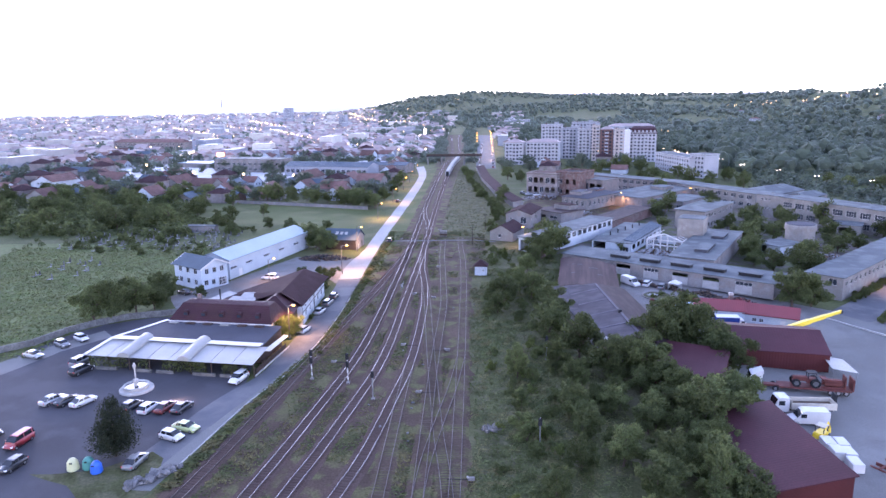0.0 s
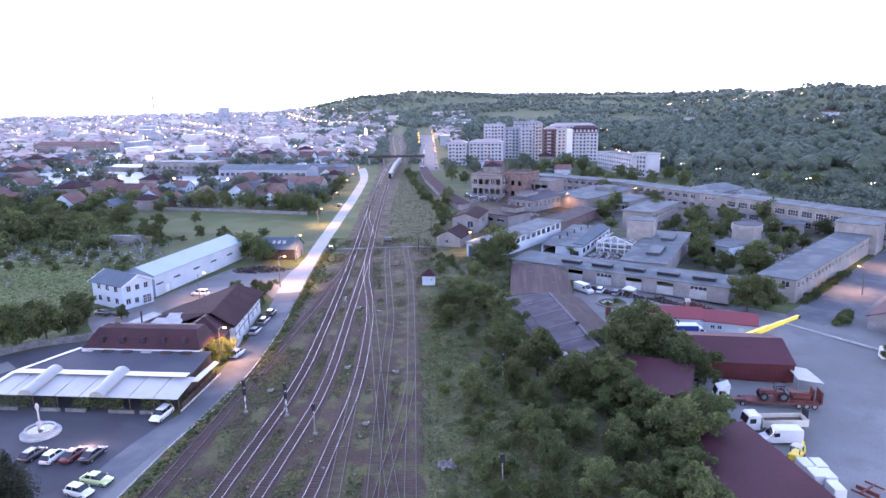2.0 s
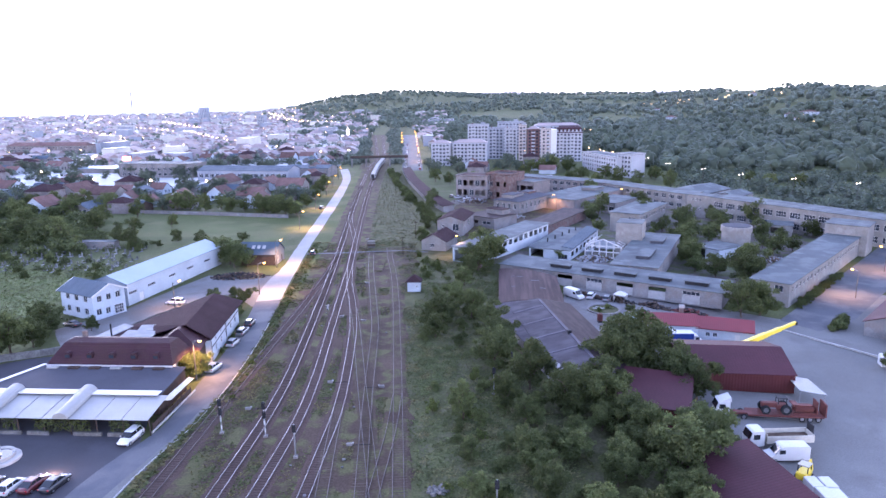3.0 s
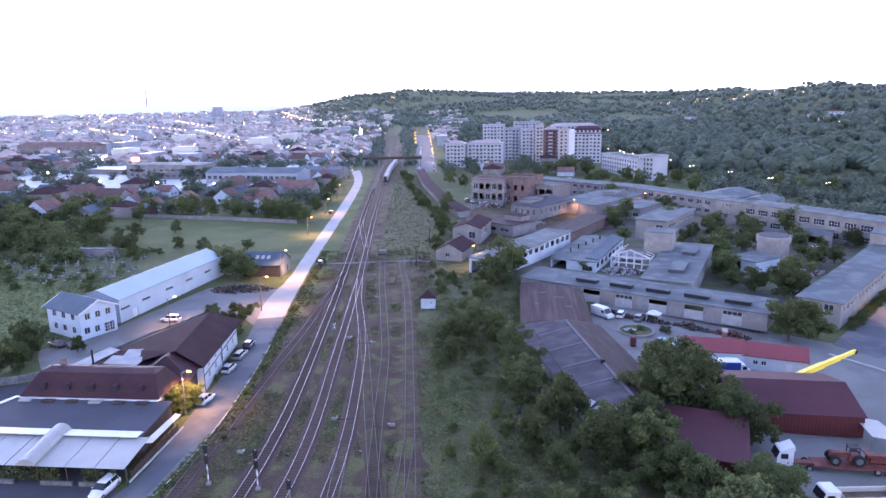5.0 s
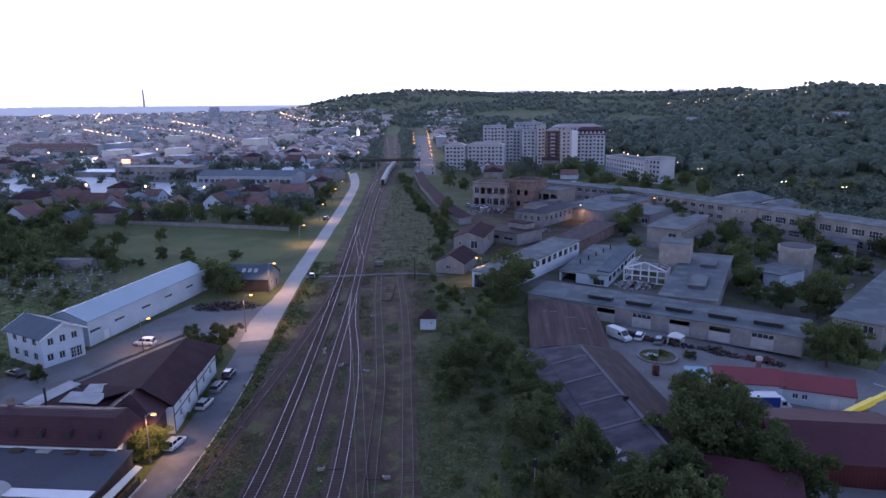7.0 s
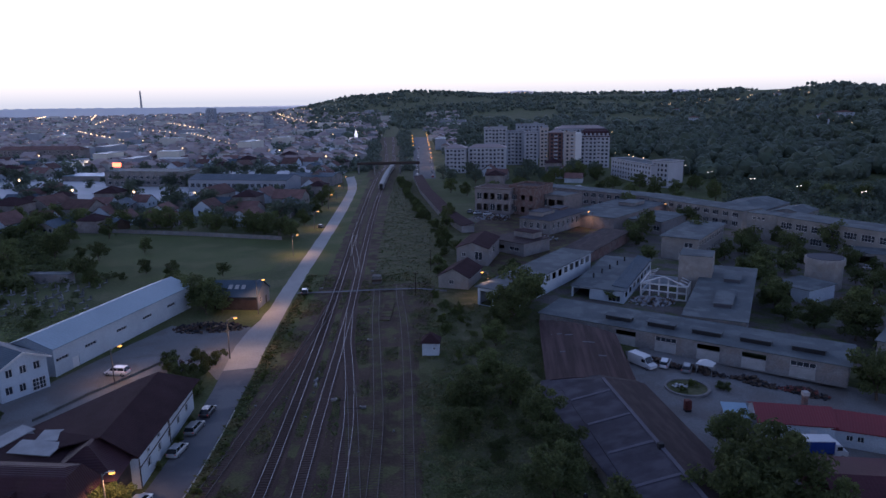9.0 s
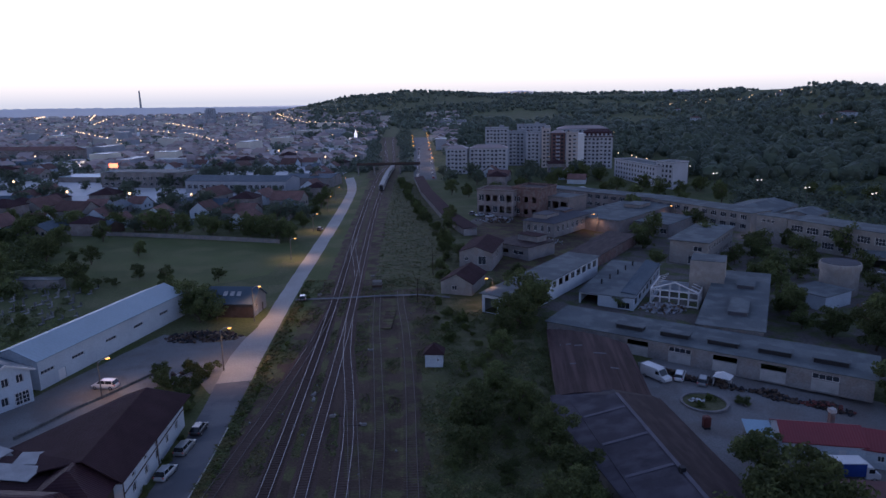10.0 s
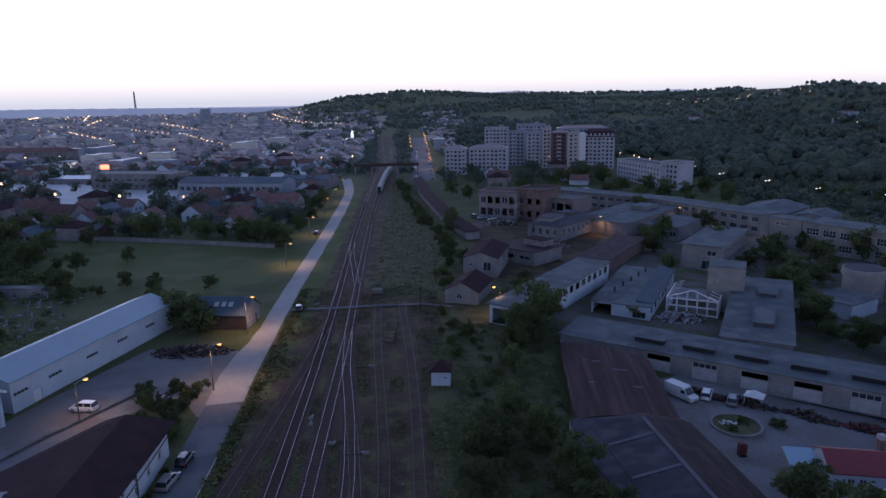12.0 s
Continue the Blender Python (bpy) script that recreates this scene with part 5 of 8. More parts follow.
def tree(name, label, seed, height, radius, low, n, size, material, category="tree", trunk=0.25):
    t = thing(name, pose(0, 0, 0), label, category)
    bm = bmesh.new()
    rng = random.Random(seed)
    top = low + (height - low) * 0.6
    tube(bm, [(0, 0, -0.1), (0.1, 0.05, low * 0.6), (0.05, 0.1, top)], [trunk, trunk * 0.75, trunk * 0.3], 7)
    for i in range(5):
        a = i * 1.26 + rng.uniform(-0.3, 0.3)
        z0 = low * 0.6 + (top - low * 0.6) * i / 6
        tube(bm, [(0.05, 0.05, z0), (0.4 * radius * math.cos(a), 0.4 * radius * math.sin(a), z0 + 0.25 * height), (0.7 * radius * math.cos(a), 0.7 * radius * math.sin(a), z0 + 0.34 * height)], [trunk * 0.5, trunk * 0.3, trunk * 0.1], 5)
    part("trunk", bm, M["bark"], t)
    crown = new("crown", leaf_mesh("crown", seed, lobes_for(seed, radius, low, height, 26), n, size, material))
    crown.parent = t
    return t


def bush(name, label, seed, height, radius, n, size, material):
    t = thing(name, pose(0, 0, 0), label, "bush")
    bm = bmesh.new()
    for i in range(4):
        a = i * 1.6
        tube(bm, [(0, 0, -0.05), (0.3 * radius * math.cos(a), 0.3 * radius * math.sin(a), height * 0.55)], [0.06, 0.02], 5)
    part("stem", bm, M["bark"], t)
    crown = new("crown", leaf_mesh("crown", seed, lobes_for(seed, radius, 0.1, height, 12), n, size, material))
    crown.parent = t
    return t


PLACED = {}


def plant(maker, key, x, y, scale=1.0, turn=0.0, label="", sz=None):
    """The first of a kind is made, the others are copies of it."""
    m = pose(x, y, ground_z(x, y), 0, 0, turn) @ Matrix.Diagonal((scale, scale, sz or scale, 1))
    if key not in PLACED:
        PLACED[key] = maker()
        PLACED[key].matrix_basis = m
        ob = PLACED[key]
    else:
        src = PLACED[key]
        keep = src.matrix_basis.copy()
        src.matrix_basis = Matrix.Identity(4)
        ob = copy_thing(src, m)
        src.matrix_basis = keep
    if label:
        ob["label"] = label
    return ob


BROAD = {k: (lambda k=k: tree("broadleaf_tree", "dense dark green broadleaf tree", 10 + k, 9.0, 4.0, 1.4, 6000, 0.25, M["leaf"])) for k in range(4)}
MID = {k: (lambda k=k: tree("broadleaf_tree", "dense dark green tree", 20 + k, 9.0, 4.2, 1.2, 1900, 0.36, M["leaf"])) for k in range(3)}
LIGHT = {k: (lambda k=k: bush("shrub", "bright green shrub on the verge", 30 + k, 3.0, 2.0, 1900, 0.16, M["leaf_light"])) for k in range(2)}
SHRUB = {k: (lambda k=k: bush("shrub", "dark green shrub on the verge", 40 + k, 3.2, 2.3, 2200, 0.17, M["leaf"])) for k in range(3)}
FARTREE = {k: (lambda k=k: tree("distant_tree", "distant garden tree with a dark crown", 60 + k, 8.0, 4.0, 1.0, 700, 0.5, M["leaf_mid"])) for k in range(3)}

rng = random.Random(4)
# verge and trees between the tracks and the works
TREES = [(8.5, 163, .9), (10, 170, .8), (7, 156, .7), (17.5, 140, .95), (20, 147, .9), (13, 178, .75), (16, 168, .8), (19, 158, .8), (22, 128, 1.0), (26, 118, 1.05), (30, 112, 1.0), (24, 104, 1.05),
         (18, 100, .9), (32.6, 85, .95), (38.0, 99.5, 1.1), (35.6, 91, 1.05), (35.5, 106.5, 1.3), (34.2, 111, 1.3), (29, 98, 1.1), (33, 104, 1.1), (34, 92, 1.0), (28, 88, 1.0), (22, 90, .9), (16, 86, .9), (24, 78, 1.0), (31, 78, 1.0), (36, 70, 1.0), (12, 80, .8), (40, 103.5, 0.8), (44, 105, .85), (43, 108, .75),
         (77.9, 287.5, .8), (72.9, 261.4, .6), (97.5, 262.0, .7), (92.5, 240.5, .7), (154.1, 417.8, 1.0), (157, 402.1, .9), (102, 475.1, .9), (79.1, 410.4, .7), (125.8, 281.4, .7), (213.2, 366, 1.0), (203.5, 378.1, .9), (197.2, 390.5, .9), (128.5, 379.6, .8), (45.6, 147.9, .9), (33.6, 83, 1.5), (35.4, 96.5, 1.5), (34.8, 78, 1.2), (25.8, 80, 1.3), (22, 87.5, 1.2), (37.5, 132, 1.2), (42, 134, 1.4), (47, 138, 1.0), (34, 126, .85), (32, 117, .9), (28.5, 124, .85), (77.6, 163, 1.15), (82.4, 163.8, 1.05),
         (26, 218, 1.3), (22.5, 212, 1.1), (30, 226, 1.0), (19, 205, .7), (17, 196, .7), (92, 190, 1.1), (97, 196, 1.1), (88, 198, .9), (95, 240, 1.0), (104, 250, .9), (98, 285, 1.0), (104, 295, .9), (112, 276, 1.0),
         (120, 265, 1.0), (118, 222, .9), (126, 244, .9), (48, 322, .7), (12, 300, .8), (14, 330, .8), (15, 280, .6), (16, 350, .8), (96, 352, 1.0), (110, 322, 1.0), (108, 390, 1.1), (125, 400, 1.1), (98, 402, 1.0),
         (96.6, 234.4, .9), (136, 268, 1.1), (128.6, 301.7, .7), (84.8, 301, 1.1), (79, 296, .9), (112.8, 275, .7), (131.8, 241.7, .6), (126.8, 226, .7), (88, 327.6, .5),
         (148, 380, 1.0), (146, 246, .8), (50, 224, .45), (113.6, 252, .9), (75, 424, .9), (62, 437, .8), (95, 262, .5), (107, 244, .8), (120, 232, .6), (142, 300, .7), (134, 290, .7),
         (27, 250, .5), (30, 256, .6), (22, 292, .5), (108, 262, .6), (88, 247, .5), (22, 240, .5), (112, 428, 1.1), (153, 421, 1.0), (140, 410, .9), (22, 433, .9), (118, 350, .6), (104, 365, .6), (88, 470, 1.1), (96, 475, 1.2), (106, 478, 1.2), (114, 470, 1.1), (80, 452, 1.0), (60, 440, .9), (45, 430, .9), (30, 420, .9), (128, 432, 1.1), (90, 130, .6), (86, 210.5, .9), (88.5, 215.5, .85), (84.6, 204, .6), (107.5, 268.8, .9), (49, 121.5, .9), (47, 127.5, 1.0), (34, 110, .9)]
for i, (x, y, s) in enumerate(TREES):
    if x < 37 and y < 113:
        s *= 0.6
    plant(BROAD[i % 4] if y < 215 else MID[i % 3], ("broad", i % 4) if y < 215 else ("mid", i % 3), x, y, s, (i * 73) % 360, sz=s * (0.85 + 0.25 * rng.random()))
for i in range(24):
    y = rng.uniform(64, 122)
    x = rng.uniform(9, 34 if y < 108 else 28)
    s = rng.uniform(0.3, 0.62)
    plant(BROAD[i % 4], ("broad", i % 4), x, y, s, rng.uniform(0, 360), label="young dark green tree in the verge thicket", sz=s * rng.uniform(0.9, 1.45))
for i in range(76):
    y = rng.uniform(72, 235)
    x = rng.uniform(4.2, 4.2 + min(22, 6 + 0.12 * (y - 60) if y < 140 else 14 - 0.05 * (y - 140)))
    if abs(x - 3.3) < 4 and 184 < y < 202:
        continue
    k = rng.random()
    if k < 0.45:
        plant(LIGHT[i % 2], ("light", i % 2), x, y, rng.uniform(0.3, 0.7), rng.uniform(0, 360))
    else:
        plant(SHRUB[i % 3], ("shrub", i % 3), x, y, rng.uniform(0.35, 0.75), rng.uniform(0, 360))
# trees about the meadow, cemetery and field
plant(BROAD[1], ("broad", 1), -70.2, 168.6, .42, 30, label="small dark tree in the gravel yard")
for i, (x, y, s) in enumerate(((-98.6, 340, 1.15), (-91, 338, 1.0), (-105, 342, 1.05), (-66.8, 335, 1.0), (-60.5, 333, .85), (-51, 319, .9), (-46.5, 321, .75), (-57, 324, .7), (-122, 350, .9), (-114, 347, .7), (-79, 336, .6), (-140, 352, 1.0), (-148, 347, .9), (-73, 338, .7), (-85, 344, .8))):
    plant(MID[i % 3], ("mid", i % 3), x, y, s, i * 67, label="broad dark tree behind the green field")
LEFT = [(-84, 151, 1.15), (-80.5, 155, 1.1), (-87.5, 149, 1.0), (-78, 159, .75), (-80, 170, .75), (-78, 166, .6), (-85, 176, .6), (-54, 230, 1.0), (-47.6, 225.6, .62), (-51.2, 224.4, .7), (-58, 232, .9), (-50.5, 228, .8), (-62, 240, .7), (-66, 246, .7), (-97, 262, .8), (-92, 256, .6), (-103, 268, .7), (-57, 262, .5), (-72, 262, .6), (-82, 268, .55),
        (-104.8, 288, .75), (-94, 299, .65), (-112, 291, .5), (-56, 330, 1.0), (-50, 326, .9), (-62, 326, .9), (-46, 318, .8), (-45, 345, .8), (-44, 372, .8), (-44, 396, .9), (-43, 420, .9), (-130, 320, .9), (-78, 332, .9), (-118, 327, .9)]
for i, (x, y, s) in enumerate(LEFT):
    plant(BROAD[i % 4] if y < 200 else MID[i % 3], ("broad", i % 4) if y < 200 else ("mid", i % 3), x, y, s, (i * 97) % 360, label="dark green tree at the edge of a field")
for i in range(130):
    y = rng.uniform(262, 372)
    x = rng.uniform(-300, -112) + (y - 262) * 0.12
    if (x > -114 - (y - 275) * 0.42 and y > 270) or x < -0.78 * y - 20:
        continue
    plant(MID[i % 3], ("mid", i % 3), x, y, rng.uniform(0.65, 1.1), rng.uniform(0, 360), label="tree in the thicket behind the cemetery")
for i in range(26):
    x, y = rng.uniform(-150, -86), rng.uniform(212, 264)
    plant(SHRUB[i % 3], ("shrub", i % 3), x, y, rng.uniform(0.5, 1.0), rng.uniform(0, 360), label="overgrown shrub among the graves")
for i in range(26):
    y = rng.uniform(120, 250)
    plant(LIGHT[i % 2], ("light", i % 2), -29.5 + rng.uniform(-0.6, 0.9) + (1.2 if y > 200 else 0), y, rng.uniform(0.15, 0.4), rng.uniform(0, 360), label="low weeds between road and railway")
for i, (x, y) in enumerate(((-39.8, 176), (-41, 181), (-43.5, 186), (-41, 190), (-45.5, 178), (-39.6, 176.5), (-46, 182), (-37.0, 151.5), (-36.9, 160), (-36.8, 166), (-40.5, 186.5), (-42.5, 192), (-46.5, 187), (-48.5, 190), (-40, 193), (-44.8, 195), (-49.5, 193.5), (-43.5, 178.5))):
    plant(SHRUB[i % 3], ("shrub", i % 3), x, y, 0.36 if x > -37.5 else 0.75, i * 50, label="garden shrub behind the white house")

# the rounded conifer on the car park and the lamp-lit tree by the road
conifer = thing("conifer", pose(-50.3, 88.6, 0), "dense dark rounded conifer on the traffic island", "tree")
bm = bmesh.new()
tube(bm, [(0, 0, 0), (0, 0, 5)], [0.25, 0.1], 8)
part("trunk", bm, M["bark"], conifer)
crown = new("crown", leaf_mesh("crown", 5, [(0, 0, 3.4, 3.3, 3.3, 2.4), (0.3, 0.2, 5.6, 2.5, 2.4, 2.0), (-0.3, 0, 7.3, 1.6, 1.7, 1.5), (0.2, 0, 8.6, 0.8, 0.8, 1.0), (1.5, -0.6, 4.2, 1.5, 1.4, 1.3), (-1.6, 0.5, 4.0, 1.5, 1.4, 1.4), (0.4, -1.6, 3.2, 1.6, 1.5, 1.4), (0, 0, 1.9, 2.9, 2.9, 1.3)], 13000, 0.14, M["leaf_dark"]))
crown.parent = conifer
GLOW = lambda: tree("roadside_tree", "roadside tree lit orange by a street lamp", 71, 9.0, 4.0, 1.0, 7000, 0.2, M["leaf_light"])
for i, (x, y, s) in enumerate(((-37.9, 140.2, .56), (-42.2, 139.4, .56), (-40.2, 139.2, .6), (-44.0, 138.6, .42))):
    plant(GLOW, "glow", x, y, s, i * 60, label="roadside tree lit orange by a street lamp")


# ---- lamps ----
def bulb(parent, x, y, z, r, material):
    bm = bmesh.new()
    bmesh.ops.create_icosphere(bm, subdivisions=1, radius=r, matrix=Matrix.Translation((x, y, z)) @ Matrix.Diagonal((1.3, 1, 0.6, 1)))
    return part("bulb", bm, material, parent)


def street_lamp(x, y, rz, height=7.0, arm=1.4, lit=True, power=0.0, label="concrete street lamp with a glowing orange head", warm=True, r=0.34):
    lamp = thing("street_lamp", pose(x, y, ground_z(x, y), 0, 0, rz), label, "street lamp", "street lamps")
    bm = bmesh.new()
    tube(bm, [(0, 0, 0), (0, 0, height)], [0.14, 0.09], 8)
    part("pole", bm, M["pole"], lamp)
    bm = bmesh.new()
    tube(bm, [(0, 0, height - 0.4), (arm * 0.5, 0, height + 0.15), (arm, 0, height + 0.2)], 0.05, 6)
    part("arm", bm, M["steel"], lamp)
    part("lamp_head", rounded(arm - 0.1, arm + 0.65, -0.16, 0.16, height + 0.15, height + 0.32, 0.05), M["steel"], lamp)
    if lit:
        bulb(lamp, arm + 0.3, 0, height + 0.08, r, M["lamp_warm"] if warm else M["lamp_white"])
    if power:
        lt = new("lamp_light", bpy.data.lights.new("lamp_light", "SPOT"))
        lt.data.spot_size, lt.data.spot_blend = radians(138), 0.6
        lt.data.energy, lt.data.color, lt.data.shadow_soft_size = power, (1.0, 0.48, 0.14) if warm else (1.0, 0.85, 0.65), 0.15
        lt.parent = lamp
        lt.location = (arm + 0.3, 0, height - 0.25)
    return lamp


for x, y, rz, p in ((-37.7, 193.9, 10, 1400), (-38.3, 223.5, 10, 1700), (-40.2, 287, 20, 1500), (-39.6, 336, 10, 1200), (-39.6, 386, 10, 650), (-39.2, 419, 10, 650), (-39.5, 462, 10, 650), (-56.2, 183, 40, 600)):
    street_lamp(x, y, rz, 8.5 if 190 < y < 230 else 7.0, power=p)
street_lamp(-38.3, 138.2, 0, 7.4, arm=0.9, power=1150)
for x, y, rz, white in ((19.4, 231, 200, False), (70.6, 318.5, 200, False), (106.5, 332, 180, False), (127.3, 302, 200, True), (152.5, 287, 200, False)):
    street_lamp(x, y, rz, power=550, label="works yard lamp with a glowing white head" if white else "works yard lamp with a glowing orange head", warm=not white)
for k in range(5):
    street_lamp(17.5 + 1.6 * k, 575 + 75 * k, 180, 9, power=2200, label="tall lamp over the town street")
double = [(174, 354), (168, 384), (161, 417), (162, 455), (189, 332), (206, 310), (158, 490)]
for x, y in double:
    a = street_lamp(x, y, 30, 10, 1.2, warm=False, label="tall double-headed street lamp, lit")
    b = street_lamp(x, y, 210, 10, 1.2, warm=False, label="tall double-headed street lamp, lit")


# ---- cars ----
PAINT = {n: plain_gloss("car_paint_" + n, c, 0.3, 0.1, 0.5) for n, c in {"white": (0.5, 0.5, 0.5), "silver": (0.3, 0.31, 0.32), "black": (0.02, 0.02, 0.024), "red": (0.22, 0.02, 0.025), "blue": (0.05, 0.08, 0.2), "grey": (0.15, 0.155, 0.16), "taxi": (0.4, 0.45, 0.2), "dark_red": (0.1, 0.02, 0.02)}.items()}
M["tail"] = plain_gloss("tail_lamp", (0.4, 0.02, 0.02), 0.3)
M["head"] = plain_gloss("head_lamp", (0.7, 0.7, 0.7), 0.15)
WHEEL = {}


def wheel(parent, x, y, r):
    if r not in WHEEL:
        bm = bmesh.new()
        tube(bm, [(0, -0.1, 0), (0, -0.08, 0), (0, 0.08, 0), (0, 0.1, 0)], [r * 0.9, r, r, r * 0.9], 14)
        ty = part("wheel", bm, M["tyre"], parent)
        bm = bmesh.new()
        tube(bm, [(0, -0.112, 0), (0, 0.112, 0)], r * 0.6, 10)
        rm = part("rim", bm, M["rim"], ty)
        WHEEL[r] = (ty.data, rm.data)
    else:
        ty = shared("wheel", WHEEL[r][0], parent)
        shared("rim", WHEEL[r][1], ty)
    ty.matrix_basis = pose(x, y, r)


STYLES = {  # length, width, belt, roof, cabin from, cabin to, roof from, roof to
    "sedan": (4.45, 1.76, 0.93, 1.45, 0.95, 4.1, 1.85, 3.15), "hatch": (4.0, 1.72, 0.95, 1.5, 0.8, 3.92, 1.6, 3.35), "estate": (4.5, 1.76, 0.95, 1.5, 0.95, 4.42, 1.8, 4.0),
    "suv": (4.7, 1.88, 1.08, 1.74, 1.0, 4.62, 1.85, 4.2), "van": (4.6, 1.85, 1.15, 1.85, 0.6, 4.55, 1.5, 4.45)}


def car(style, colour, x, y, heading, label):
    """A parked car; its nose points along local +x, heading in degrees from east."""
    ln, wd, belt, roof, c0, c1, r0, r1 = STYLES[style]
    c = thing("car", pose(x, y, 0.03, 0, 0, heading), label, "car", "parked cars")
    hw = wd / 2
    at = lambda s: ln / 2 - s
    bm = bmesh.new()
    rings = []
    for s, half, z0, z1 in ((0.0, hw * 0.62, 0.4, 0.6), (0.1, hw * 0.82, 0.27, 0.7), (0.35, hw * 0.95, 0.2, 0.78), (0.7, hw, 0.18, belt - 0.1), (c0, hw, 0.18, belt), (ln * 0.5, hw, 0.18, belt + 0.02), (ln - 0.6, hw, 0.18, belt + 0.02), (ln - 0.2, hw * 0.96, 0.24, belt - 0.03), (ln - 0.05, hw * 0.86, 0.3, belt - 0.12), (ln, hw * 0.76, 0.4, belt - 0.25)):
        h = z1 - z0
        rings.append([(at(s), -half * 0.94, z0), (at(s), -half, z0 + h * 0.35), (at(s), -half * 0.98, z0 + h * 0.7), (at(s), -half * 0.86, z1), (at(s), 0, z1 + 0.04), (at(s), half * 0.86, z1), (at(s), half * 0.98, z0 + h * 0.7), (at(s), half, z0 + h * 0.35), (at(s), half * 0.94, z0)])
    loft(bm, rings)
    body = part("body", bm, PAINT[colour], c)
    body.data.polygons.foreach_set("use_smooth", [True] * len(body.data.polygons))
    bm = bmesh.new()
    loft(bm, [[(at(c0), -hw * 0.86, belt - 0.02), (at(c0), hw * 0.86, belt - 0.02), (at(c1), hw * 0.86, belt - 0.02), (at(c1), -hw * 0.86, belt - 0.02)],
              [(at(r0), -hw * 0.7, roof - 0.06), (at(r0), hw * 0.7, roof - 0.06), (at(r1), hw * 0.7, roof - 0.06), (at(r1), -hw * 0.7, roof - 0.06)]])
    part("glazing", bm, M["car_glass"], c)
    bm = bmesh.new()
    loft(bm, [[(at(r0 - 0.06), -hw * 0.73, roof - 0.07), (at(r0 - 0.06), hw * 0.73, roof - 0.07), (at(r1 + 0.06), hw * 0.73, roof - 0.07), (at(r1 + 0.06), -hw * 0.73, roof - 0.07)],
              [(at(r0 + 0.15), -hw * 0.62, roof), (at(r0 + 0.15), hw * 0.62, roof), (at(r1 - 0.1), hw * 0.62, roof), (at(r1 - 0.1), -hw * 0.62, roof)]])
    mid = (c0 + c1) / 2
    for s in (-1, 1):
        for q0, q1 in ((mid - 0.06, mid + 0.06), (c1 - 0.5, c1 - 0.3)):
            vs = [bm.verts.new(p) for p in ((at(q0), s * hw * 0.875, belt), (at(q1), s * hw * 0.875, belt), (at(min(q1, r1)), s * hw * 0.715, roof - 0.06), (at(min(q0, r1 - 0.1)), s * hw * 0.715, roof - 0.06))]
            bm.faces.new(vs)
    part("roof", bm, PAINT[colour], c)
    for s in (-1, 1):
        part("headlight", rounded(at(0.3), at(0.06), s * hw * 0.7 - 0.17, s * hw * 0.7 + 0.17, 0.58, 0.72, 0.02), M["head"], c)
        part("tail_light", rounded(at(ln - 0.03), at(ln - 0.16), s * hw * 0.74 - 0.14, s * hw * 0.74 + 0.14, belt - 0.3, belt - 0.1, 0.02), M["tail"], c)
        part("mirror", rounded(at(c0 + 0.45), at(c0 + 0.3), s * (hw + 0.08) - 0.08, s * (hw + 0.08) + 0.08, belt, belt + 0.14, 0.02), PAINT[colour], c)
        for q in (0.8, ln - 0.85):
            wheel(c, at(q), s * (hw - 0.1), 0.31 if style != "suv" else 0.36)
    part("bumper", rounded(at(0.1), at(-0.04), -hw * 0.82, hw * 0.82, 0.3, 0.5, 0.03), M["black"], c)
    return c


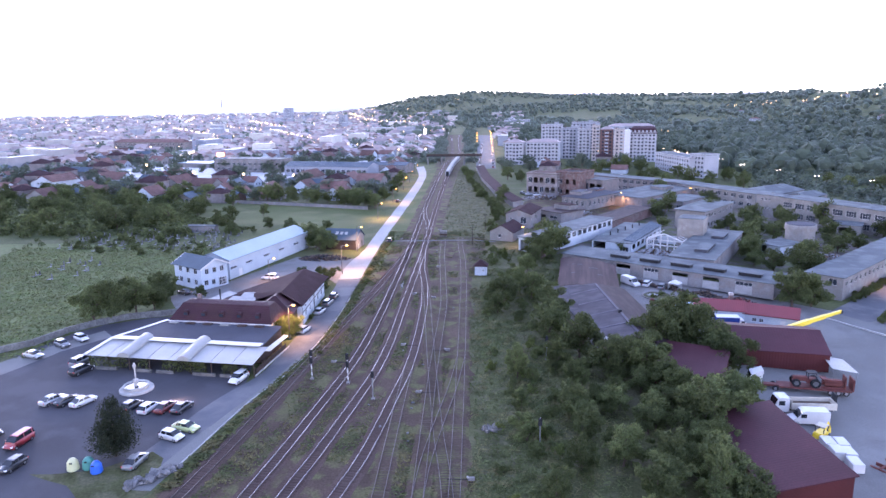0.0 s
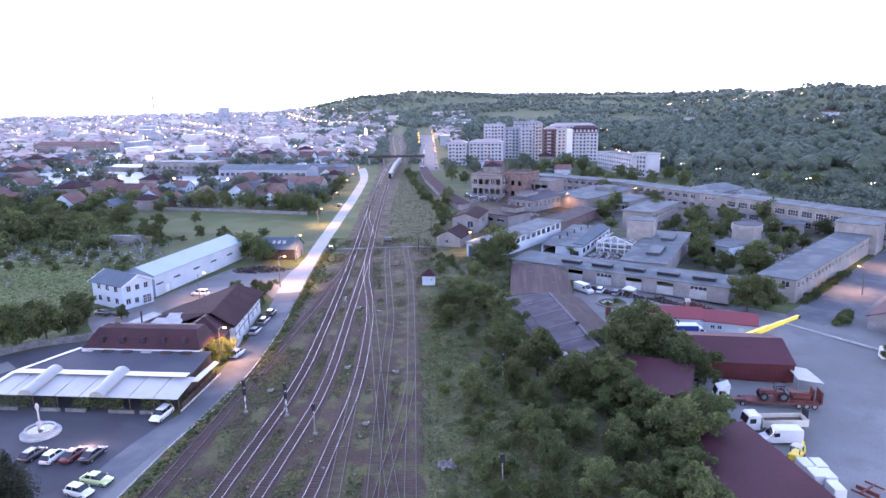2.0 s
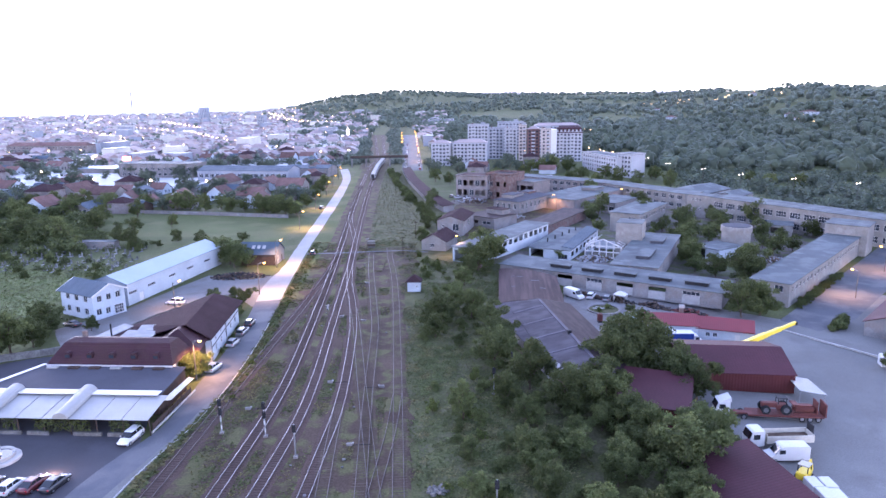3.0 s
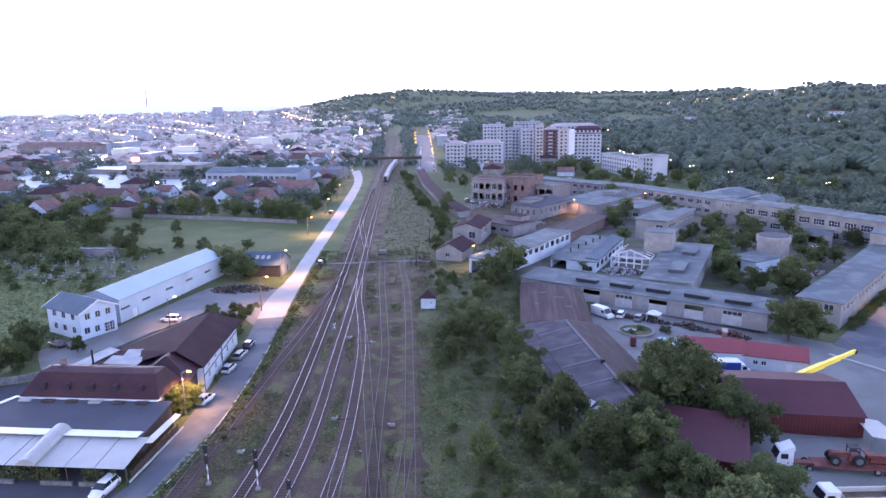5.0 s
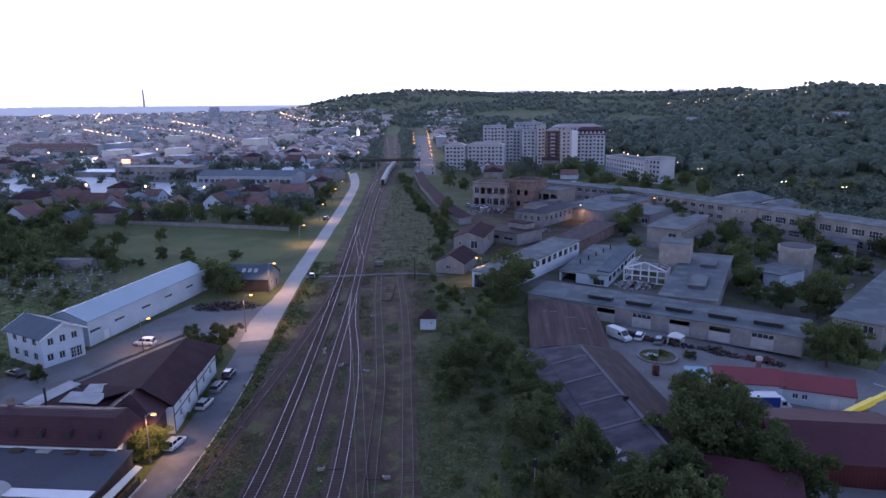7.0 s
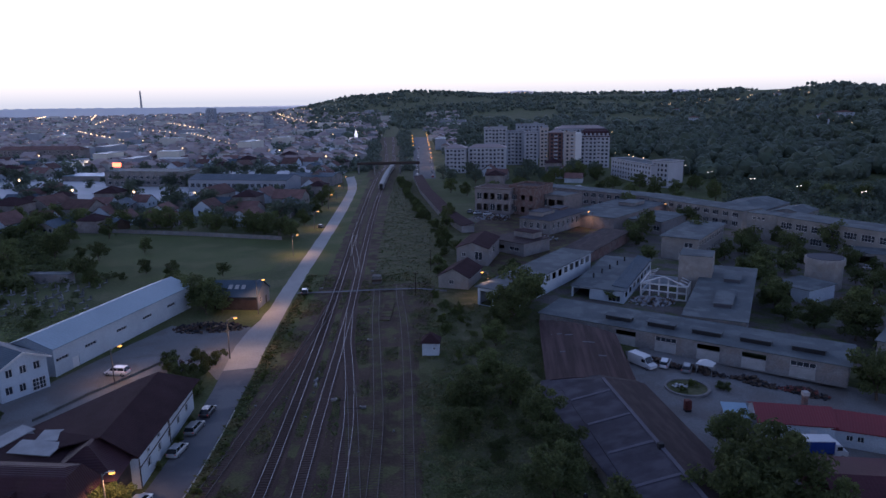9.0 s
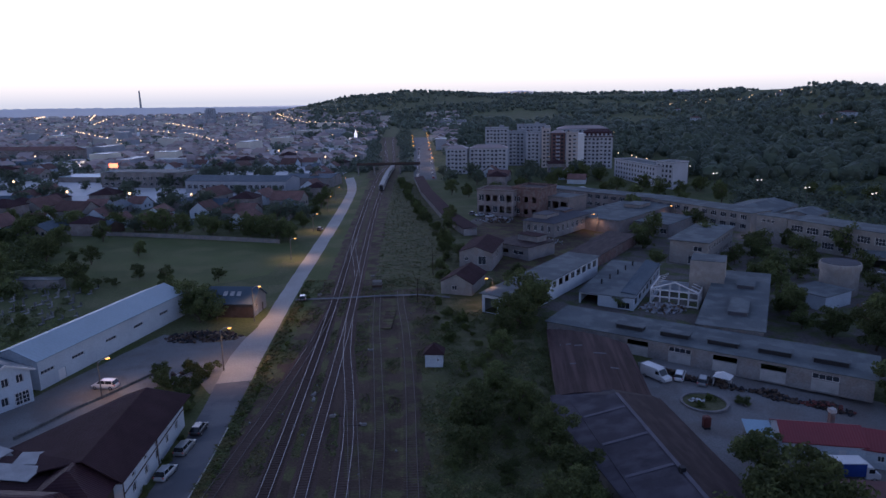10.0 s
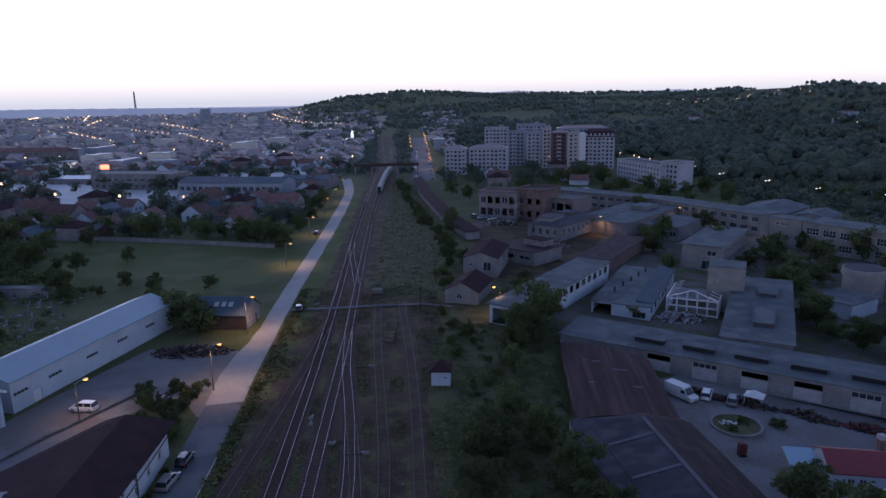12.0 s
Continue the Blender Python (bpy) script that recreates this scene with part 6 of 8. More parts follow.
CARS = [("suv", "white", -41.6, 115.6, 257, "white off-road car beside the restaurant"), ("hatch", "white", -44.4, 93.8, -22, "white hatchback parked by the railway verge"), ("sedan", "taxi", -43.4, 96.6, -17, "yellow and white taxi saloon car"),
        ("sedan", "grey", -46.3, 86.4, 85, "dark grey car under the conifer"), ("van", "red", -66.8, 91.6, 262, "red delivery van on the car park"), ("hatch", "black", -63.2, 85.0, 259, "black hatchback on the car park"), ("sedan", "black", -73, 93, 50, "black saloon on the car park"),
        ("sedan", "silver", -70.6, 106.0, 65, "silver saloon parked in a row"), ("sedan", "black", -68.0, 105.8, 65, "black saloon parked in a row"), ("sedan", "white", -65.0, 105.5, 65, "white saloon parked in a row"),
        ("hatch", "black", -55.8, 104.0, 74, "black hatchback by the fountain"), ("hatch", "white", -52.5, 103.2, 76, "white hatchback by the fountain"), ("sedan", "dark_red", -49.8, 103.6, 76, "dark red saloon by the fountain"), ("sedan", "black", -47.0, 103.5, 76, "black saloon by the fountain"),
        ("sedan", "silver", -87.7, 126.7, -21, "silver saloon on the far side of the car park"), ("hatch", "grey", -85.6, 133.0, -31, "silver hatchback by the old wall"), ("hatch", "white", -83.5, 136.6, -33, "white hatchback by the old wall"),
        ("suv", "black", -73.2, 119.0, 70, "black off-road car by the canopy"), ("suv", "grey", -75.8, 123.4, 76, "dark off-road car by the canopy"), ("hatch", "white", -36.3, 142.6, 75, "white hatchback at the roadside"), ("hatch", "silver", -35.8, 156.0, 80, "silver hatchback at the roadside"),
        ("estate", "grey", -35.4, 163.0, 82, "grey estate car at the roadside"), ("hatch", "black", -35.0, 168.8, 85, "dark hatchback at the roadside"), ("suv", "white", -57.5, 187.5, 170, "white off-road car in the gravel yard"), ("sedan", "black", -76.2, 172.6, 150, "black saloon on the gravel by the office house"), ("hatch", "grey", -84.5, 176.5, 160, "grey hatchback by the office house"),
        ("hatch", "black", -29.4, 240.2, 95, "dark car waiting at the foot crossing"), ("estate", "white", 48.0, 181.6, 60, "white car among scrap by the workshop"), ("estate", "grey", 51.3, 178.9, 60, "dark car among scrap by the workshop"), ("sedan", "black", 45.0, 184.2, 60, "old dark car among scrap"),
        ("sedan", "silver", 30, 362, 40, "silver car parked by the mill"), ("sedan", "white", 34, 359, 40, "white car parked by the mill"), ("hatch", "grey", 27, 366, 60, "grey car parked by the mill"), ("hatch", "dark_red", 38, 352, 20, "red car parked by the mill"), ("estate", "white", 134, 246, 10, "white car by the white garage"), ("hatch", "black", -37.2, 338, 80, "dark car on the concrete road")]
for c in CARS:
    made = car(*c)
    if "dark red saloon" in c[5]:
        beam = new("headlight_beam", bpy.data.lights.new("headlight_beam", "POINT"))
        beam.data.energy, beam.data.color, beam.data.shadow_soft_size = 90, (1.0, 0.6, 0.3), 0.1
        beam.parent = made
        beam.location = (2.7, 0, 0.6)
street = random.Random(9)
for i in range(22):
    car(street.choice(["sedan", "hatch"]), street.choice(["silver", "white", "grey", "black", "red"]), street.choice([4.6, 15]) + i * 0.25, 512 + 13 * i, 88, "car parked along the lamp-lit town street")

# ---- blocks of flats ----
M["flat_white"] = mat("pale_panel_render", (0.34, 0.34, 0.36), 0.85, 0.8, 0.12, 3.0, 0.05)
M["flat_beige"] = mat("warm_panel_render", (0.4, 0.35, 0.32), 0.85, 0.8, 0.12, 3.0, 0.05)
M["flat_brown"] = mat("brown_panel_render", (0.13, 0.08, 0.075), 0.85, 0.8, 0.12, 3.0, 0.05)
M["flat_grey"] = mat("grey_panel_render", (0.27, 0.28, 0.31), 0.85, 0.8, 0.12, 3.0, 0.05)


FLOOR = 2.72


def flats(x, y, rz, w, d, floors, material, label, bays, side_bays=3, roof=None, balconies=True):
    h = floors * FLOOR + 0.8
    b = house("apartment_block", label, "apartment building", x, y, rz, w, d, h, "hip" if roof else "flat", 2.2, 0.3, material, roof or M["felt"],
              holes={"f": rows(w, bays, 1.0, 1.5, 1.4, floors, FLOOR), "l": rows(d, side_bays, 1.0, 1.4, 1.4, floors, FLOOR)}, bars=0, parapet=0 if roof else 0.6, group="blocks of flats", along="x")
    if balconies:
        gap = w / bays
        mesh = None
        for f in range(1, floors):
            for i in range(1, bays, 3):
                u = -w / 2 + gap * (i + 0.5)
                if mesh is None:
                    o = part("balcony", boxes((-1.5, 1.5, -1.1, 0, -0.15, 0), (-1.5, 1.5, -1.1, -1.02, 0, 1.0), (-1.5, -1.42, -1.02, 0, 0, 1.0), (1.42, 1.5, -1.02, 0, 0, 1.0)), M["flat_white"], b)
                    mesh = o.data
                else:
                    o = shared("balcony", mesh, b)
                o.matrix_basis = pose(u, -d / 2, f * FLOOR + 0.5)
    return b


FLATS = [(33, 541, -12, 14.5, 12, 6, M["flat_white"], "pale six-storey apartment block with a hipped roof", 5, M["far_tile"]), (55, 541, -12, 26, 12, 6, M["flat_white"], "six-storey pale apartment block with a red roof", 9, M["far_tile"]),
         (68, 597, -10, 17.5, 14, 10, M["flat_white"], "tall pale apartment block", 6, None), (82.4, 592, -10, 12.8, 14, 9, M["flat_grey"], "tall grey apartment block", 4, None), (92.6, 577, -10, 10.2, 13, 9, M["flat_white"], "tall narrow apartment block with stacked balconies", 3, None),
         (101, 571, -10, 6.2, 12, 10, M["flat_beige"], "narrow beige apartment tower", 2, None), (109, 566, -12, 10.2, 12, 9, M["flat_brown"], "dark brown apartment tower with white balconies", 3, M["far_tile"]), (117.2, 557, -12, 8, 12, 9, M["flat_beige"], "beige apartment block with a bright white gable strip", 2, None),
         (135.8, 557, -14, 21, 13, 8, M["flat_white"], "broad apartment block with a maroon mansard roof", 7, None), (104, 648, -10, 24, 14, 10, M["flat_grey"], "grey apartment block behind the others", 7, None), (142, 627, -10, 40, 14, 9, M["flat_grey"], "long apartment block with a red roof behind the others", 12, M["far_tile"])]
for x, y, rz, w, d, fl, m, label, bays, rf in FLATS:
    b = flats(x, y, rz, w, d, fl, m, label, bays, roof=rf)
    top = fl * FLOOR + 0.96
    if rf is None:
        rooftop_box(b, w * 0.2, 1.0, top, 3.4, 3.4, 2.0, M["flat_grey"], M["far_felt"], "lift_house")
        part("chimney", boxes((-w * 0.3 - 0.4, -w * 0.3 + 0.4, -0.8, 0.8, top, top + 1.6)), M["flat_brown"], b)
    if "gable strip" in label:
        part("gable_strip", boxes((w / 2 + 0.004, w / 2 + 4.4, -d / 2 - 0.1, d / 2, 0, top - 0.4)), M["white_paint"], b, "bright white rendered gable strip")
    if "mansard" in label:
        bm = bmesh.new()
        q, e = w / 2 + 0.6, d / 2 + 0.6
        loft(bm, [[(-q, -e, top - 0.5), (q, -e, top - 0.5), (q, e, top - 0.5), (-q, e, top - 0.5)], [(-q + 1.4, -e + 1.6, top + 3.4), (q - 1.4, -e + 1.6, top + 3.4), (q - 1.4, e - 1.6, top + 3.4), (-q + 1.4, e - 1.6, top + 3.4)],
                  [(-q + 4, -1, top + 5.2), (q - 4, -1, top + 5.2), (q - 4, 1, top + 5.2), (-q + 4, 1, top + 5.2)]])
        part("mansard_roof", bm, M["maroon_roof"], b, "maroon mansard roof")
        for i in range(7):
            u = -w / 2 + 1.6 + (w - 3.2) * i / 6
            part("dormer", boxes((u - 0.7, u + 0.7, -e + 0.2, -e + 2.0, top + 0.4, top + 2.1)), M["flat_white"], b, "pale dormer")
flats(140.0, 468, -80, 50, 13, 4, M["flat_white"], "long white block with rows of windows", 14, balconies=False)
flats(145.5, 437.5, -62, 12, 12, 5, M["flat_white"], "taller end pavilion of the long white block", 4, balconies=False)

# ---- the low town ----
def town_house(kind, w, d, h, rise, wall, cover):
    return house("town_house", ("small town house with an old tiled gable roof", "pale town house with a reddish roof", "plain town house with a brown roof", "garden house with a grey sheet roof")[kind % 4], "house", 0, 0, 0, w, d, h, "gable" if kind != 2 else "hip", rise, 0.4,
                 wall, cover, holes={"f": rows(w, 2 + kind % 2, 1.1, 1.2, 1.3), "r": rows(d, 2, 1.1, 1.2, 1.3)}, bars=0, group="houses of the low town")


KINDS = [lambda: town_house(0, 9, 12, 3.4, 3.0, M["white_wall"], M["tile_roof"]), lambda: town_house(1, 10, 14, 3.8, 3.2, M["beige_wall"], M["tile_roof"]), lambda: town_house(2, 11, 11, 5.6, 2.6, M["pink_wall"], M["brown_roof"]),
         lambda: town_house(3, 8, 16, 3.0, 2.2, M["grey_wall"], M["slate_roof"]), lambda: town_house(4, 9, 10, 3.4, 3.4, M["blue_wall"], M["tile_roof"])]
town = random.Random(21)
spots = []
for row in range(13):
    yy = 352 + 27 * row
    for col in range(18):
        xx = -52 - 19 * col - 4 * (row % 3)
        if -190 < xx < -70 and 430 < yy < 580:
            continue
        if (-262 < xx < -190 and 470 < yy < 600) or (-325 < xx < -262 and 610 < yy < 720):
            continue
        if xx < -0.9 * yy + 60 or town.random() < 0.22:
            continue
        spots.append((xx + town.uniform(-5, 5), yy + town.uniform(-8, 8)))
for i in range(400):
    xx, yy = town.uniform(-310, -52), town.uniform(352, 450)
    if len(spots) < 10 or xx < -0.75 * yy or (-190 < xx < -70 and yy > 426) or min(math.hypot(xx - a, yy - b) for a, b in spots) < 15.6:
        continue
    spots.append((xx, yy))
for i, (xx, yy) in enumerate(spots):
    plant(KINDS[i % 5], ("house", i % 5), xx, yy, town.uniform(0.85, 1.2), town.choice([-12, 78, 80, -8, 168]) + town.uniform(-8, 8))
for i in range(110):
    yy = town.uniform(340, 600)
    plant(FARTREE[i % 3], ("far", i % 3), town.uniform(max(-0.75 * yy, -420), -46), yy, town.uniform(0.7, 1.3), town.uniform(0, 360))
side_spots = [(24 + 15 * (i % 9) + town.uniform(-4, 4), 470 + 22 * (i // 9) + town.uniform(-6, 6)) for i in range(36)]
for i, (xx, yy) in enumerate(side_spots):
    if any(abs(xx - f[0]) < f[3] / 2 + 9 and abs(yy - f[1]) < 18 for f in FLATS) or xx > 128:
        continue
    if i % 3 == 2:
        plant(KINDS[i % 5], ("house", i % 5), xx, yy, town.uniform(0.85, 1.1), town.choice([-12, 78]) + town.uniform(-8, 8))
    else:
        plant(FARTREE[i % 3], ("far", i % 3), xx, yy, town.uniform(0.7, 1.3), town.uniform(0, 360))
hallw = house("white_factory", "long white factory hall with a window row", "factory", -98, 468, -14, 62, 20, 7.0, "gable", 2.4, 0.3, M["flat_grey"], M["slate_roof"], holes={"f": rows(62, 16, 2.6, 2.6, 2.4)}, bars=2, along="x")
hallg = house("grey_factory", "grey three-storey factory block", "factory", -165, 505, -14, 56, 18, 9.5, "flat", 0, 0.3, M["grey_wall"], M["felt"], holes={"f": rows(56, 12, 1.4, 2.4, 1.8, 2, 3.6)}, bars=2)
hallb = house("side_factory", "low pale factory hall", "factory", -60, 490, -14, 30, 18, 5.5, "gable", 1.6, 0.3, M["grey_wall"], M["slate_roof"], along="x")
market = house("lit_market", "brightly lit market hall with a pale roof", "shop", -214, 543, -12, 46, 20, 3.6, "flat", 0, 0.5, M["grey_wall"], M["metal_roof"])
farm = house("farm_barn", "long low barn with a weathered grey roof behind the field", "barn", -131, 350, 62, 9, 24, 2.8, "gable", 2.0, 0.4, M["dark_wood"], M["slate_roof"])
whitebig = house("tall_white_house", "three-storey white house with a red roof", "house", -235, 372, -18, 14, 16, 9, "gable", 3, 0.4, M["white_wall"], M["tile_roof"], holes={"f": rows(14, 3, 1.2, 1.3, 1.5, 3, 2.9)})

# far streets of the town: joined, too small to pick apart
far = random.Random(33)
walls, roofs = bmesh.new(), bmesh.new()
for i in range(3300):
    r = 640 + 2700 * far.random() ** 1.2
    b = far.uniform(-44, 4)
    xx, yy = r * math.sin(radians(b)), r * math.cos(radians(b))
    if (-330 < xx < -255 and yy < 712) or -45 < xx < 30 or ground_z(xx, yy) > 14 or (xx > 30 and yy < 700):
        continue
    big = far.random() < 0.05
    w, d, h = (far.uniform(16, 38), far.uniform(10, 15), far.uniform(6, 13)) if big else (far.uniform(8, 13), far.uniform(9, 15), far.uniform(3, 6))
    m = pose(xx, yy, ground_z(xx, yy), 0, 0, far.choice([-12, 78]) + far.uniform(-10, 10))
    box(walls, -w / 2, w / 2, -d / 2, d / 2, -1, h, m, far.choice([0, 0, 1, 2]))
    if big:
        box(roofs, -w / 2 - 0.3, w / 2 + 0.3, -d / 2 - 0.3, d / 2 + 0.3, h, h + 0.3, m, 1)
    else:
        vs = [roofs.verts.new(m @ Vector(p)) for p in ((-w / 2 - 0.3, -d / 2, h), (w / 2 + 0.3, -d / 2, h), (w / 2 + 0.3, d / 2, h), (-w / 2 - 0.3, d / 2, h), (0, -d / 2, h + 2.8), (0, d / 2, h + 2.8))]
        for f in ((0, 1, 4), (2, 3, 5), (1, 2, 5, 4), (3, 0, 4, 5)):
            roofs.faces.new([vs[k] for k in f])
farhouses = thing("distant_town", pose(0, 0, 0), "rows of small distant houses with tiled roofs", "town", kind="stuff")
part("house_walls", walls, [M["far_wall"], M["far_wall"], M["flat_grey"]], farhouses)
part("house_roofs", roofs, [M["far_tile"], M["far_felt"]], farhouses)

# far woods: on the hills and between the distant houses
ball = bmesh.new()
bmesh.ops.create_icosphere(ball, subdivisions=2, radius=1.0)
ball.verts.index_update()
BALL = np.array([v.co[:] for v in ball.verts])
BALL_FACES = np.array([[v.index for v in f.verts] for f in ball.faces])
ball.free()


def scatter(name, label, count, seed, where, size, leaves, material, leaf=0.45, near=False, lobes=0):
    """Woods of many trees: leaf clumps, round uneven lobes of foliage where lobes is given."""
    g = np.random.default_rng(seed)
    pts = []
    while len(pts) < count:
        r, b = where(g)
        xx, yy = r * math.sin(radians(b)), r * math.cos(radians(b))
        if not near and -41 < xx < 30 and yy < 1250:
            continue
        pts.append((xx, yy, ground_z(xx, yy)))
    c = np.repeat(np.array(pts), leaves, 0)
    n = len(c)
    sizes = g.uniform(0.6, 1.3, count)
    s = np.repeat(sizes, leaves)[:, None] * size
    v = g.normal(size=(n, 3))
    v /= np.linalg.norm(v, axis=1)[:, None]
    v[:, 2] = np.abs(v[:, 2]) * 1.3
    c = c + v * s * g.uniform(0.5, 1.0, (n, 1))
    a = g.normal(size=(n, 3)) + (0, 0, 1.6)
    a /= np.linalg.norm(a, axis=1)[:, None]
    u = np.cross(a, g.normal(size=(n, 3)))
    u /= np.linalg.norm(u, axis=1)[:, None]
    w = np.cross(a, u)
    q = s * leaf * g.uniform(0.6, 1.2, (n, 1))
    quad = np.stack([c - u * q, c - w * q, c + u * q, c + w * q], 1).reshape(-1, 3)
    me = bpy.data.meshes.new(name)
    faces = [(4 * i, 4 * i + 1, 4 * i + 2, 4 * i + 3) for i in range(n)]
    if lobes:
        k = count * lobes
        mid = np.repeat(np.array(pts), lobes, 0) + g.normal(size=(k, 3)) * (0.38, 0.38, 0.16) * size + (0, 0, 0.62 * size)
        wide = np.repeat(sizes, lobes)[:, None, None] * size * g.uniform(0.42, 0.68, (k, 1, 1)) * g.uniform(0.85, 1.15, (k, 1, 3))
        rough = 1 + g.normal(size=(k, len(BALL), 1)) * 0.13
        lump = (mid[:, None, :] + BALL[None] * rough * wide).reshape(-1, 3)
        faces += (BALL_FACES[None] + (len(quad) + len(BALL) * np.arange(k))[:, None, None]).reshape(-1, 3).tolist()
        quad = np.concatenate([quad, lump])
    me.from_pydata(quad.tolist(), [], faces)
    me.materials.append(material)
    return tagged(new(name, me), label, "trees", kind="stuff")


def garden(g):
    """A spot in the gardens of the low town, as distance and bearing."""
    while True:
        y = g.uniform(352, 720)
        x = g.uniform(max(-0.8 * y, -440), -46)
        if (-255 < x < -185 and 505 < y < 590) or (-330 < x < -235 and 590 < y < 720) or (-200 < x < -50 and 440 < y < 530):
            continue
        return math.hypot(x, y), math.degrees(math.atan2(x, y))


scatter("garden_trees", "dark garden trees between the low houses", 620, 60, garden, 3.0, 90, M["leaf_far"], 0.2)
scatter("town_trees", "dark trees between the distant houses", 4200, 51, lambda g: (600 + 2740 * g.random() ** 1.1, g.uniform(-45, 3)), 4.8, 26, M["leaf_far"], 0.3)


def wooded(g):
    """A spot on the hill outside its fields and clearings."""
    while True:
        r, b = 1000 + 2200 * g.random() ** 0.9, g.uniform(-8, 52)
        if noise.noise((r * 0.0032, b * 0.16, 2)) > -0.2:
            return r, b


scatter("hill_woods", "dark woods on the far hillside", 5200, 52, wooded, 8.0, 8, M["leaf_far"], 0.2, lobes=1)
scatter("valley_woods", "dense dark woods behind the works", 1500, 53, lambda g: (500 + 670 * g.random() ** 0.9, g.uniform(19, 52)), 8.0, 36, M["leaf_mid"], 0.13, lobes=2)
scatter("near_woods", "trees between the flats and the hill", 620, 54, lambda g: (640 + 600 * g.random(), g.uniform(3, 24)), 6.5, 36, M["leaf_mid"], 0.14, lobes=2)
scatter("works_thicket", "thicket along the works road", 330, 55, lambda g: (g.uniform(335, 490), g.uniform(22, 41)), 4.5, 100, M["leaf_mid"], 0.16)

def lineside(g):
    """A spot beside the far tracks, as distance and bearing."""
    while True:
        y = g.uniform(556, 1180)
        x = g.uniform(-58, 3)
        if float(np.interp(y, [543, 612, 784, 1016], [-22, -19, -25, -34])) - 6.5 < x < float(np.interp(y, [520, 600, 781, 1012], [-15.5, -12.8, -16.8, -22.5])) + 6.5:
            continue
        return math.hypot(x, y), math.degrees(math.atan2(x, y))


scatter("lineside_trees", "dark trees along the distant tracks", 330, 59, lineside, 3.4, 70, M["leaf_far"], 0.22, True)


def thicket(g):
    """A spot in the overgrown land behind the cemetery, as distance and bearing."""
    while True:
        y = g.uniform(252, 368)
        x = g.uniform(-310, -108)
        if x < -0.8 * y - 25 or (x > -112 - (y - 275) * 0.42 and y > 270):
            continue
        return math.hypot(x, y), math.degrees(math.atan2(x, y))


scatter("cemetery_scrub", "rough scrub over the cemetery and the meadow's edge", 110, 58, lambda g: (lambda x, y: (math.hypot(x, y), math.degrees(math.atan2(x, y))))(g.uniform(-165, -88), g.uniform(226, 268)), 1.3, 120, M["leaf"], 0.14)
scatter("cemetery_thicket", "dense green thicket behind the cemetery", 420, 56, thicket, 3.4, 200, M["leaf"], 0.14)

# lights of the town
def light_points(name, label, points, radius, material):
    bm = bmesh.new()
    for x, y, z, k in points:
        bmesh.ops.create_icosphere(bm, subdivisions=1, radius=radius * k, matrix=Matrix.Translation((x, y, z)))
    ob = part(name, bm, material, None)
    return tagged(ob, label, "street lights", kind="stuff")


pts = []
lr = random.Random(77)
LAMP_LINES = [(-541, 1212, -340, 895, 16), (-574, 1704, -338, 1218, 17), (-515, 1345, -342, 1087, 11), (-323, 1079, -178, 774, 13), (-654, 1521, -866, 2089, 8), (-1263, 2471, -1400, 2800, 9), (-420, 2300, -192, 1416, 14), (-203, 1509, -122, 1397, 8), (-896, 2055, -1300, 3000, 8), (-507, 2285, -248, 1573, 8)]
for x0, y0, x1, y1, n in LAMP_LINES:
    for i in range(n):
        k = i / (n - 1)
        x, y = x0 + (x1 - x0) * k + lr.uniform(-2, 2), y0 + (y1 - y0) * k + lr.uniform(-2, 2)
        pts.append((x, y, ground_z(x, y) + 9, math.hypot(x, y) / 900 * lr.uniform(0.5, 0.9)))
for x, y in ((-334, 693), (-237, 484), (-179, 428), (-142, 415), (-108, 405), (-243, 714), (-228, 760), (-327, 861), (-329, 925), (-68, 619), (-44, 624), (-100, 675), (-120, 700), (-139, 713), (-145, 874), (-102, 986), (-48, 1076)):
    pts.append((x, y, 7, 0.85))
for i in range(210):
    r = 700 + 2400 * lr.random() ** 1.1
    b = lr.uniform(-40, -2)
    x, y = r * math.sin(radians(b)), r * math.cos(radians(b))
    if -48 < x < 4 or ground_z(x, y) > 22:
        continue
    pts.append((x, y, ground_z(x, y) + 8, r / 900 * lr.uniform(0.3, 0.62)))
light_points("town_lights", "orange street lights across the evening town", pts, 0.88, M["lamp_far"])
pts = [(16 + i * 0.7, 560 + 46 * i, 9, 0.45 + 0.02 * i) for i in range(9)] + [(3.5 + i * 0.1, 700 + 60 * i, 9, 0.7) for i in range(4)]
light_points("street_lights", "bright yellow lamps along the town street", pts, 0.8, M["lamp_warm"])
pts = []
for b, r, n in ((20.5, 1750, 5), (22.6, 1700, 6), (25.5, 1550, 6), (27.5, 1500, 3), (29.5, 1450, 3), (-1.5, 2300, 2), (9, 2900, 4), (31, 950, 4), (12, 1000, 4), (15.5, 900, 3)):
    for i in range(n):
        bb, rr = b + lr.uniform(-0.9, 0.9), r + lr.uniform(-60, 60)
        x, y = rr * math.sin(radians(bb)), rr * math.cos(radians(bb))
        pts.append((x, y, ground_z(x, y) + 10, rr / 1100 * lr.uniform(0.4, 0.8)))
light_points("hill_lights", "house lights on the far hillside", pts, 0.8, M["lamp_far"])
pts = [(160, 584, 8, .6), (163, 561, 8, .6), (161, 545, 8, .7), (164, 532, 8, .6), (166, 508, 8, .5), (169, 488, 8, .5), (99, 566, 8, .6), (102, 565, 8, .6), (106, 562, 8, .6), (60, 545, 6, .7)]
light_points("block_lights", "yellow lamps beyond the long white block", pts, 0.72, M["lamp_far"])

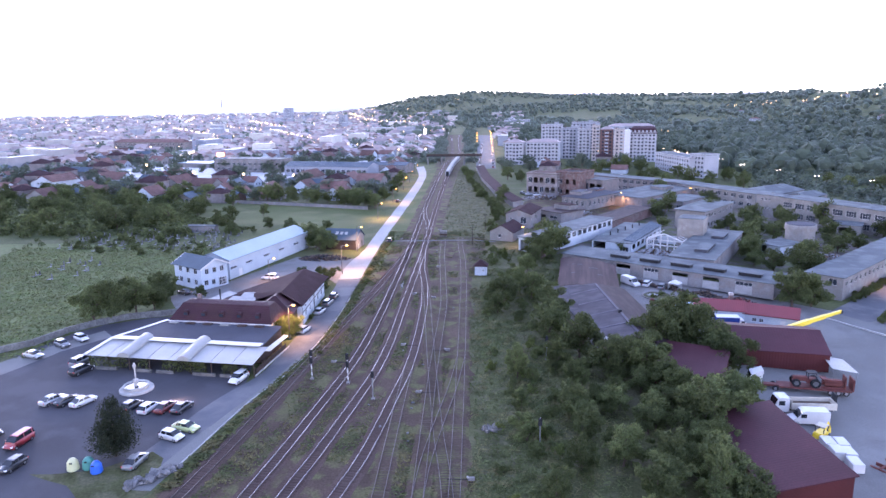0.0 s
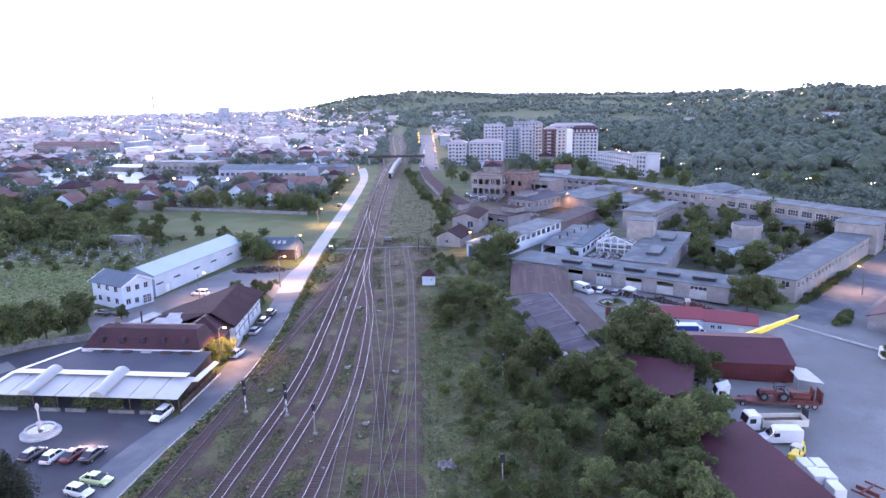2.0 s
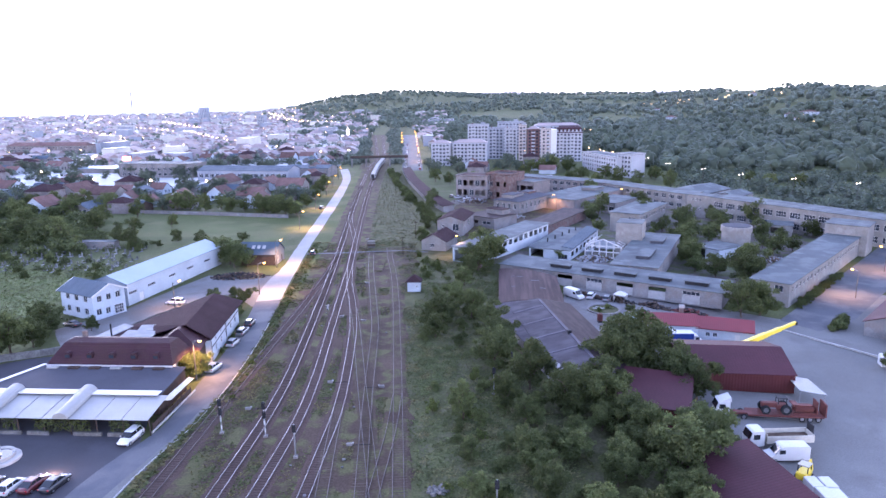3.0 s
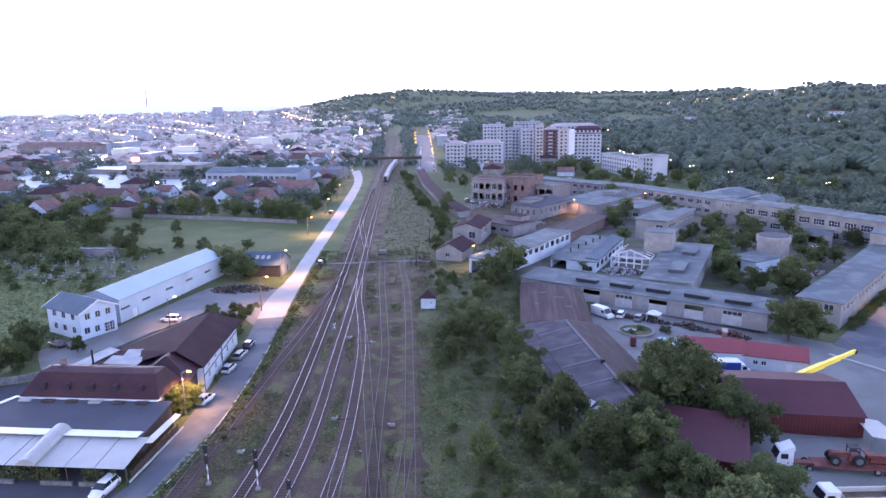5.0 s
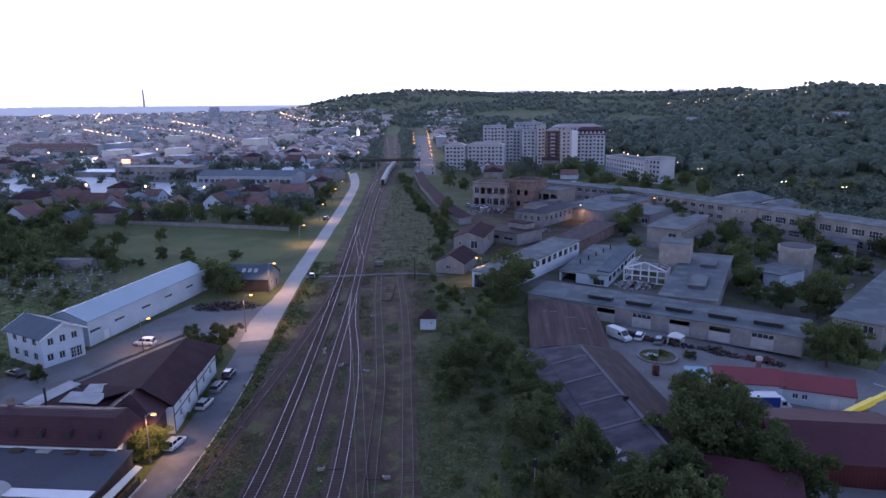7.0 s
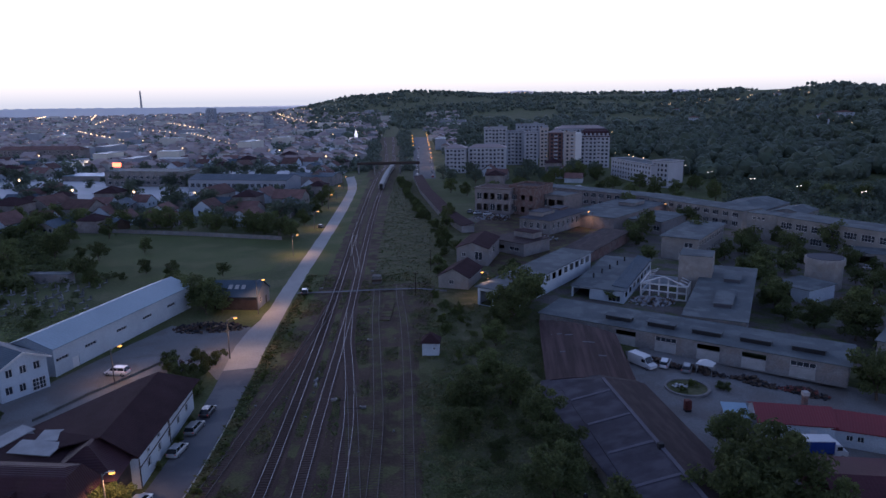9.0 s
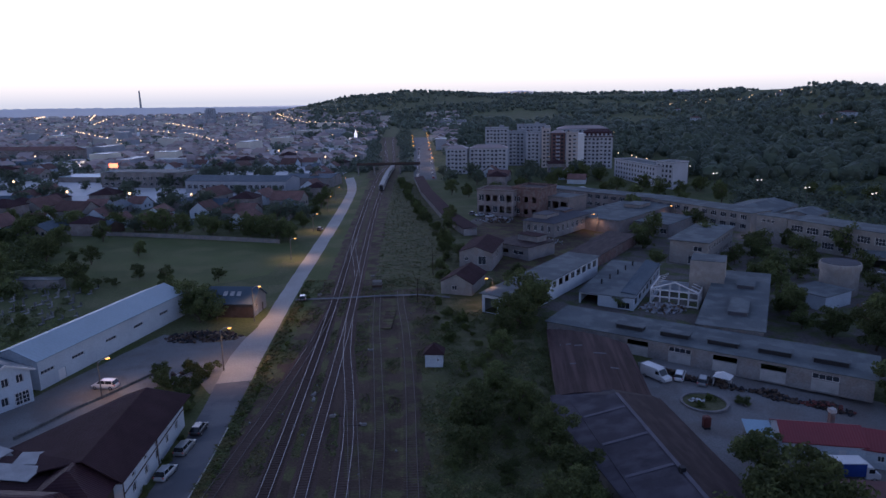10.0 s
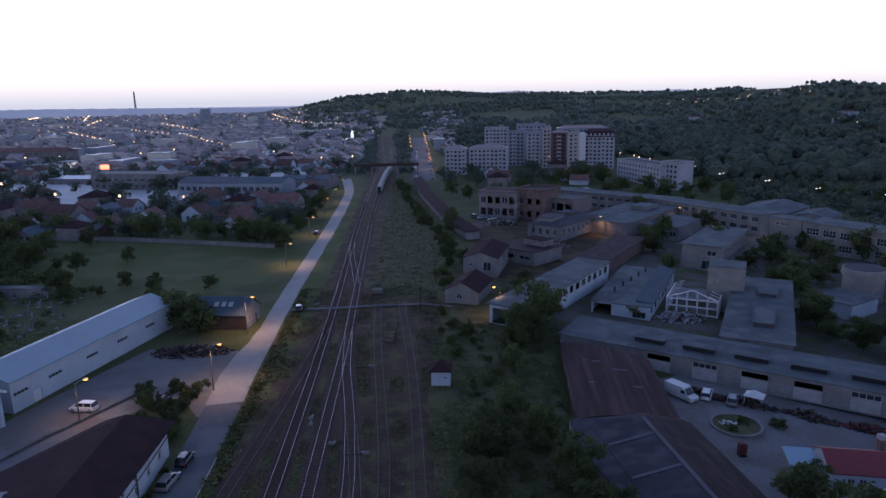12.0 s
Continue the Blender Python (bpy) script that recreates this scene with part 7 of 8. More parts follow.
# far skyline: flat glowing strips that imitate hazy hills and roofs at the plain's rim
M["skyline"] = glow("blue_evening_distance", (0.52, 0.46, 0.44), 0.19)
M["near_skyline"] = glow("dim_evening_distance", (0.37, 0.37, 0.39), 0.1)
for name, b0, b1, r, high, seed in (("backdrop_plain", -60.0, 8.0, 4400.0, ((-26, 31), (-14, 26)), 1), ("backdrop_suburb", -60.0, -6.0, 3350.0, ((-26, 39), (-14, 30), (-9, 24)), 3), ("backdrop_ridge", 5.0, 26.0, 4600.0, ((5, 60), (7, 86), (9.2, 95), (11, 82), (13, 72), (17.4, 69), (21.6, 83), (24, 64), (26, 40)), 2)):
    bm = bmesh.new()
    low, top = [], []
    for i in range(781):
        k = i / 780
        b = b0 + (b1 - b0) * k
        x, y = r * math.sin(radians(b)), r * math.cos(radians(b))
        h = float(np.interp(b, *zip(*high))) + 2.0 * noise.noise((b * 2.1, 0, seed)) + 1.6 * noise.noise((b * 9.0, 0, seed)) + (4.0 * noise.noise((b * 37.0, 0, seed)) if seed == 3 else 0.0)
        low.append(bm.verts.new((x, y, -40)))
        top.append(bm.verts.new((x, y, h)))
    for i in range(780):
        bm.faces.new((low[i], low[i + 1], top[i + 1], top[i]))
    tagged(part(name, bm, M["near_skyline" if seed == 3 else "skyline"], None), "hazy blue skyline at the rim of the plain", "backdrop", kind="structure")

# chimney on the horizon
chim = thing("tall_chimney", pose(-1526, 4099, 20), "tall slender industrial chimney on the horizon", "chimney")
bm = bmesh.new()
tube(bm, [(0, 0, 0), (0, 0, 104)], [6, 4], 12)
# pale colour on the shaft stands in for distance haze
part("shaft", bm, M["flat_white"], chim)

# ---- car park ----
fountain = thing("fountain", pose(-58.7, 111.5, 0.02), "round white fountain with a slender column on the car park", "fountain")
bm = bmesh.new()
tube(bm, [(0, 0, 0), (0, 0, 0.35), (0, 0, 0.45)], [2.9, 2.9, 2.75], 28)
part("plinth", bm, M["fountain_stone"], fountain)
bm = bmesh.new()
rings = []
for r, z in ((2.1, 0.45), (2.25, 1.0), (2.0, 1.0), (1.9, 0.75)):
    rings.append([(r * math.cos(a), r * math.sin(a), z) for a in (2 * math.pi * k / 28 for k in range(28))])
loft(bm, rings)
part("basin", bm, M["fountain_stone"], fountain)
bm = bmesh.new()
tube(bm, [(0, 0, 0.7), (0, 0, 0.78)], 1.85, 28)
part("water", bm, M["glass"], fountain)
bm = bmesh.new()
tube(bm, [(0, 0, 0.7), (0, 0, 1.5), (0, 0, 1.6), (0, 0, 2.0), (0, 0, 2.1), (0, 0, 3.8), (0, 0, 4.6), (0, 0, 5.1)], [0.4, 0.25, 0.55, 0.45, 0.15, 0.12, 0.32, 0.1], 14)
part("column", bm, M["fountain_stone"], fountain)
bulb(fountain, 0.6, -0.4, 1.15, 0.1, M["lamp_white"])

for x, y, rz, col, label in ((-54.4, 84.8, 10, (0.45, 0.45, 0.25), "pale bell-shaped recycling bin"), (-52.4, 85.2, 0, (0.06, 0.2, 0.16), "green bell-shaped recycling bin"), (-50.7, 84.2, -10, (0.03, 0.1, 0.45), "blue bell-shaped recycling bin")):
    b = thing("recycling_bin", pose(x, y, 0.04, 0, 0, rz), label, "bin", "bins on the island")
    bm = bmesh.new()
    tube(bm, [(0, 0, 0), (0, 0, 0.15), (0, 0, 1.2), (0, 0, 1.65), (0, 0, 1.8)], [0.75, 0.85, 0.72, 0.4, 0.1], 14)
    part("bell", bm, plain_gloss("bin_plastic", col, 0.45), b)
    part("slot", rounded(-0.2, 0.2, -0.72, -0.55, 1.15, 1.35, 0.02), M["black"], b)
rr = random.Random(3)
for i in range(26):
    rk = bmesh.new()
    bmesh.ops.create_icosphere(rk, subdivisions=1, radius=1.0)
    for v in rk.verts:
        v.co *= 1 + 0.7 * noise.noise(v.co * 1.1 + Vector((i * 3.1, 0, 0)))
        v.co.z *= 0.6
    s = rr.uniform(0.45, 0.95)
    ob = part("boulder", rk, M["rock"], None)
    u = i % 13
    ob.matrix_basis = pose(-44.4 + 0.38 * u + rr.uniform(-0.5, 0.5), 80.2 + 0.72 * u * 0.55 + (i // 13) * 0.9 + rr.uniform(-0.4, 0.4), s * 0.4, rr.uniform(-25, 25), rr.uniform(-25, 25), rr.uniform(0, 360)) @ Matrix.Diagonal((s, s * rr.uniform(0.7, 1.1), s, 1))
    tagged(ob, "pale grey boulder heaped beside the siding", "boulder", "boulder heap")

# old stone wall round the car park, in stretches
WALL = [(-99, 126), (-92.1, 133.4), (-89.4, 141.3), (-85.8, 146.4), (-80.3, 151.3), (-73.8, 153.5), (-66, 157.5)]
for i, (a, b) in enumerate(zip(WALL, WALL[1:])):
    a, b = Vector((*a, 0)), Vector((*b, 0))
    d = b - a
    wl_ = thing("stone_wall", pose(a.x, a.y, 0, 0, 0, math.degrees(math.atan2(d.y, d.x))), "crumbling grey stone wall round the car park", "wall", "car park wall")
    part("masonry", boxes((0, d.length - 0.004, -0.25, 0.25, -0.1, 1.3)), M["stone_wall"], wl_)
    part("coping", boxes((0, d.length - 0.004, -0.3, 0.3, 1.3, 1.38)), M["stone_wall"], wl_)

# yard wall behind the restaurant, rubble and garden
for a, b in (((-63.5, 168.5), (-59, 178.3)), ((-59, 178.3), (-55.5, 184.4)), ((-55.5, 184.4), (-50.8, 193.2))):
    a, b = Vector((*a, 0)), Vector((*b, 0))
    d = b - a
    yw = thing("garden_wall", pose(a.x, a.y, 0, 0, 0, math.degrees(math.atan2(d.y, d.x))), "low rendered wall along the gravel yard", "wall", "yard wall")
    part("masonry", boxes((0, d.length - 0.004, -0.15, 0.15, -0.1, 0.45)), M["stone_wall"], yw)
    part("coping", boxes((0, d.length - 0.004, -0.2, 0.2, 0.45, 0.52)), M["stone_wall"], yw)


def heap(name, label, x, y, rx, ry, high, n, size, seed, mats, turn=0):
    g = random.Random(seed)
    bm = bmesh.new()
    for i in range(n):
        a, q = g.uniform(0, 2 * math.pi), g.random() ** 0.6
        m = pose(rx * q * math.cos(a), ry * q * math.sin(a), max(0.05, high * (1 - q) * g.uniform(0.5, 1.0)), g.uniform(-50, 50), g.uniform(-50, 50), g.uniform(0, 360))
        s = size * g.uniform(0.5, 1.5)
        box(bm, -s, s, -s * 0.4, s * 0.4, -s * 0.25, s * 0.25, m, g.randrange(len(mats)))
    ob = part(name, bm, mats, None)
    ob.matrix_basis = pose(x, y, 0, 0, 0, turn)
    return tagged(ob, label, "heap", kind="stuff")


M["pale_scrap"] = mat("pale_scrap", (0.3, 0.3, 0.31), 0.7, 0.6, 0.8, 6.0, 0.1)
heap("scrap_heap", "heap of timber and scrap beside the warehouse", -47.5, 213.5, 8.5, 3.5, 1.6, 260, 0.5, 1, [M["rubble"], M["dark_wood"], M["black"]])
for k, (x, y, mats, label) in enumerate(((47.2, 182.9, ("dark_wood", "black", "rubble"), "scrap along the front of the workshop hall"), (53.4, 178.0, ("dark_wood", "black", "bark"), "dark scrap and drums along the workshop wall"), (60.4, 172.3, ("bark", "black", "dark_wood"), "rusty scrap by the workshop wall"), (66.9, 167.0, ("black", "rust_red", "dark_wood"), "red and grey scrap by the workshop corner"))):
    heap("scrap_heap", label, x, y, 4.6, 1.1, 1.3, 130, 0.4, 2 + k, [M[m] for m in mats], -39)
heap("rubble_heap", "rubble and litter on the old works ground", 35, 350, 9, 6, 1.5, 260, 0.55, 5, [M["rubble"], M["pale_scrap"], M["dark_wood"]])
heap("rubble_heap", "rubble among the old workshops", 46, 303, 8, 4, 1.2, 160, 0.5, 6, [M["rubble"], M["pale_scrap"]])
heap("rubble_heap", "rubble behind the glasshouse", 60, 222, 6, 4, 1.6, 200, 0.5, 7, [M["pale_scrap"], M["rubble"]])
heap("rubble_heap", "broken fittings beside the open garage", 112, 216, 6, 4, 1.2, 160, 0.5, 8, [M["pale_scrap"], M["rubble"]])
heap("garden_clutter", "garden frames and clutter by the road", -46, 190.5, 3.6, 2.6, 0.9, 70, 0.5, 9, [M["pale_scrap"], M["dark_wood"]])
heap("slab_heap", "stacked concrete slabs on the verge", 4.2, 97.5, 1.4, 0.9, 0.7, 24, 0.6, 10, [M["stone_wall"], M["grey_wall"]])

FIELD_WALL = [(-165, 343), (-133, 342), (-105, 334), (-79, 325.5), (-49, 314.5)]
for a, b in zip(FIELD_WALL, FIELD_WALL[1:]):
    a, b = Vector((*a, 0)), Vector((*b, 0))
    fw = thing("field_wall", pose(a.x, a.y, 0, 0, 0, math.degrees(math.atan2(b.y - a.y, b.x - a.x))), "long low grey wall behind the green field", "wall", "field wall")
    part("masonry", boxes((0, (b - a).length - 0.01, -0.12, 0.12, -0.1, 1.5)), M["grey_wall"], fw)
    part("coping", boxes((0, (b - a).length - 0.01, -0.18, 0.18, 1.5, 1.6)), M["stone_wall"], fw)

# graves
gr = random.Random(8)
headstone = None
for i in range(150):
    if i < 134:
        x, y = gr.uniform(-150, -84), gr.uniform(226, 262)
    else:
        x, y = gr.uniform(-142, -126), gr.uniform(184, 212)
    x += (y - 240) * -0.25
    m = pose(x, y, 0, 0, 0, -20 + gr.uniform(-12, 12)) @ Matrix.Diagonal((gr.uniform(0.55, 0.85), 0.7, gr.uniform(0.6, 1.15), 1))
    g = thing("gravestone", m, "weathered grey gravestone in the overgrown cemetery", "gravestone", "graves")
    if headstone is None:
        bm = rounded(-0.4, 0.4, -0.12, 0.12, 0.2, 1.5, 0.08)
        o1 = part("headstone", bm, M["grave"], g)
        o2 = part("kerb", boxes((-0.5, 0.5, -2.0, 0.15, 0, 0.25)), M["grave"], g)
        headstone = (o1.data, o2.data)
    else:
        shared("headstone", headstone[0], g)
        shared("kerb", headstone[1], g)
chapel = house("grave_chapel", "low pale wall and chapel of the cemetery", "chapel", -108, 262, -6, 14, 3, 2.4, "flat", 0, 0.2, M["grey_wall"], M["felt"])

# ---- railway signals and lineside things ----
def signal(x, y, height, label, heads=2, banded=True):
    s = thing("railway_signal", pose(x, y, 0), label, "signal", "railway signals")
    bm = bmesh.new()
    tube(bm, [(0, 0, 0), (0, 0, height)], 0.09, 8)
    part("mast", bm, M["steel"], s)
    if banded:
        for k in range(2):
            bm = bmesh.new()
            tube(bm, [(0, 0, 0.8 + 1.3 * k), (0, 0, 1.4 + 1.3 * k)], 0.105, 8)
            part("white_band", bm, M["white_paint"], s, "white painted band")
    for k in range(heads):
        z = height - 0.2 - 1.5 * k
        part("signal_head", rounded(-0.28, 0.28, -0.2, -0.05, z - 1.0, z + 0.2, 0.05), M["black"], s)
        bm = bmesh.new()
        tube(bm, [(0, -0.2, z), (0, -0.42, z)], 0.12, 8)
        part("hood", bm, M["black"], s)
    part("foot", boxes((-0.3, 0.3, -0.3, 0.3, 0, 0.3)), M["grey_wall"], s)


for x, y, h, hd in ((-28.3, 116.6, 5.8, 2), (-21.3, 114.8, 5.8, 2), (15.4, 126.4, 5.0, 1), (19.7, 133.3, 5.0, 1), (10.9, 91.4, 5.2, 1)):
    signal(x, y, h, "tall railway colour-light signal with black heads", hd, x < 0)
signal(-15.8, 108.2, 5.2, "dark lattice-like lineside mast", 1, False)


def point_machine(x, y, rz):
    p = thing("point_machine", pose(x, y, 0.1, 0, 0, rz), "grey point machine with a white lever weight", "point machine", "point machines")
    part("case", rounded(-0.45, 0.45, -0.25, 0.25, 0, 0.4, 0.05), M["grey_wall"], p)
    bm = bmesh.new()
    bmesh.ops.create_icosphere(bm, subdivisions=2, radius=0.17, matrix=Matrix.Translation((0.5, 0, 0.4)))
    part("weight", bm, M["flat_panel"], p)
    part("rod", boxes((0.45, 3.2, -0.04, 0.04, 0.02, 0.1)), M["black"], p)


for x, y, rz in ((-8.3, 110.8, 0), (-4.0, 131.2, 180), (1.1, 83.4, 180), (-26, 124.5, 0), (-13.4, 134, 0), (-9.6, 201.5, 180), (-14.4, 172, 0), (-9, 168.6, 180), (-18.3, 178.4, 90), (-18.6, 180.6, 60), (-25.6, 244, 0), (-12.4, 262, 0)):
    point_machine(x, y, rz)
stone = None
sr = random.Random(12)
for i in range(34):
    tr = sr.choice(TRACKS[:7])[1]
    k = sr.randrange(3, min(11, len(tr)))
    x, y = tr[k][0] + sr.choice([-2.3, 2.4]) + sr.uniform(-0.3, 0.3), tr[k][1] + sr.uniform(-8, 8)
    if y < 72:
        continue
    s = sr.uniform(0.13, 0.28)
    if stone is None:
        bm = boxes((-1, 1, -0.7, 0.7, -0.2, 0.8))
        bmesh.ops.bevel(bm, geom=bm.edges[:], offset=0.25, segments=1, affect="EDGES")
        ob = part("block_of_stone", bm, M["rock"], None)
        stone = ob.data
    else:
        ob = shared("block_of_stone", stone, None)
    ob.matrix_basis = pose(x, y, 0.05, 0, 0, sr.uniform(0, 180)) @ Matrix.Diagonal((s, s, s, 1))
    tagged(ob, "pale concrete marker stone beside a track", "stone", "lineside stones")
old = thing("loading_ramp", pose(-6.5, 222, 0, 0, 0, -4), "worn concrete slabs between the sidings", "ramp")
for i in range(6):
    part("slab", boxes((-1.2, 1.2, -7 + 2.5 * i, -4.7 + 2.5 * i, 0, 0.28)), M["yard_soil"], old)
for x, y in ((0.6, 235), (5.5, 262)):
    p = thing("lineside_pole", pose(x, y, 0), "slim dark lineside pole", "pole")
    bm = bmesh.new()
    tube(bm, [(0, 0, 0), (0, 0, 6.5)], [0.12, 0.08], 8)
    part("shaft", bm, M["dark_wood"], p)
    part("crossarm", boxes((-0.7, 0.7, -0.05, 0.05, 6.0, 6.12)), M["dark_wood"], p)

# kerb of the road on the railway side: pale edge blocks
edge = [p for p in catmull(ROAD_R, 2.5) if 84 < p.y < 172]
for a, b in zip(edge, edge[1:]):
    d = b - a
    k = part("kerb_block", boxes((0, d.length - 0.03, -0.09, 0.09, 0, 0.16)), M["kerb"], None)
    k.matrix_basis = pose(a.x + 0.12, a.y, 0.02, 0, 0, math.degrees(math.atan2(d.y, d.x)))
    tagged(k, "pale concrete kerb block at the road's edge", "kerb", "road kerb", "structure")


# ---- lorries, crane and containers ----
def truck_wheels(parent, spots, r=0.48):
    for x, y in spots:
        wheel(parent, x, y, r)


def cab(parent, x, colour):
    bm = bmesh.new()
    prof = [(0, 0.7), (2.1, 0.7), (2.15, 1.7), (1.75, 2.8), (1.5, 2.95), (0, 2.95)]
    loft(bm, [[(x + u, s * 1.2, v) for u, v in prof] for s in (-1, -0.97, 0.97, 1)])
    part("cab", bm, colour, parent)
    bm = bmesh.new()
    loft(bm, [[(x + u, s * 1.05, v) for u, v in ((2.17, 1.72), (1.8, 2.72), (1.84, 2.74), (2.21, 1.72))] for s in (-1, 1)])
    part("windscreen", bm, M["car_glass"], parent)
    for s in (-1, 1):
        part("side_window", boxes((x + 0.7, x + 1.65, s * 1.21 - 0.01, s * 1.21 + 0.01, 1.75, 2.5)), M["car_glass"], parent)


low_loader = thing("low_loader", pose(56.9, 114.3, 0.03, 0, 0, 169), "white lorry with a low-loader trailer carrying a red tractor", "lorry")
cab(low_loader, 5.8, M["white_paint"])
bm = bmesh.new()
loft(bm, [[(u, s * 1.1, v) for u, v in ((5.6, 2.95), (7.2, 2.95), (5.7, 3.6))] for s in (-1, 1)])
part("wind_deflector", bm, M["white_paint"], low_loader)
part("chassis", boxes((2.5, 6.5, -0.5, 0.5, 0.6, 0.95), (-8.2, 3.0, -1.25, 1.25, 0.75, 1.0)), M["rust_red"], low_loader)
part("ramp", boxes((-8.5, -8.3, -1.2, 1.2, 0.9, 3.0)), M["rust_red"], low_loader)
truck_wheels(low_loader, [(u, s * 1.05) for u in (6.9, 3.6, -5.0, -6.2, -7.4) for s in (-1, 1)])
tractor = thing("tractor", pose(58.6, 114.0, 1.03, 0, 0, 169), "faded red tractor loaded on the trailer", "tractor")
part("hood", rounded(0.3, 2.6, -0.45, 0.45, 0.9, 1.7, 0.1), M["rust_red"], tractor)
part("body", rounded(-1.2, 0.4, -0.6, 0.6, 0.6, 1.5, 0.1), M["rust_red"], tractor)
part("cab_frame", boxes((-1.0, -0.9, -0.6, -0.5, 1.5, 2.5), (-1.0, -0.9, 0.5, 0.6, 1.5, 2.5), (0.2, 0.3, -0.6, -0.5, 1.5, 2.5), (0.2, 0.3, 0.5, 0.6, 1.5, 2.5), (-1.1, 0.4, -0.7, 0.7, 2.5, 2.6)), M["black"], tractor)
for u, r in ((-0.9, 0.8), (2.1, 0.7)):
    for s in (-1, 1):
        bm = bmesh.new()
        tube(bm, [(u, s * 0.85 - 0.2, r), (u, s * 0.85 + 0.2, r)], r, 16)
        w = part("wheel", bm, M["tyre"], tractor)
        bm = bmesh.new()
        tube(bm, [(u, s * 0.85 - 0.21, r), (u, s * 0.85 + 0.21, r)], r * 0.55, 12)
        part("rim", bm, M["rock"], w)
sprayer = thing("sprayer", pose(62.2, 113.3, 1.03, 0, 0, -11), "orange farm implement on the trailer", "machine")
part("tank", rounded(-1.6, 1.6, -0.7, 0.7, 0.4, 1.5, 0.3), M["rust_red"], sprayer)
part("frame", boxes((-1.8, 1.9, -0.8, -0.7, 0, 0.4), (-1.8, 1.9, 0.7, 0.8, 0, 0.4), (1.7, 1.85, -0.9, 0.9, 0, 2.3), (-1.9, -1.0, -0.8, 0.8, 1.6, 1.75)), M["rust_red"], sprayer)
tipper = thing("tipper_lorry", pose(53.9, 105.5, 0.03, 0, 0, 178), "white tipper lorry with a cream open body", "lorry")
cab(tipper, 2.6, M["white_paint"])
M["cream"] = mat("cream_paint", (0.5, 0.46, 0.38), 0.6, 0.8, 0.5, 7.0, 0.05)
part("tipper_body", boxes((-4.6, 2.3, -1.25, 1.25, 1.1, 1.25), (-4.6, 2.3, -1.25, -1.17, 1.25, 2.2), (-4.6, 2.3, 1.17, 1.25, 1.25, 2.2), (2.22, 2.3, -1.17, 1.17, 1.25, 2.5), (-4.6, -4.52, -1.17, 1.17, 1.25, 2.2)), M["cream"], tipper, "cream open tipper body")
part("load", boxes((-4.5, 2.2, -1.16, 1.16, 1.25, 1.5)), M["rubble"], tipper)
part("tail_frame", boxes((-5.0, -4.8, -1.3, 0.2, 1.2, 3.2)), M["black"], tipper)
part("chassis", boxes((-4.4, 4.4, -0.5, 0.5, 0.6, 1.09)), M["black"], tipper)
truck_wheels(tipper, [(u, s * 1.05) for u in (3.6, -1.9, -3.2) for s in (-1, 1)])


def panel_van(x, y, rz, label, long=5.6):
    v = thing("panel_van", pose(x, y, 0.03, 0, 0, rz), label, "van", "vans")
    bm = bmesh.new()
    h = long / 2
    prof = [(-h, 0.4), (h, 0.4), (h + 0.05, 0.95), (h - 0.9, 1.25), (h - 1.6, 2.2), (h - 2.0, 2.4), (-h + 0.1, 2.4), (-h, 2.2)]
    loft(bm, [[(u, s * k, z) for u, z in prof] for s, k in ((-1, 0.98), (1, 0.98))])
    part("body", bm, M["white_paint"], v)
    bm = bmesh.new()
    loft(bm, [[(u, s * 0.85, z) for u, z in ((h - 0.88, 1.27), (h - 1.58, 2.18), (h - 1.54, 2.2), (h - 0.84, 1.29))] for s in (-1, 1)])
    part("windscreen", bm, M["car_glass"], v)
    for s in (-1, 1):
        part("side_window", boxes((h - 2.2, h - 1.35, s * 0.985 - 0.01, s * 0.985 + 0.01, 1.35, 1.95)), M["car_glass"], v)
    truck_wheels(v, [(u, s * 0.88) for u in (h - 0.9, -h + 1.1) for s in (-1, 1)], 0.34)


panel_van(53, 101.8, 176, "white van parked beside the tipper lorry")
panel_van(43.6, 181.9, -60, "white van parked by the rusty shed")
panel_van(91.5, 131.5, -15, "white minibus in the concrete yard", 6.5)
tarp = thing("tarpaulin_lorry", pose(57.4, 146.8, 0.03, 0, 0, -6), "small lorry with a blue tarpaulin body and white roof", "lorry")
bm = bmesh.new()
prof = [(0, 0.5), (1.9, 0.5), (1.9, 1.1), (1.3, 1.4), (0.8, 2.2), (0, 2.25)]
loft(bm, [[(1.7 + u, s, v) for u, v in prof] for s in (-0.95, 0.95)])
part("cab", bm, M["white_paint"], tarp)
part("side_window", boxes((2.0, 2.75, -0.965, -0.955, 1.35, 1.95)), M["car_glass"], tarp)
part("tarpaulin", rounded(-3.2, 1.6, -1.1, 1.1, 0.9, 2.75, 0.06), M["blue_tarp"], tarp)
part("tarpaulin_roof", rounded(-3.3, 1.65, -1.15, 1.15, 2.752, 2.86, 0.03), M["white_paint"], tarp)
truck_wheels(tarp, [(u, s * 0.85) for u in (2.8, -2.0) for s in (-1, 1)], 0.34)
loader = thing("backhoe_loader", pose(52.4, 96.6, 0.03, 0, 0, 40), "small yellow excavator beside the store", "excavator")
part("body", rounded(-1.2, 1.0, -0.7, 0.7, 0.5, 1.4, 0.1), M["yellow"], loader)
part("roof", rounded(-0.7, 0.8, -0.7, 0.7, 2.3, 2.42, 0.04), M["cream"], loader)
part("cab_posts", boxes((-0.65, -0.55, -0.65, -0.55, 1.4, 2.3), (0.65, 0.75, -0.65, -0.55, 1.4, 2.3), (-0.65, -0.55, 0.55, 0.65, 1.4, 2.3), (0.65, 0.75, 0.55, 0.65, 1.4, 2.3)), M["black"], loader)
bm = bmesh.new()
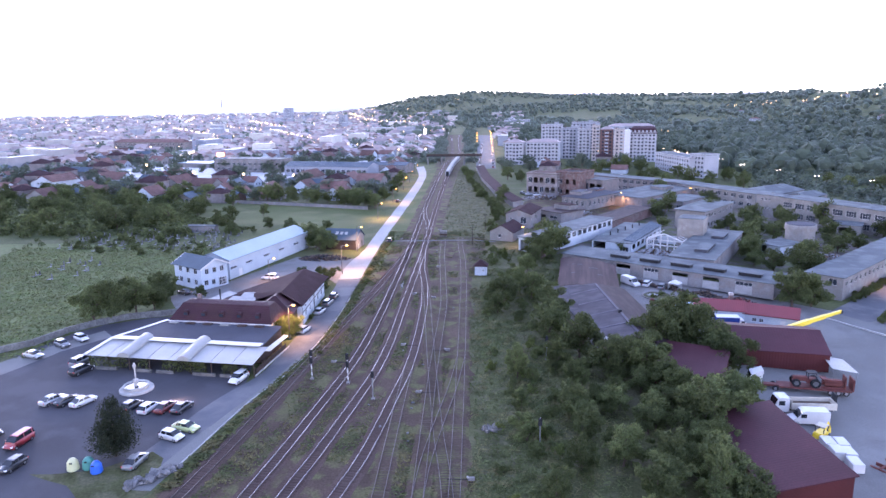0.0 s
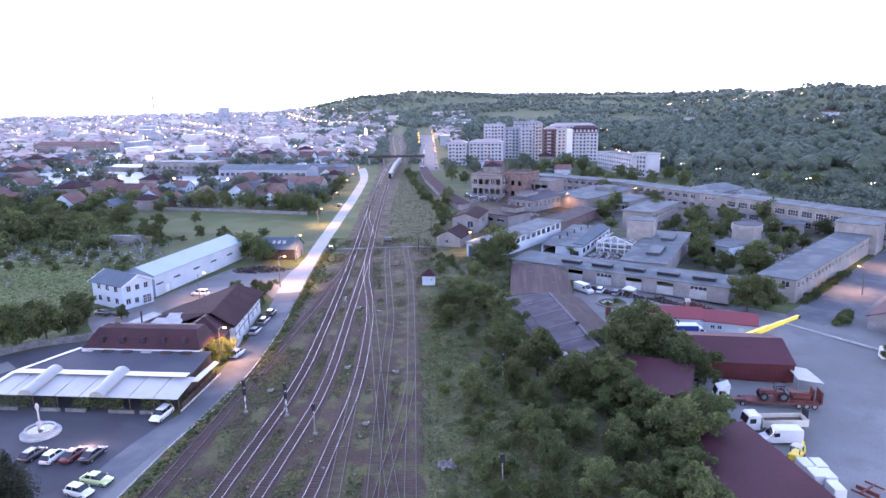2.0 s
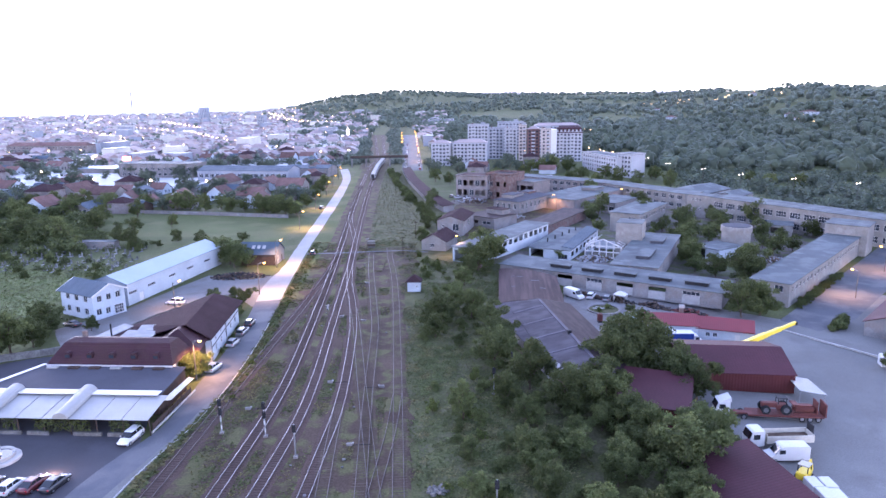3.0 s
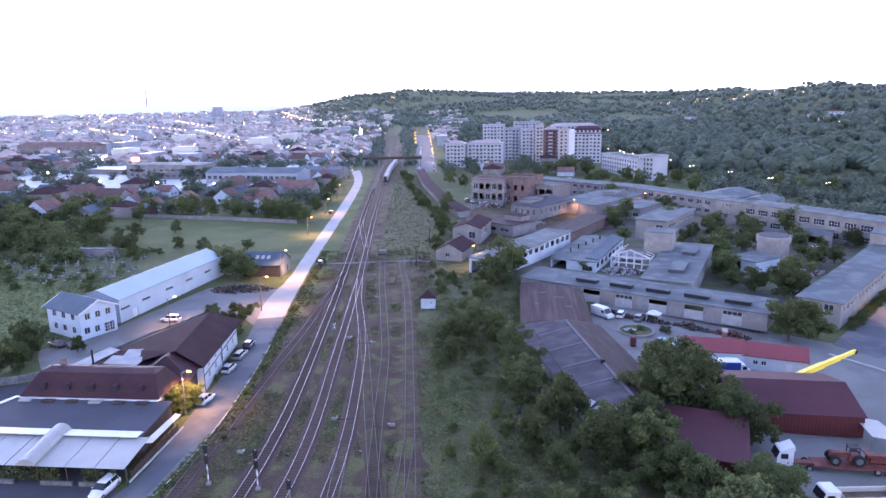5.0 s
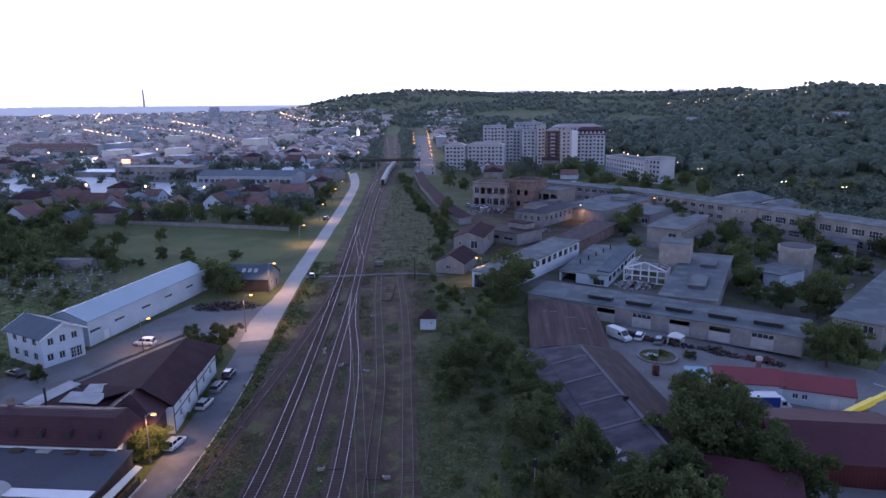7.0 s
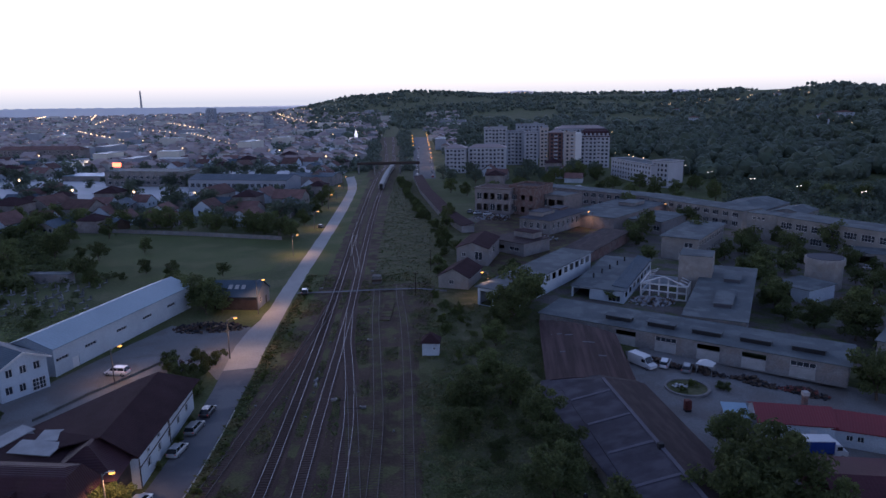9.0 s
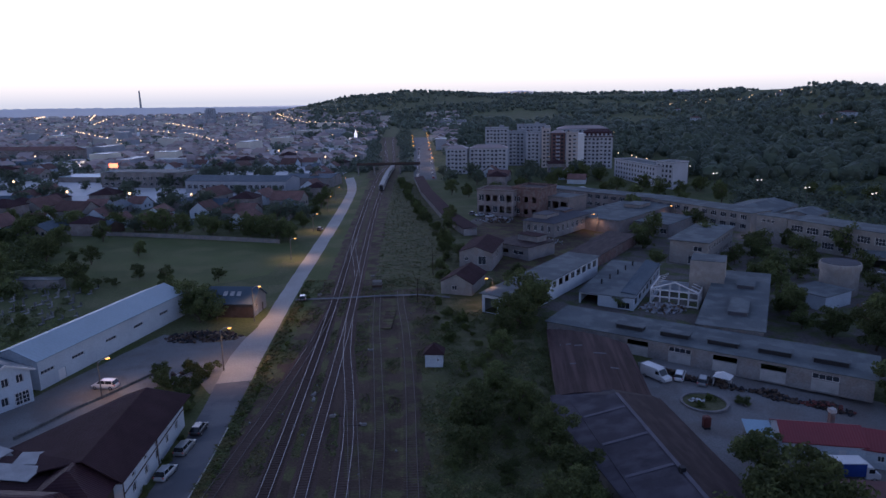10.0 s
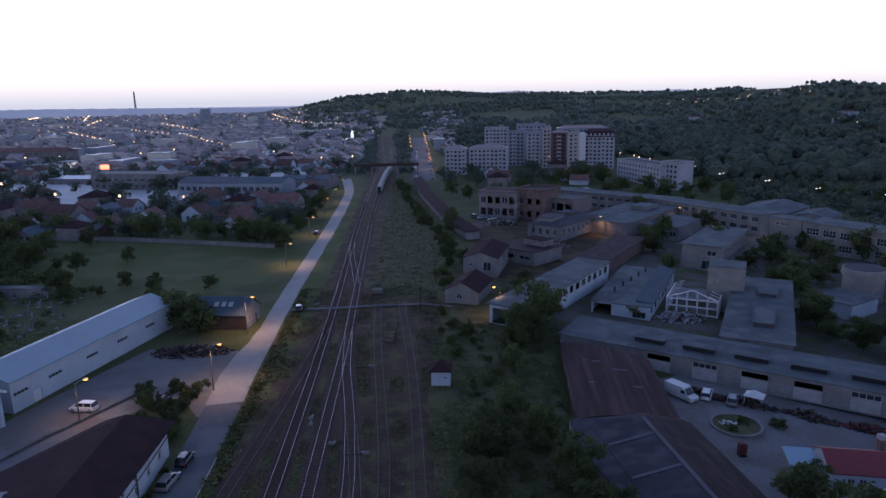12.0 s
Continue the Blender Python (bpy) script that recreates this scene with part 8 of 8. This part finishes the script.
tube(bm, [(1.0, 0, 0.9), (2.2, 0, 2.1), (3.0, 0, 1.0), (2.8, 0, 0.3)], [0.16, 0.14, 0.12, 0.25], 6)
part("boom", bm, M["yellow"], loader)
truck_wheels(loader, [(u, s * 0.75) for u in (-0.8, 0.8) for s in (-1, 1)], 0.45)
CONTAINERS = [(52.2, 94.1, -4, 1.55, 2.5, 1.4), (52.2, 91.6, -4, 1.55, 2.5, 1.4), (53.9, 93.9, -4, 1.55, 2.5, 1.4), (53.5, 91.2, -4, 1.55, 2.5, 1.4), (52.9, 88.4, -4, 1.55, 2.5, 1.4)]
for x, y, rz, w, d, h in CONTAINERS:
    c = thing("site_container", pose(x, y, 0, 0, 0, rz), "white site container in the lorry yard", "container", "containers")
    part("shell", rounded(-w / 2, w / 2, -d / 2, d / 2, 0.1, h, 0.06), M["white_paint"], c)
    part("skid", boxes((-w / 2, w / 2, -d / 2 + 0.1, -d / 2 + 0.25, 0, 0.1), (-w / 2, w / 2, d / 2 - 0.25, d / 2 - 0.1, 0, 0.1)), M["black"], c)
    part("hatch", boxes((w / 2, w / 2 + 0.03, -0.45, 0.45, 0.4, h - 0.2)), M["black"], c)
plough = thing("orange_implement", pose(57.2, 88.6, 0, 0, 0, 30), "orange steel implement on the concrete", "machine")
part("frame", boxes((-1.8, 1.8, -0.1, 0.1, 0.5, 0.7), (-1.8, -1.6, -1.2, 1.2, 0.4, 0.6), (1.6, 1.8, -1.2, 1.2, 0.4, 0.6), (-0.1, 0.1, -1.4, 1.4, 0, 0.5)), M["rust_red"], plough)

crane = thing("mobile_crane", pose(66.6, 139.9, 0.02, 0, 0, 22), "yellow mobile crane with its boom laid low", "crane")
part("carrier", rounded(-3.5, 3.5, -1.2, 1.2, 0.7, 1.3, 0.08), M["yellow"], crane)
part("turret", rounded(-1.6, 1.4, -1.1, 1.1, 1.3, 2.4, 0.12), M["yellow"], crane)
part("crane_cab", rounded(1.4, 3.2, -1.1, 0.0, 1.3, 2.6, 0.1), M["car_glass"], crane)
for i, (a, b, s) in enumerate(((0, 7, 0.42), (6.4, 11, 0.34), (10.4, 15.5, 0.26))):
    bm = boxes((a, b, -s, s, -s * 1.1, s * 1.1))
    sec = part("boom_section", bm, M["yellow"], crane)
    sec.matrix_basis = pose(-1.4, 0, 2.5, 0, -7.5, 0)
part("boom_tip", boxes((-0.3, 0.3, -0.3, 0.3, -0.5, 0.2)), M["black"], crane).matrix_basis = pose(13.95, 0, 4.55)
truck_wheels(crane, [(u, s * 1.1) for u in (-2.6, -1.2, 1.6, 2.8) for s in (-1, 1)], 0.5)

# works yard: round flower bed, tent, red tank, pale lean-to
ring = thing("round_bed", pose(48, 171, 0.03), "round overgrown bed with a stone rim in the yard", "flower bed")
bm = bmesh.new()
rings = []
for r, z in ((3.9, 0), (3.9, 0.4), (3.5, 0.4), (3.5, 0.1)):
    rings.append([(r * math.cos(a), r * math.sin(a), z) for a in (2 * math.pi * k / 26 for k in range(26))])
loft(bm, rings)
part("rim", bm, M["grey_wall"], ring)
bm = bmesh.new()
tube(bm, [(0, 0, 0.05), (0, 0, 0.2)], 3.45, 26)
part("soil", bm, M["verge"], ring)
heap("litter_heap", "white litter in the round bed", 46.9, 171.3, 1.2, 1.0, 0.5, 26, 0.25, 14, [M["pale_scrap"], M["white_paint"]]).matrix_basis = pose(46.9, 171.3, 0.25)
plant(LIGHT[0], ("light", 0), 49.2, 171.6, 0.5, 40, label="weeds in the round bed")
plant(LIGHT[1], ("light", 1), 46.5, 169.6, 0.4, 90, label="weeds in the round bed")
plant(SHRUB[1], ("shrub", 1), 54, 169.5, 0.55, 20, label="weedy shrub on the dusty yard")
tent = thing("market_tent", pose(54.0, 177.0, 0, 0, 0, -39), "small white tent by the workshop wall", "tent")
bm = bmesh.new()
loft(bm, [[(-1.5, -1.3, 2.1), (1.5, -1.3, 2.1), (1.5, 1.3, 2.1), (-1.5, 1.3, 2.1)], [(-0.15, -0.15, 2.9), (0.15, -0.15, 2.9), (0.15, 0.15, 2.9), (-0.15, 0.15, 2.9)]])
part("canopy", bm, M["white_paint"], tent)
part("side", boxes((-1.45, 1.45, 1.22, 1.26, 0, 2.1), (-1.45, -1.4, -1.25, 1.2, 0, 2.1)), M["white_paint"], tent)
for u, v in ((-1.4, -1.25), (1.4, -1.25), (1.4, 1.2)):
    part("pole", boxes((u - 0.04, u + 0.04, v - 0.04, v + 0.04, 0, 2.1)), M["steel"], tent)
redbox = thing("red_tank", pose(44.6, 162.6, 0.02), "upright red fuel tank in the yard", "tank")
part("tank", rounded(-0.55, 0.55, -0.55, 0.55, 0.3, 2.0, 0.15), M["rust_red"], redbox)
part("stand", boxes((-0.5, 0.5, -0.5, 0.5, 0, 0.3)), M["black"], redbox)
leanto = house("pale_lean_to", "pale sheet lean-to beside the red-roofed house", "shed", 49.8, 156.9, -14, 3.4, 3.6, 2.3, "mono", 0.6, 0.2, M["grey_wall"], M["metal_roof"])
chim2 = thing("brick_chimney", pose(60.6, 156.3, 0), "slim white-capped brick chimney between red roofs", "chimney")
part("shaft", boxes((-0.35, 0.35, -0.35, 0.35, 0, 4.9)), M["brick"], chim2)
part("cap", boxes((-0.45, 0.45, -0.45, 0.45, 4.9, 5.5)), M["flat_panel"], chim2)
wall3 = thing("yard_wall", pose(86, 146, 0, 0, 0, -60), "low concrete kerb wall along the lorry yard", "wall")
part("masonry", boxes((-10, 16, -0.15, 0.15, 0, 0.35)), M["kerb"], wall3)
wall4 = thing("yard_wall", pose(98, 152, 0, 0, 0, 42), "pale blue yard wall before the lilac roof", "wall")
part("masonry", boxes((-9, 18, -7.8, -7.5, 0, 1.9)), M["flat_grey"], wall4)
for x, y, s in ((95.5, 154.5, .5), (93.4, 152.2, .45), (97.6, 156.6, .4)):
    plant(SHRUB[0], ("shrub", 0), x, y, s * 2, x * 7, label="hedge shrub by the yard road")
for i in range(20):
    v = -34 + 1.9 * i
    plant(SHRUB[i % 3], ("shrub", i % 3), 119.3 + 0.724 * v, 191.9 + 0.69 * v, 0.42 + 0.1 * (i * 7 % 3), i * 50, label="dark hedge shrub along the foot of the long hall")
sheet("road_4", [(85, 160), (89, 152), (100, 157), (124, 179), (170, 222), (165, 235)], 0.028, M["old_asphalt"], "lamp-lit lane beside the long hall", category="road")
street_lamp(112.5, 174.2, 110, power=760, label="lane lamp that lights the long hall orange")
street_lamp(137, 197.5, 110, power=760, label="lane lamp that lights the long hall orange")

# long garden walls and hedge on the far side of the siding
FENCE = [(-0.5, 497), (2.5, 431), (6, 395), (10.2, 352), (16.5, 319)]
for a, b in zip(FENCE, FENCE[1:]):
    a, b = Vector((*a, 0)), Vector((*b, 0))
    d = b - a
    lw = thing("lineside_shed_row", pose(a.x + 3, a.y, 0, 0, 0, math.degrees(math.atan2(d.y, d.x))), "long low lineside store with a brown roof", "store", "lineside stores")
    part("wall", boxes((0, d.length - 0.2, 0, 5, 0, 2.6)), M["grey_wall"], lw)
    bm = bmesh.new()
    slab(bm, [(-0.1, -0.4, 2.75), (d.length - 0.1, -0.4, 2.75), (d.length - 0.1, 5.4, 3.5), (-0.1, 5.4, 3.5)], 0.14)
    part("roof", bm, M["brown_roof"], lw)
hd = random.Random(15)
for i in range(60):
    k = hd.random()
    y = 255 + 240 * k
    x = float(np.interp(y, [250, 319, 352, 395, 431, 497], [9, 11.5, 6.5, 2.5, -1.0, -4])) + hd.uniform(-2.5, 1.2)
    plant(SHRUB[i % 3], ("shrub", i % 3), x, y, hd.uniform(0.6, 1.25), hd.uniform(0, 360), label="hedge shrub along the siding")

# lit forecourt, market roof, church and houses on the hill
fuel = thing("lit_forecourt", pose(-285, 678, 0, 0, 0, -16) @ Matrix.Scale(0.72, 4), "brightly lit fuel station canopy", "fuel station")
part("canopy_roof", boxes((-16, 16, -8, 8, 5.2, 6.2)), M["flat_grey"], fuel)
part("canopy_light", boxes((-15, 15, -7, 7, 5.1, 5.19)), M["lamp_white"], fuel)
part("shop", boxes((-13, 13, 9, 16, 0, 4)), M["white_paint"], fuel)
for u in (-11, 0, 11):
    part("column", boxes((u - 0.3, u + 0.3, -0.3, 0.3, 0, 5.1)), M["white_paint"], fuel)
glare = new("canopy_lamp", bpy.data.lights.new("canopy_lamp", "POINT"))
glare.data.energy, glare.data.color, glare.data.shadow_soft_size = 900, (1.0, 0.8, 0.5), 0.5
glare.parent = fuel
glare.location = (0, -3, 4.4)
sign = thing("lit_sign", pose(-216, 574, 0), "glowing orange-red sign on a pole", "sign")
part("pole", boxes((-0.2, 0.2, -0.2, 0.2, 0, 6)), M["steel"], sign)
part("panel", boxes((-3, 3, -0.3, 0.3, 6, 9)), glow("red_sign", (1.0, 0.13, 0.03), 2.2), sign)
# nave and steeple glow by themselves in place of floodlights
church = thing("floodlit_church", pose(-66, 920, 0) @ Matrix.Diagonal((0.6, 0.6, 0.7, 1)), "small white church with a steeple, glowing as if floodlit", "church")
part("nave", boxes((-14, -2, -5, 5, 0, 8)), glow("glowing_church_wall", (1.0, 0.8, 0.6), 0.12), church)
bm = bmesh.new()
tube(bm, [(0, 0, 0), (0, 0, 12), (0, 0, 14), (0, 0, 22)], [3, 3, 3.4, 0.2], 8)
part("steeple", bm, glow("glowing_church_steeple", (1.0, 0.85, 0.7), 0.32), church)
for x, y, w, fl in ((549, 905, 22, 3), (540, 935, 16, 2), (452, 1133, 16, 3), (520, 880, 12, 2), (640, 1400, 14, 2), (660, 1420, 12, 2), (560, 1480, 14, 2), (720, 1380, 12, 2), (600, 1500, 12, 2)):
    house("hill_house", "pale house on the wooded hillside", "house", x, y, -25, w, 11, 3 * fl, "hip", 2.5, 0.5, M["white_wall"], M["tile_roof"], holes={"f": rows(w, 4, 1, 1.4, 1.4, fl, 2.9)}, z=ground_z(x, y) - 0.3)
for x, y, h, w in ((-544, 2000, 36, 22), (-258, 1345, 26, 14), (-560, 2050, 30, 26)):
    house("distant_tower_block", "distant grey tower block in the town", "apartment building", x, y, -12, w, 14, h, "flat", 0, 0.2, M["flat_grey"], M["felt"], holes={"f": rows(w, 4, 2, 1.8, 1.6, int(h / 3.2) - 1, 3.1)})
house("long_flats", "long three-storey pink apartment row", "apartment building", -352, 735, -12, 90, 13, 10, "hip", 3, 0.4, M["pink_wall"], M["tile_roof"], holes={"f": rows(90, 18, 1.2, 1.6, 1.5, 3, 3.0)}, along="x")
house("white_roof_hall", "hall with a bright white roof behind the mill", "factory", 82, 404, -50, 9, 16, 4.5, "gable", 1.2, 0.3, M["white_wall"], M["white_sheet"])
house("grey_roof_hall", "low halls with pale metal roofs behind the long factory", "factory", 142, 334, -50, 20, 30, 5.5, "gable", 2.0, 0.3, M["grey_wall"], M["felt"])
house("grey_roof_hall", "low halls with pale metal roofs behind the long factory", "factory", 152, 318, -50, 12, 16, 5.5, "gable", 1.4, 0.3, M["grey_wall"], M["felt"])

# ---- grass tufts and weeds ----
def tufts(name, label, count, seed, where, size, material, blades=3):
    g = np.random.default_rng(seed)
    pts = []
    while len(pts) < count:
        p = where(g)
        if p is not None:
            pts.append((p[0], p[1], 0.03))
    c = np.repeat(np.array(pts), blades, 0)
    n = len(c)
    a = g.uniform(0, 2 * math.pi, n)
    s = (np.repeat(g.uniform(0.4, 1.3, count), blades) * size)[:, None]
    u = np.stack([np.cos(a), np.sin(a), np.zeros(n)], 1)
    lean = np.stack([g.normal(0, 0.8, n), g.normal(0, 0.8, n), g.uniform(0.25, 0.6, n)], 1)
    c = c + u * s * g.uniform(-0.4, 0.4, (n, 1))
    quad = np.stack([c - u * s * 0.5, c + u * s * 0.5, c + u * s * 0.35 + lean * s, c - u * s * 0.45 + lean * s * 0.8], 1).reshape(-1, 3)
    me = bpy.data.meshes.new(name)
    me.from_pydata(quad.tolist(), [], [(4 * i, 4 * i + 1, 4 * i + 2, 4 * i + 3) for i in range(n)])
    me.materials.append(material)
    return tagged(new(name, me), label, "grass", kind="stuff")


def clumpy(x, y, scale=0.09, seed=0.0):
    return noise.noise((x * scale, y * scale, seed))


def in_yard(g):
    y = 70 + 190 * g.random() ** 1.3
    x = g.uniform(-38, 5)
    if x < float(np.interp(y, [70, 117, 150, 210, 260], [-38.5, -32.5, -30, -27.5, -28])):
        return None
    on_track = any(abs(x - float(np.interp(y, [q[1] for q in t], [q[0] for q in t]))) < 1.5 for _, t in TRACKS[:4] if t[0][1] < y < t[-1][1])
    if on_track and g.random() > 0.04:
        return None
    return (x, y) if clumpy(x, y) > -0.12 + 0.25 * g.random() else None


def in_meadow(g):
    x, y = g.uniform(-160, -78), g.uniform(126, 232)
    if x > -88 and y < 176 and x > -88 - (150 - y) * 0.2:
        return None
    return (x, y) if y > 128 - (x + 97) * 0.9 and clumpy(x, y, 0.05, 3) > -0.75 + 0.5 * g.random() else None


def in_verge(g):
    y = 70 + 150 * g.random() ** 1.2
    x = 3 + g.random() * min(24, 8 + 0.14 * (y - 60))
    return (x, y) if clumpy(x, y, 0.12, 5) > -0.2 + 0.3 * g.random() else None


tufts("yard_weeds", "yellow-green weeds between the tracks", 30000, 61, in_yard, 0.2, M["tuft"])
tufts("meadow_tufts", "tall pale meadow grass tufts", 26000, 62, in_meadow, 0.34, M["meadow_tuft"], 2)
tufts("verge_grass", "long dark grass under the verge trees", 24000, 67, lambda g: (lambda y: (1.5 + g.random() * min(34, 16 + 0.2 * (y - 60)), y))(66 + 110 * g.random() ** 1.2), 0.22, M["verge_tuft"], 2)
tufts("verge_weeds", "rank weeds on the verge", 22000, 63, in_verge, 0.24, M["verge_tuft"])


def undergrowth(g):
    """A spot on the overgrown verge, as distance and bearing."""
    while True:
        y = 68 + 160 * g.random() ** 1.1
        x = 4 + g.random() * min(26, 10 + 0.14 * (y - 60))
        if clumpy(x, y, 0.14, 9) > (-0.12 if x < 12 else -0.4):
            return math.hypot(x, y), math.degrees(math.atan2(x, y))


scatter("verge_scrub", "low brambles and saplings on the verge", 520, 66, undergrowth, 0.75, 110, M["leaf"], 0.11, True)
tufts("far_yard_weeds", "weeds along the distant tracks", 5000, 64, lambda g: (lambda y: (float(np.interp(y, [240, 330, 500], [-13, -14, -12])) + g.uniform(2, 22), y))(g.uniform(240, 500)), 0.32, M["tuft"])
tufts("road_weeds", "weeds between the road and the siding", 5000, 65, lambda g: (lambda y: (float(np.interp(y, [80, 107, 134, 154, 205, 260], [-40, -36.2, -31.2, -30.4, -30.8, -31])) + abs(g.normal(0, 0.9)), y))(g.uniform(80, 260)), 0.45, M["tuft"])


# ---- the falling ground east of the line: things there are scaled about the camera to fit its view ----
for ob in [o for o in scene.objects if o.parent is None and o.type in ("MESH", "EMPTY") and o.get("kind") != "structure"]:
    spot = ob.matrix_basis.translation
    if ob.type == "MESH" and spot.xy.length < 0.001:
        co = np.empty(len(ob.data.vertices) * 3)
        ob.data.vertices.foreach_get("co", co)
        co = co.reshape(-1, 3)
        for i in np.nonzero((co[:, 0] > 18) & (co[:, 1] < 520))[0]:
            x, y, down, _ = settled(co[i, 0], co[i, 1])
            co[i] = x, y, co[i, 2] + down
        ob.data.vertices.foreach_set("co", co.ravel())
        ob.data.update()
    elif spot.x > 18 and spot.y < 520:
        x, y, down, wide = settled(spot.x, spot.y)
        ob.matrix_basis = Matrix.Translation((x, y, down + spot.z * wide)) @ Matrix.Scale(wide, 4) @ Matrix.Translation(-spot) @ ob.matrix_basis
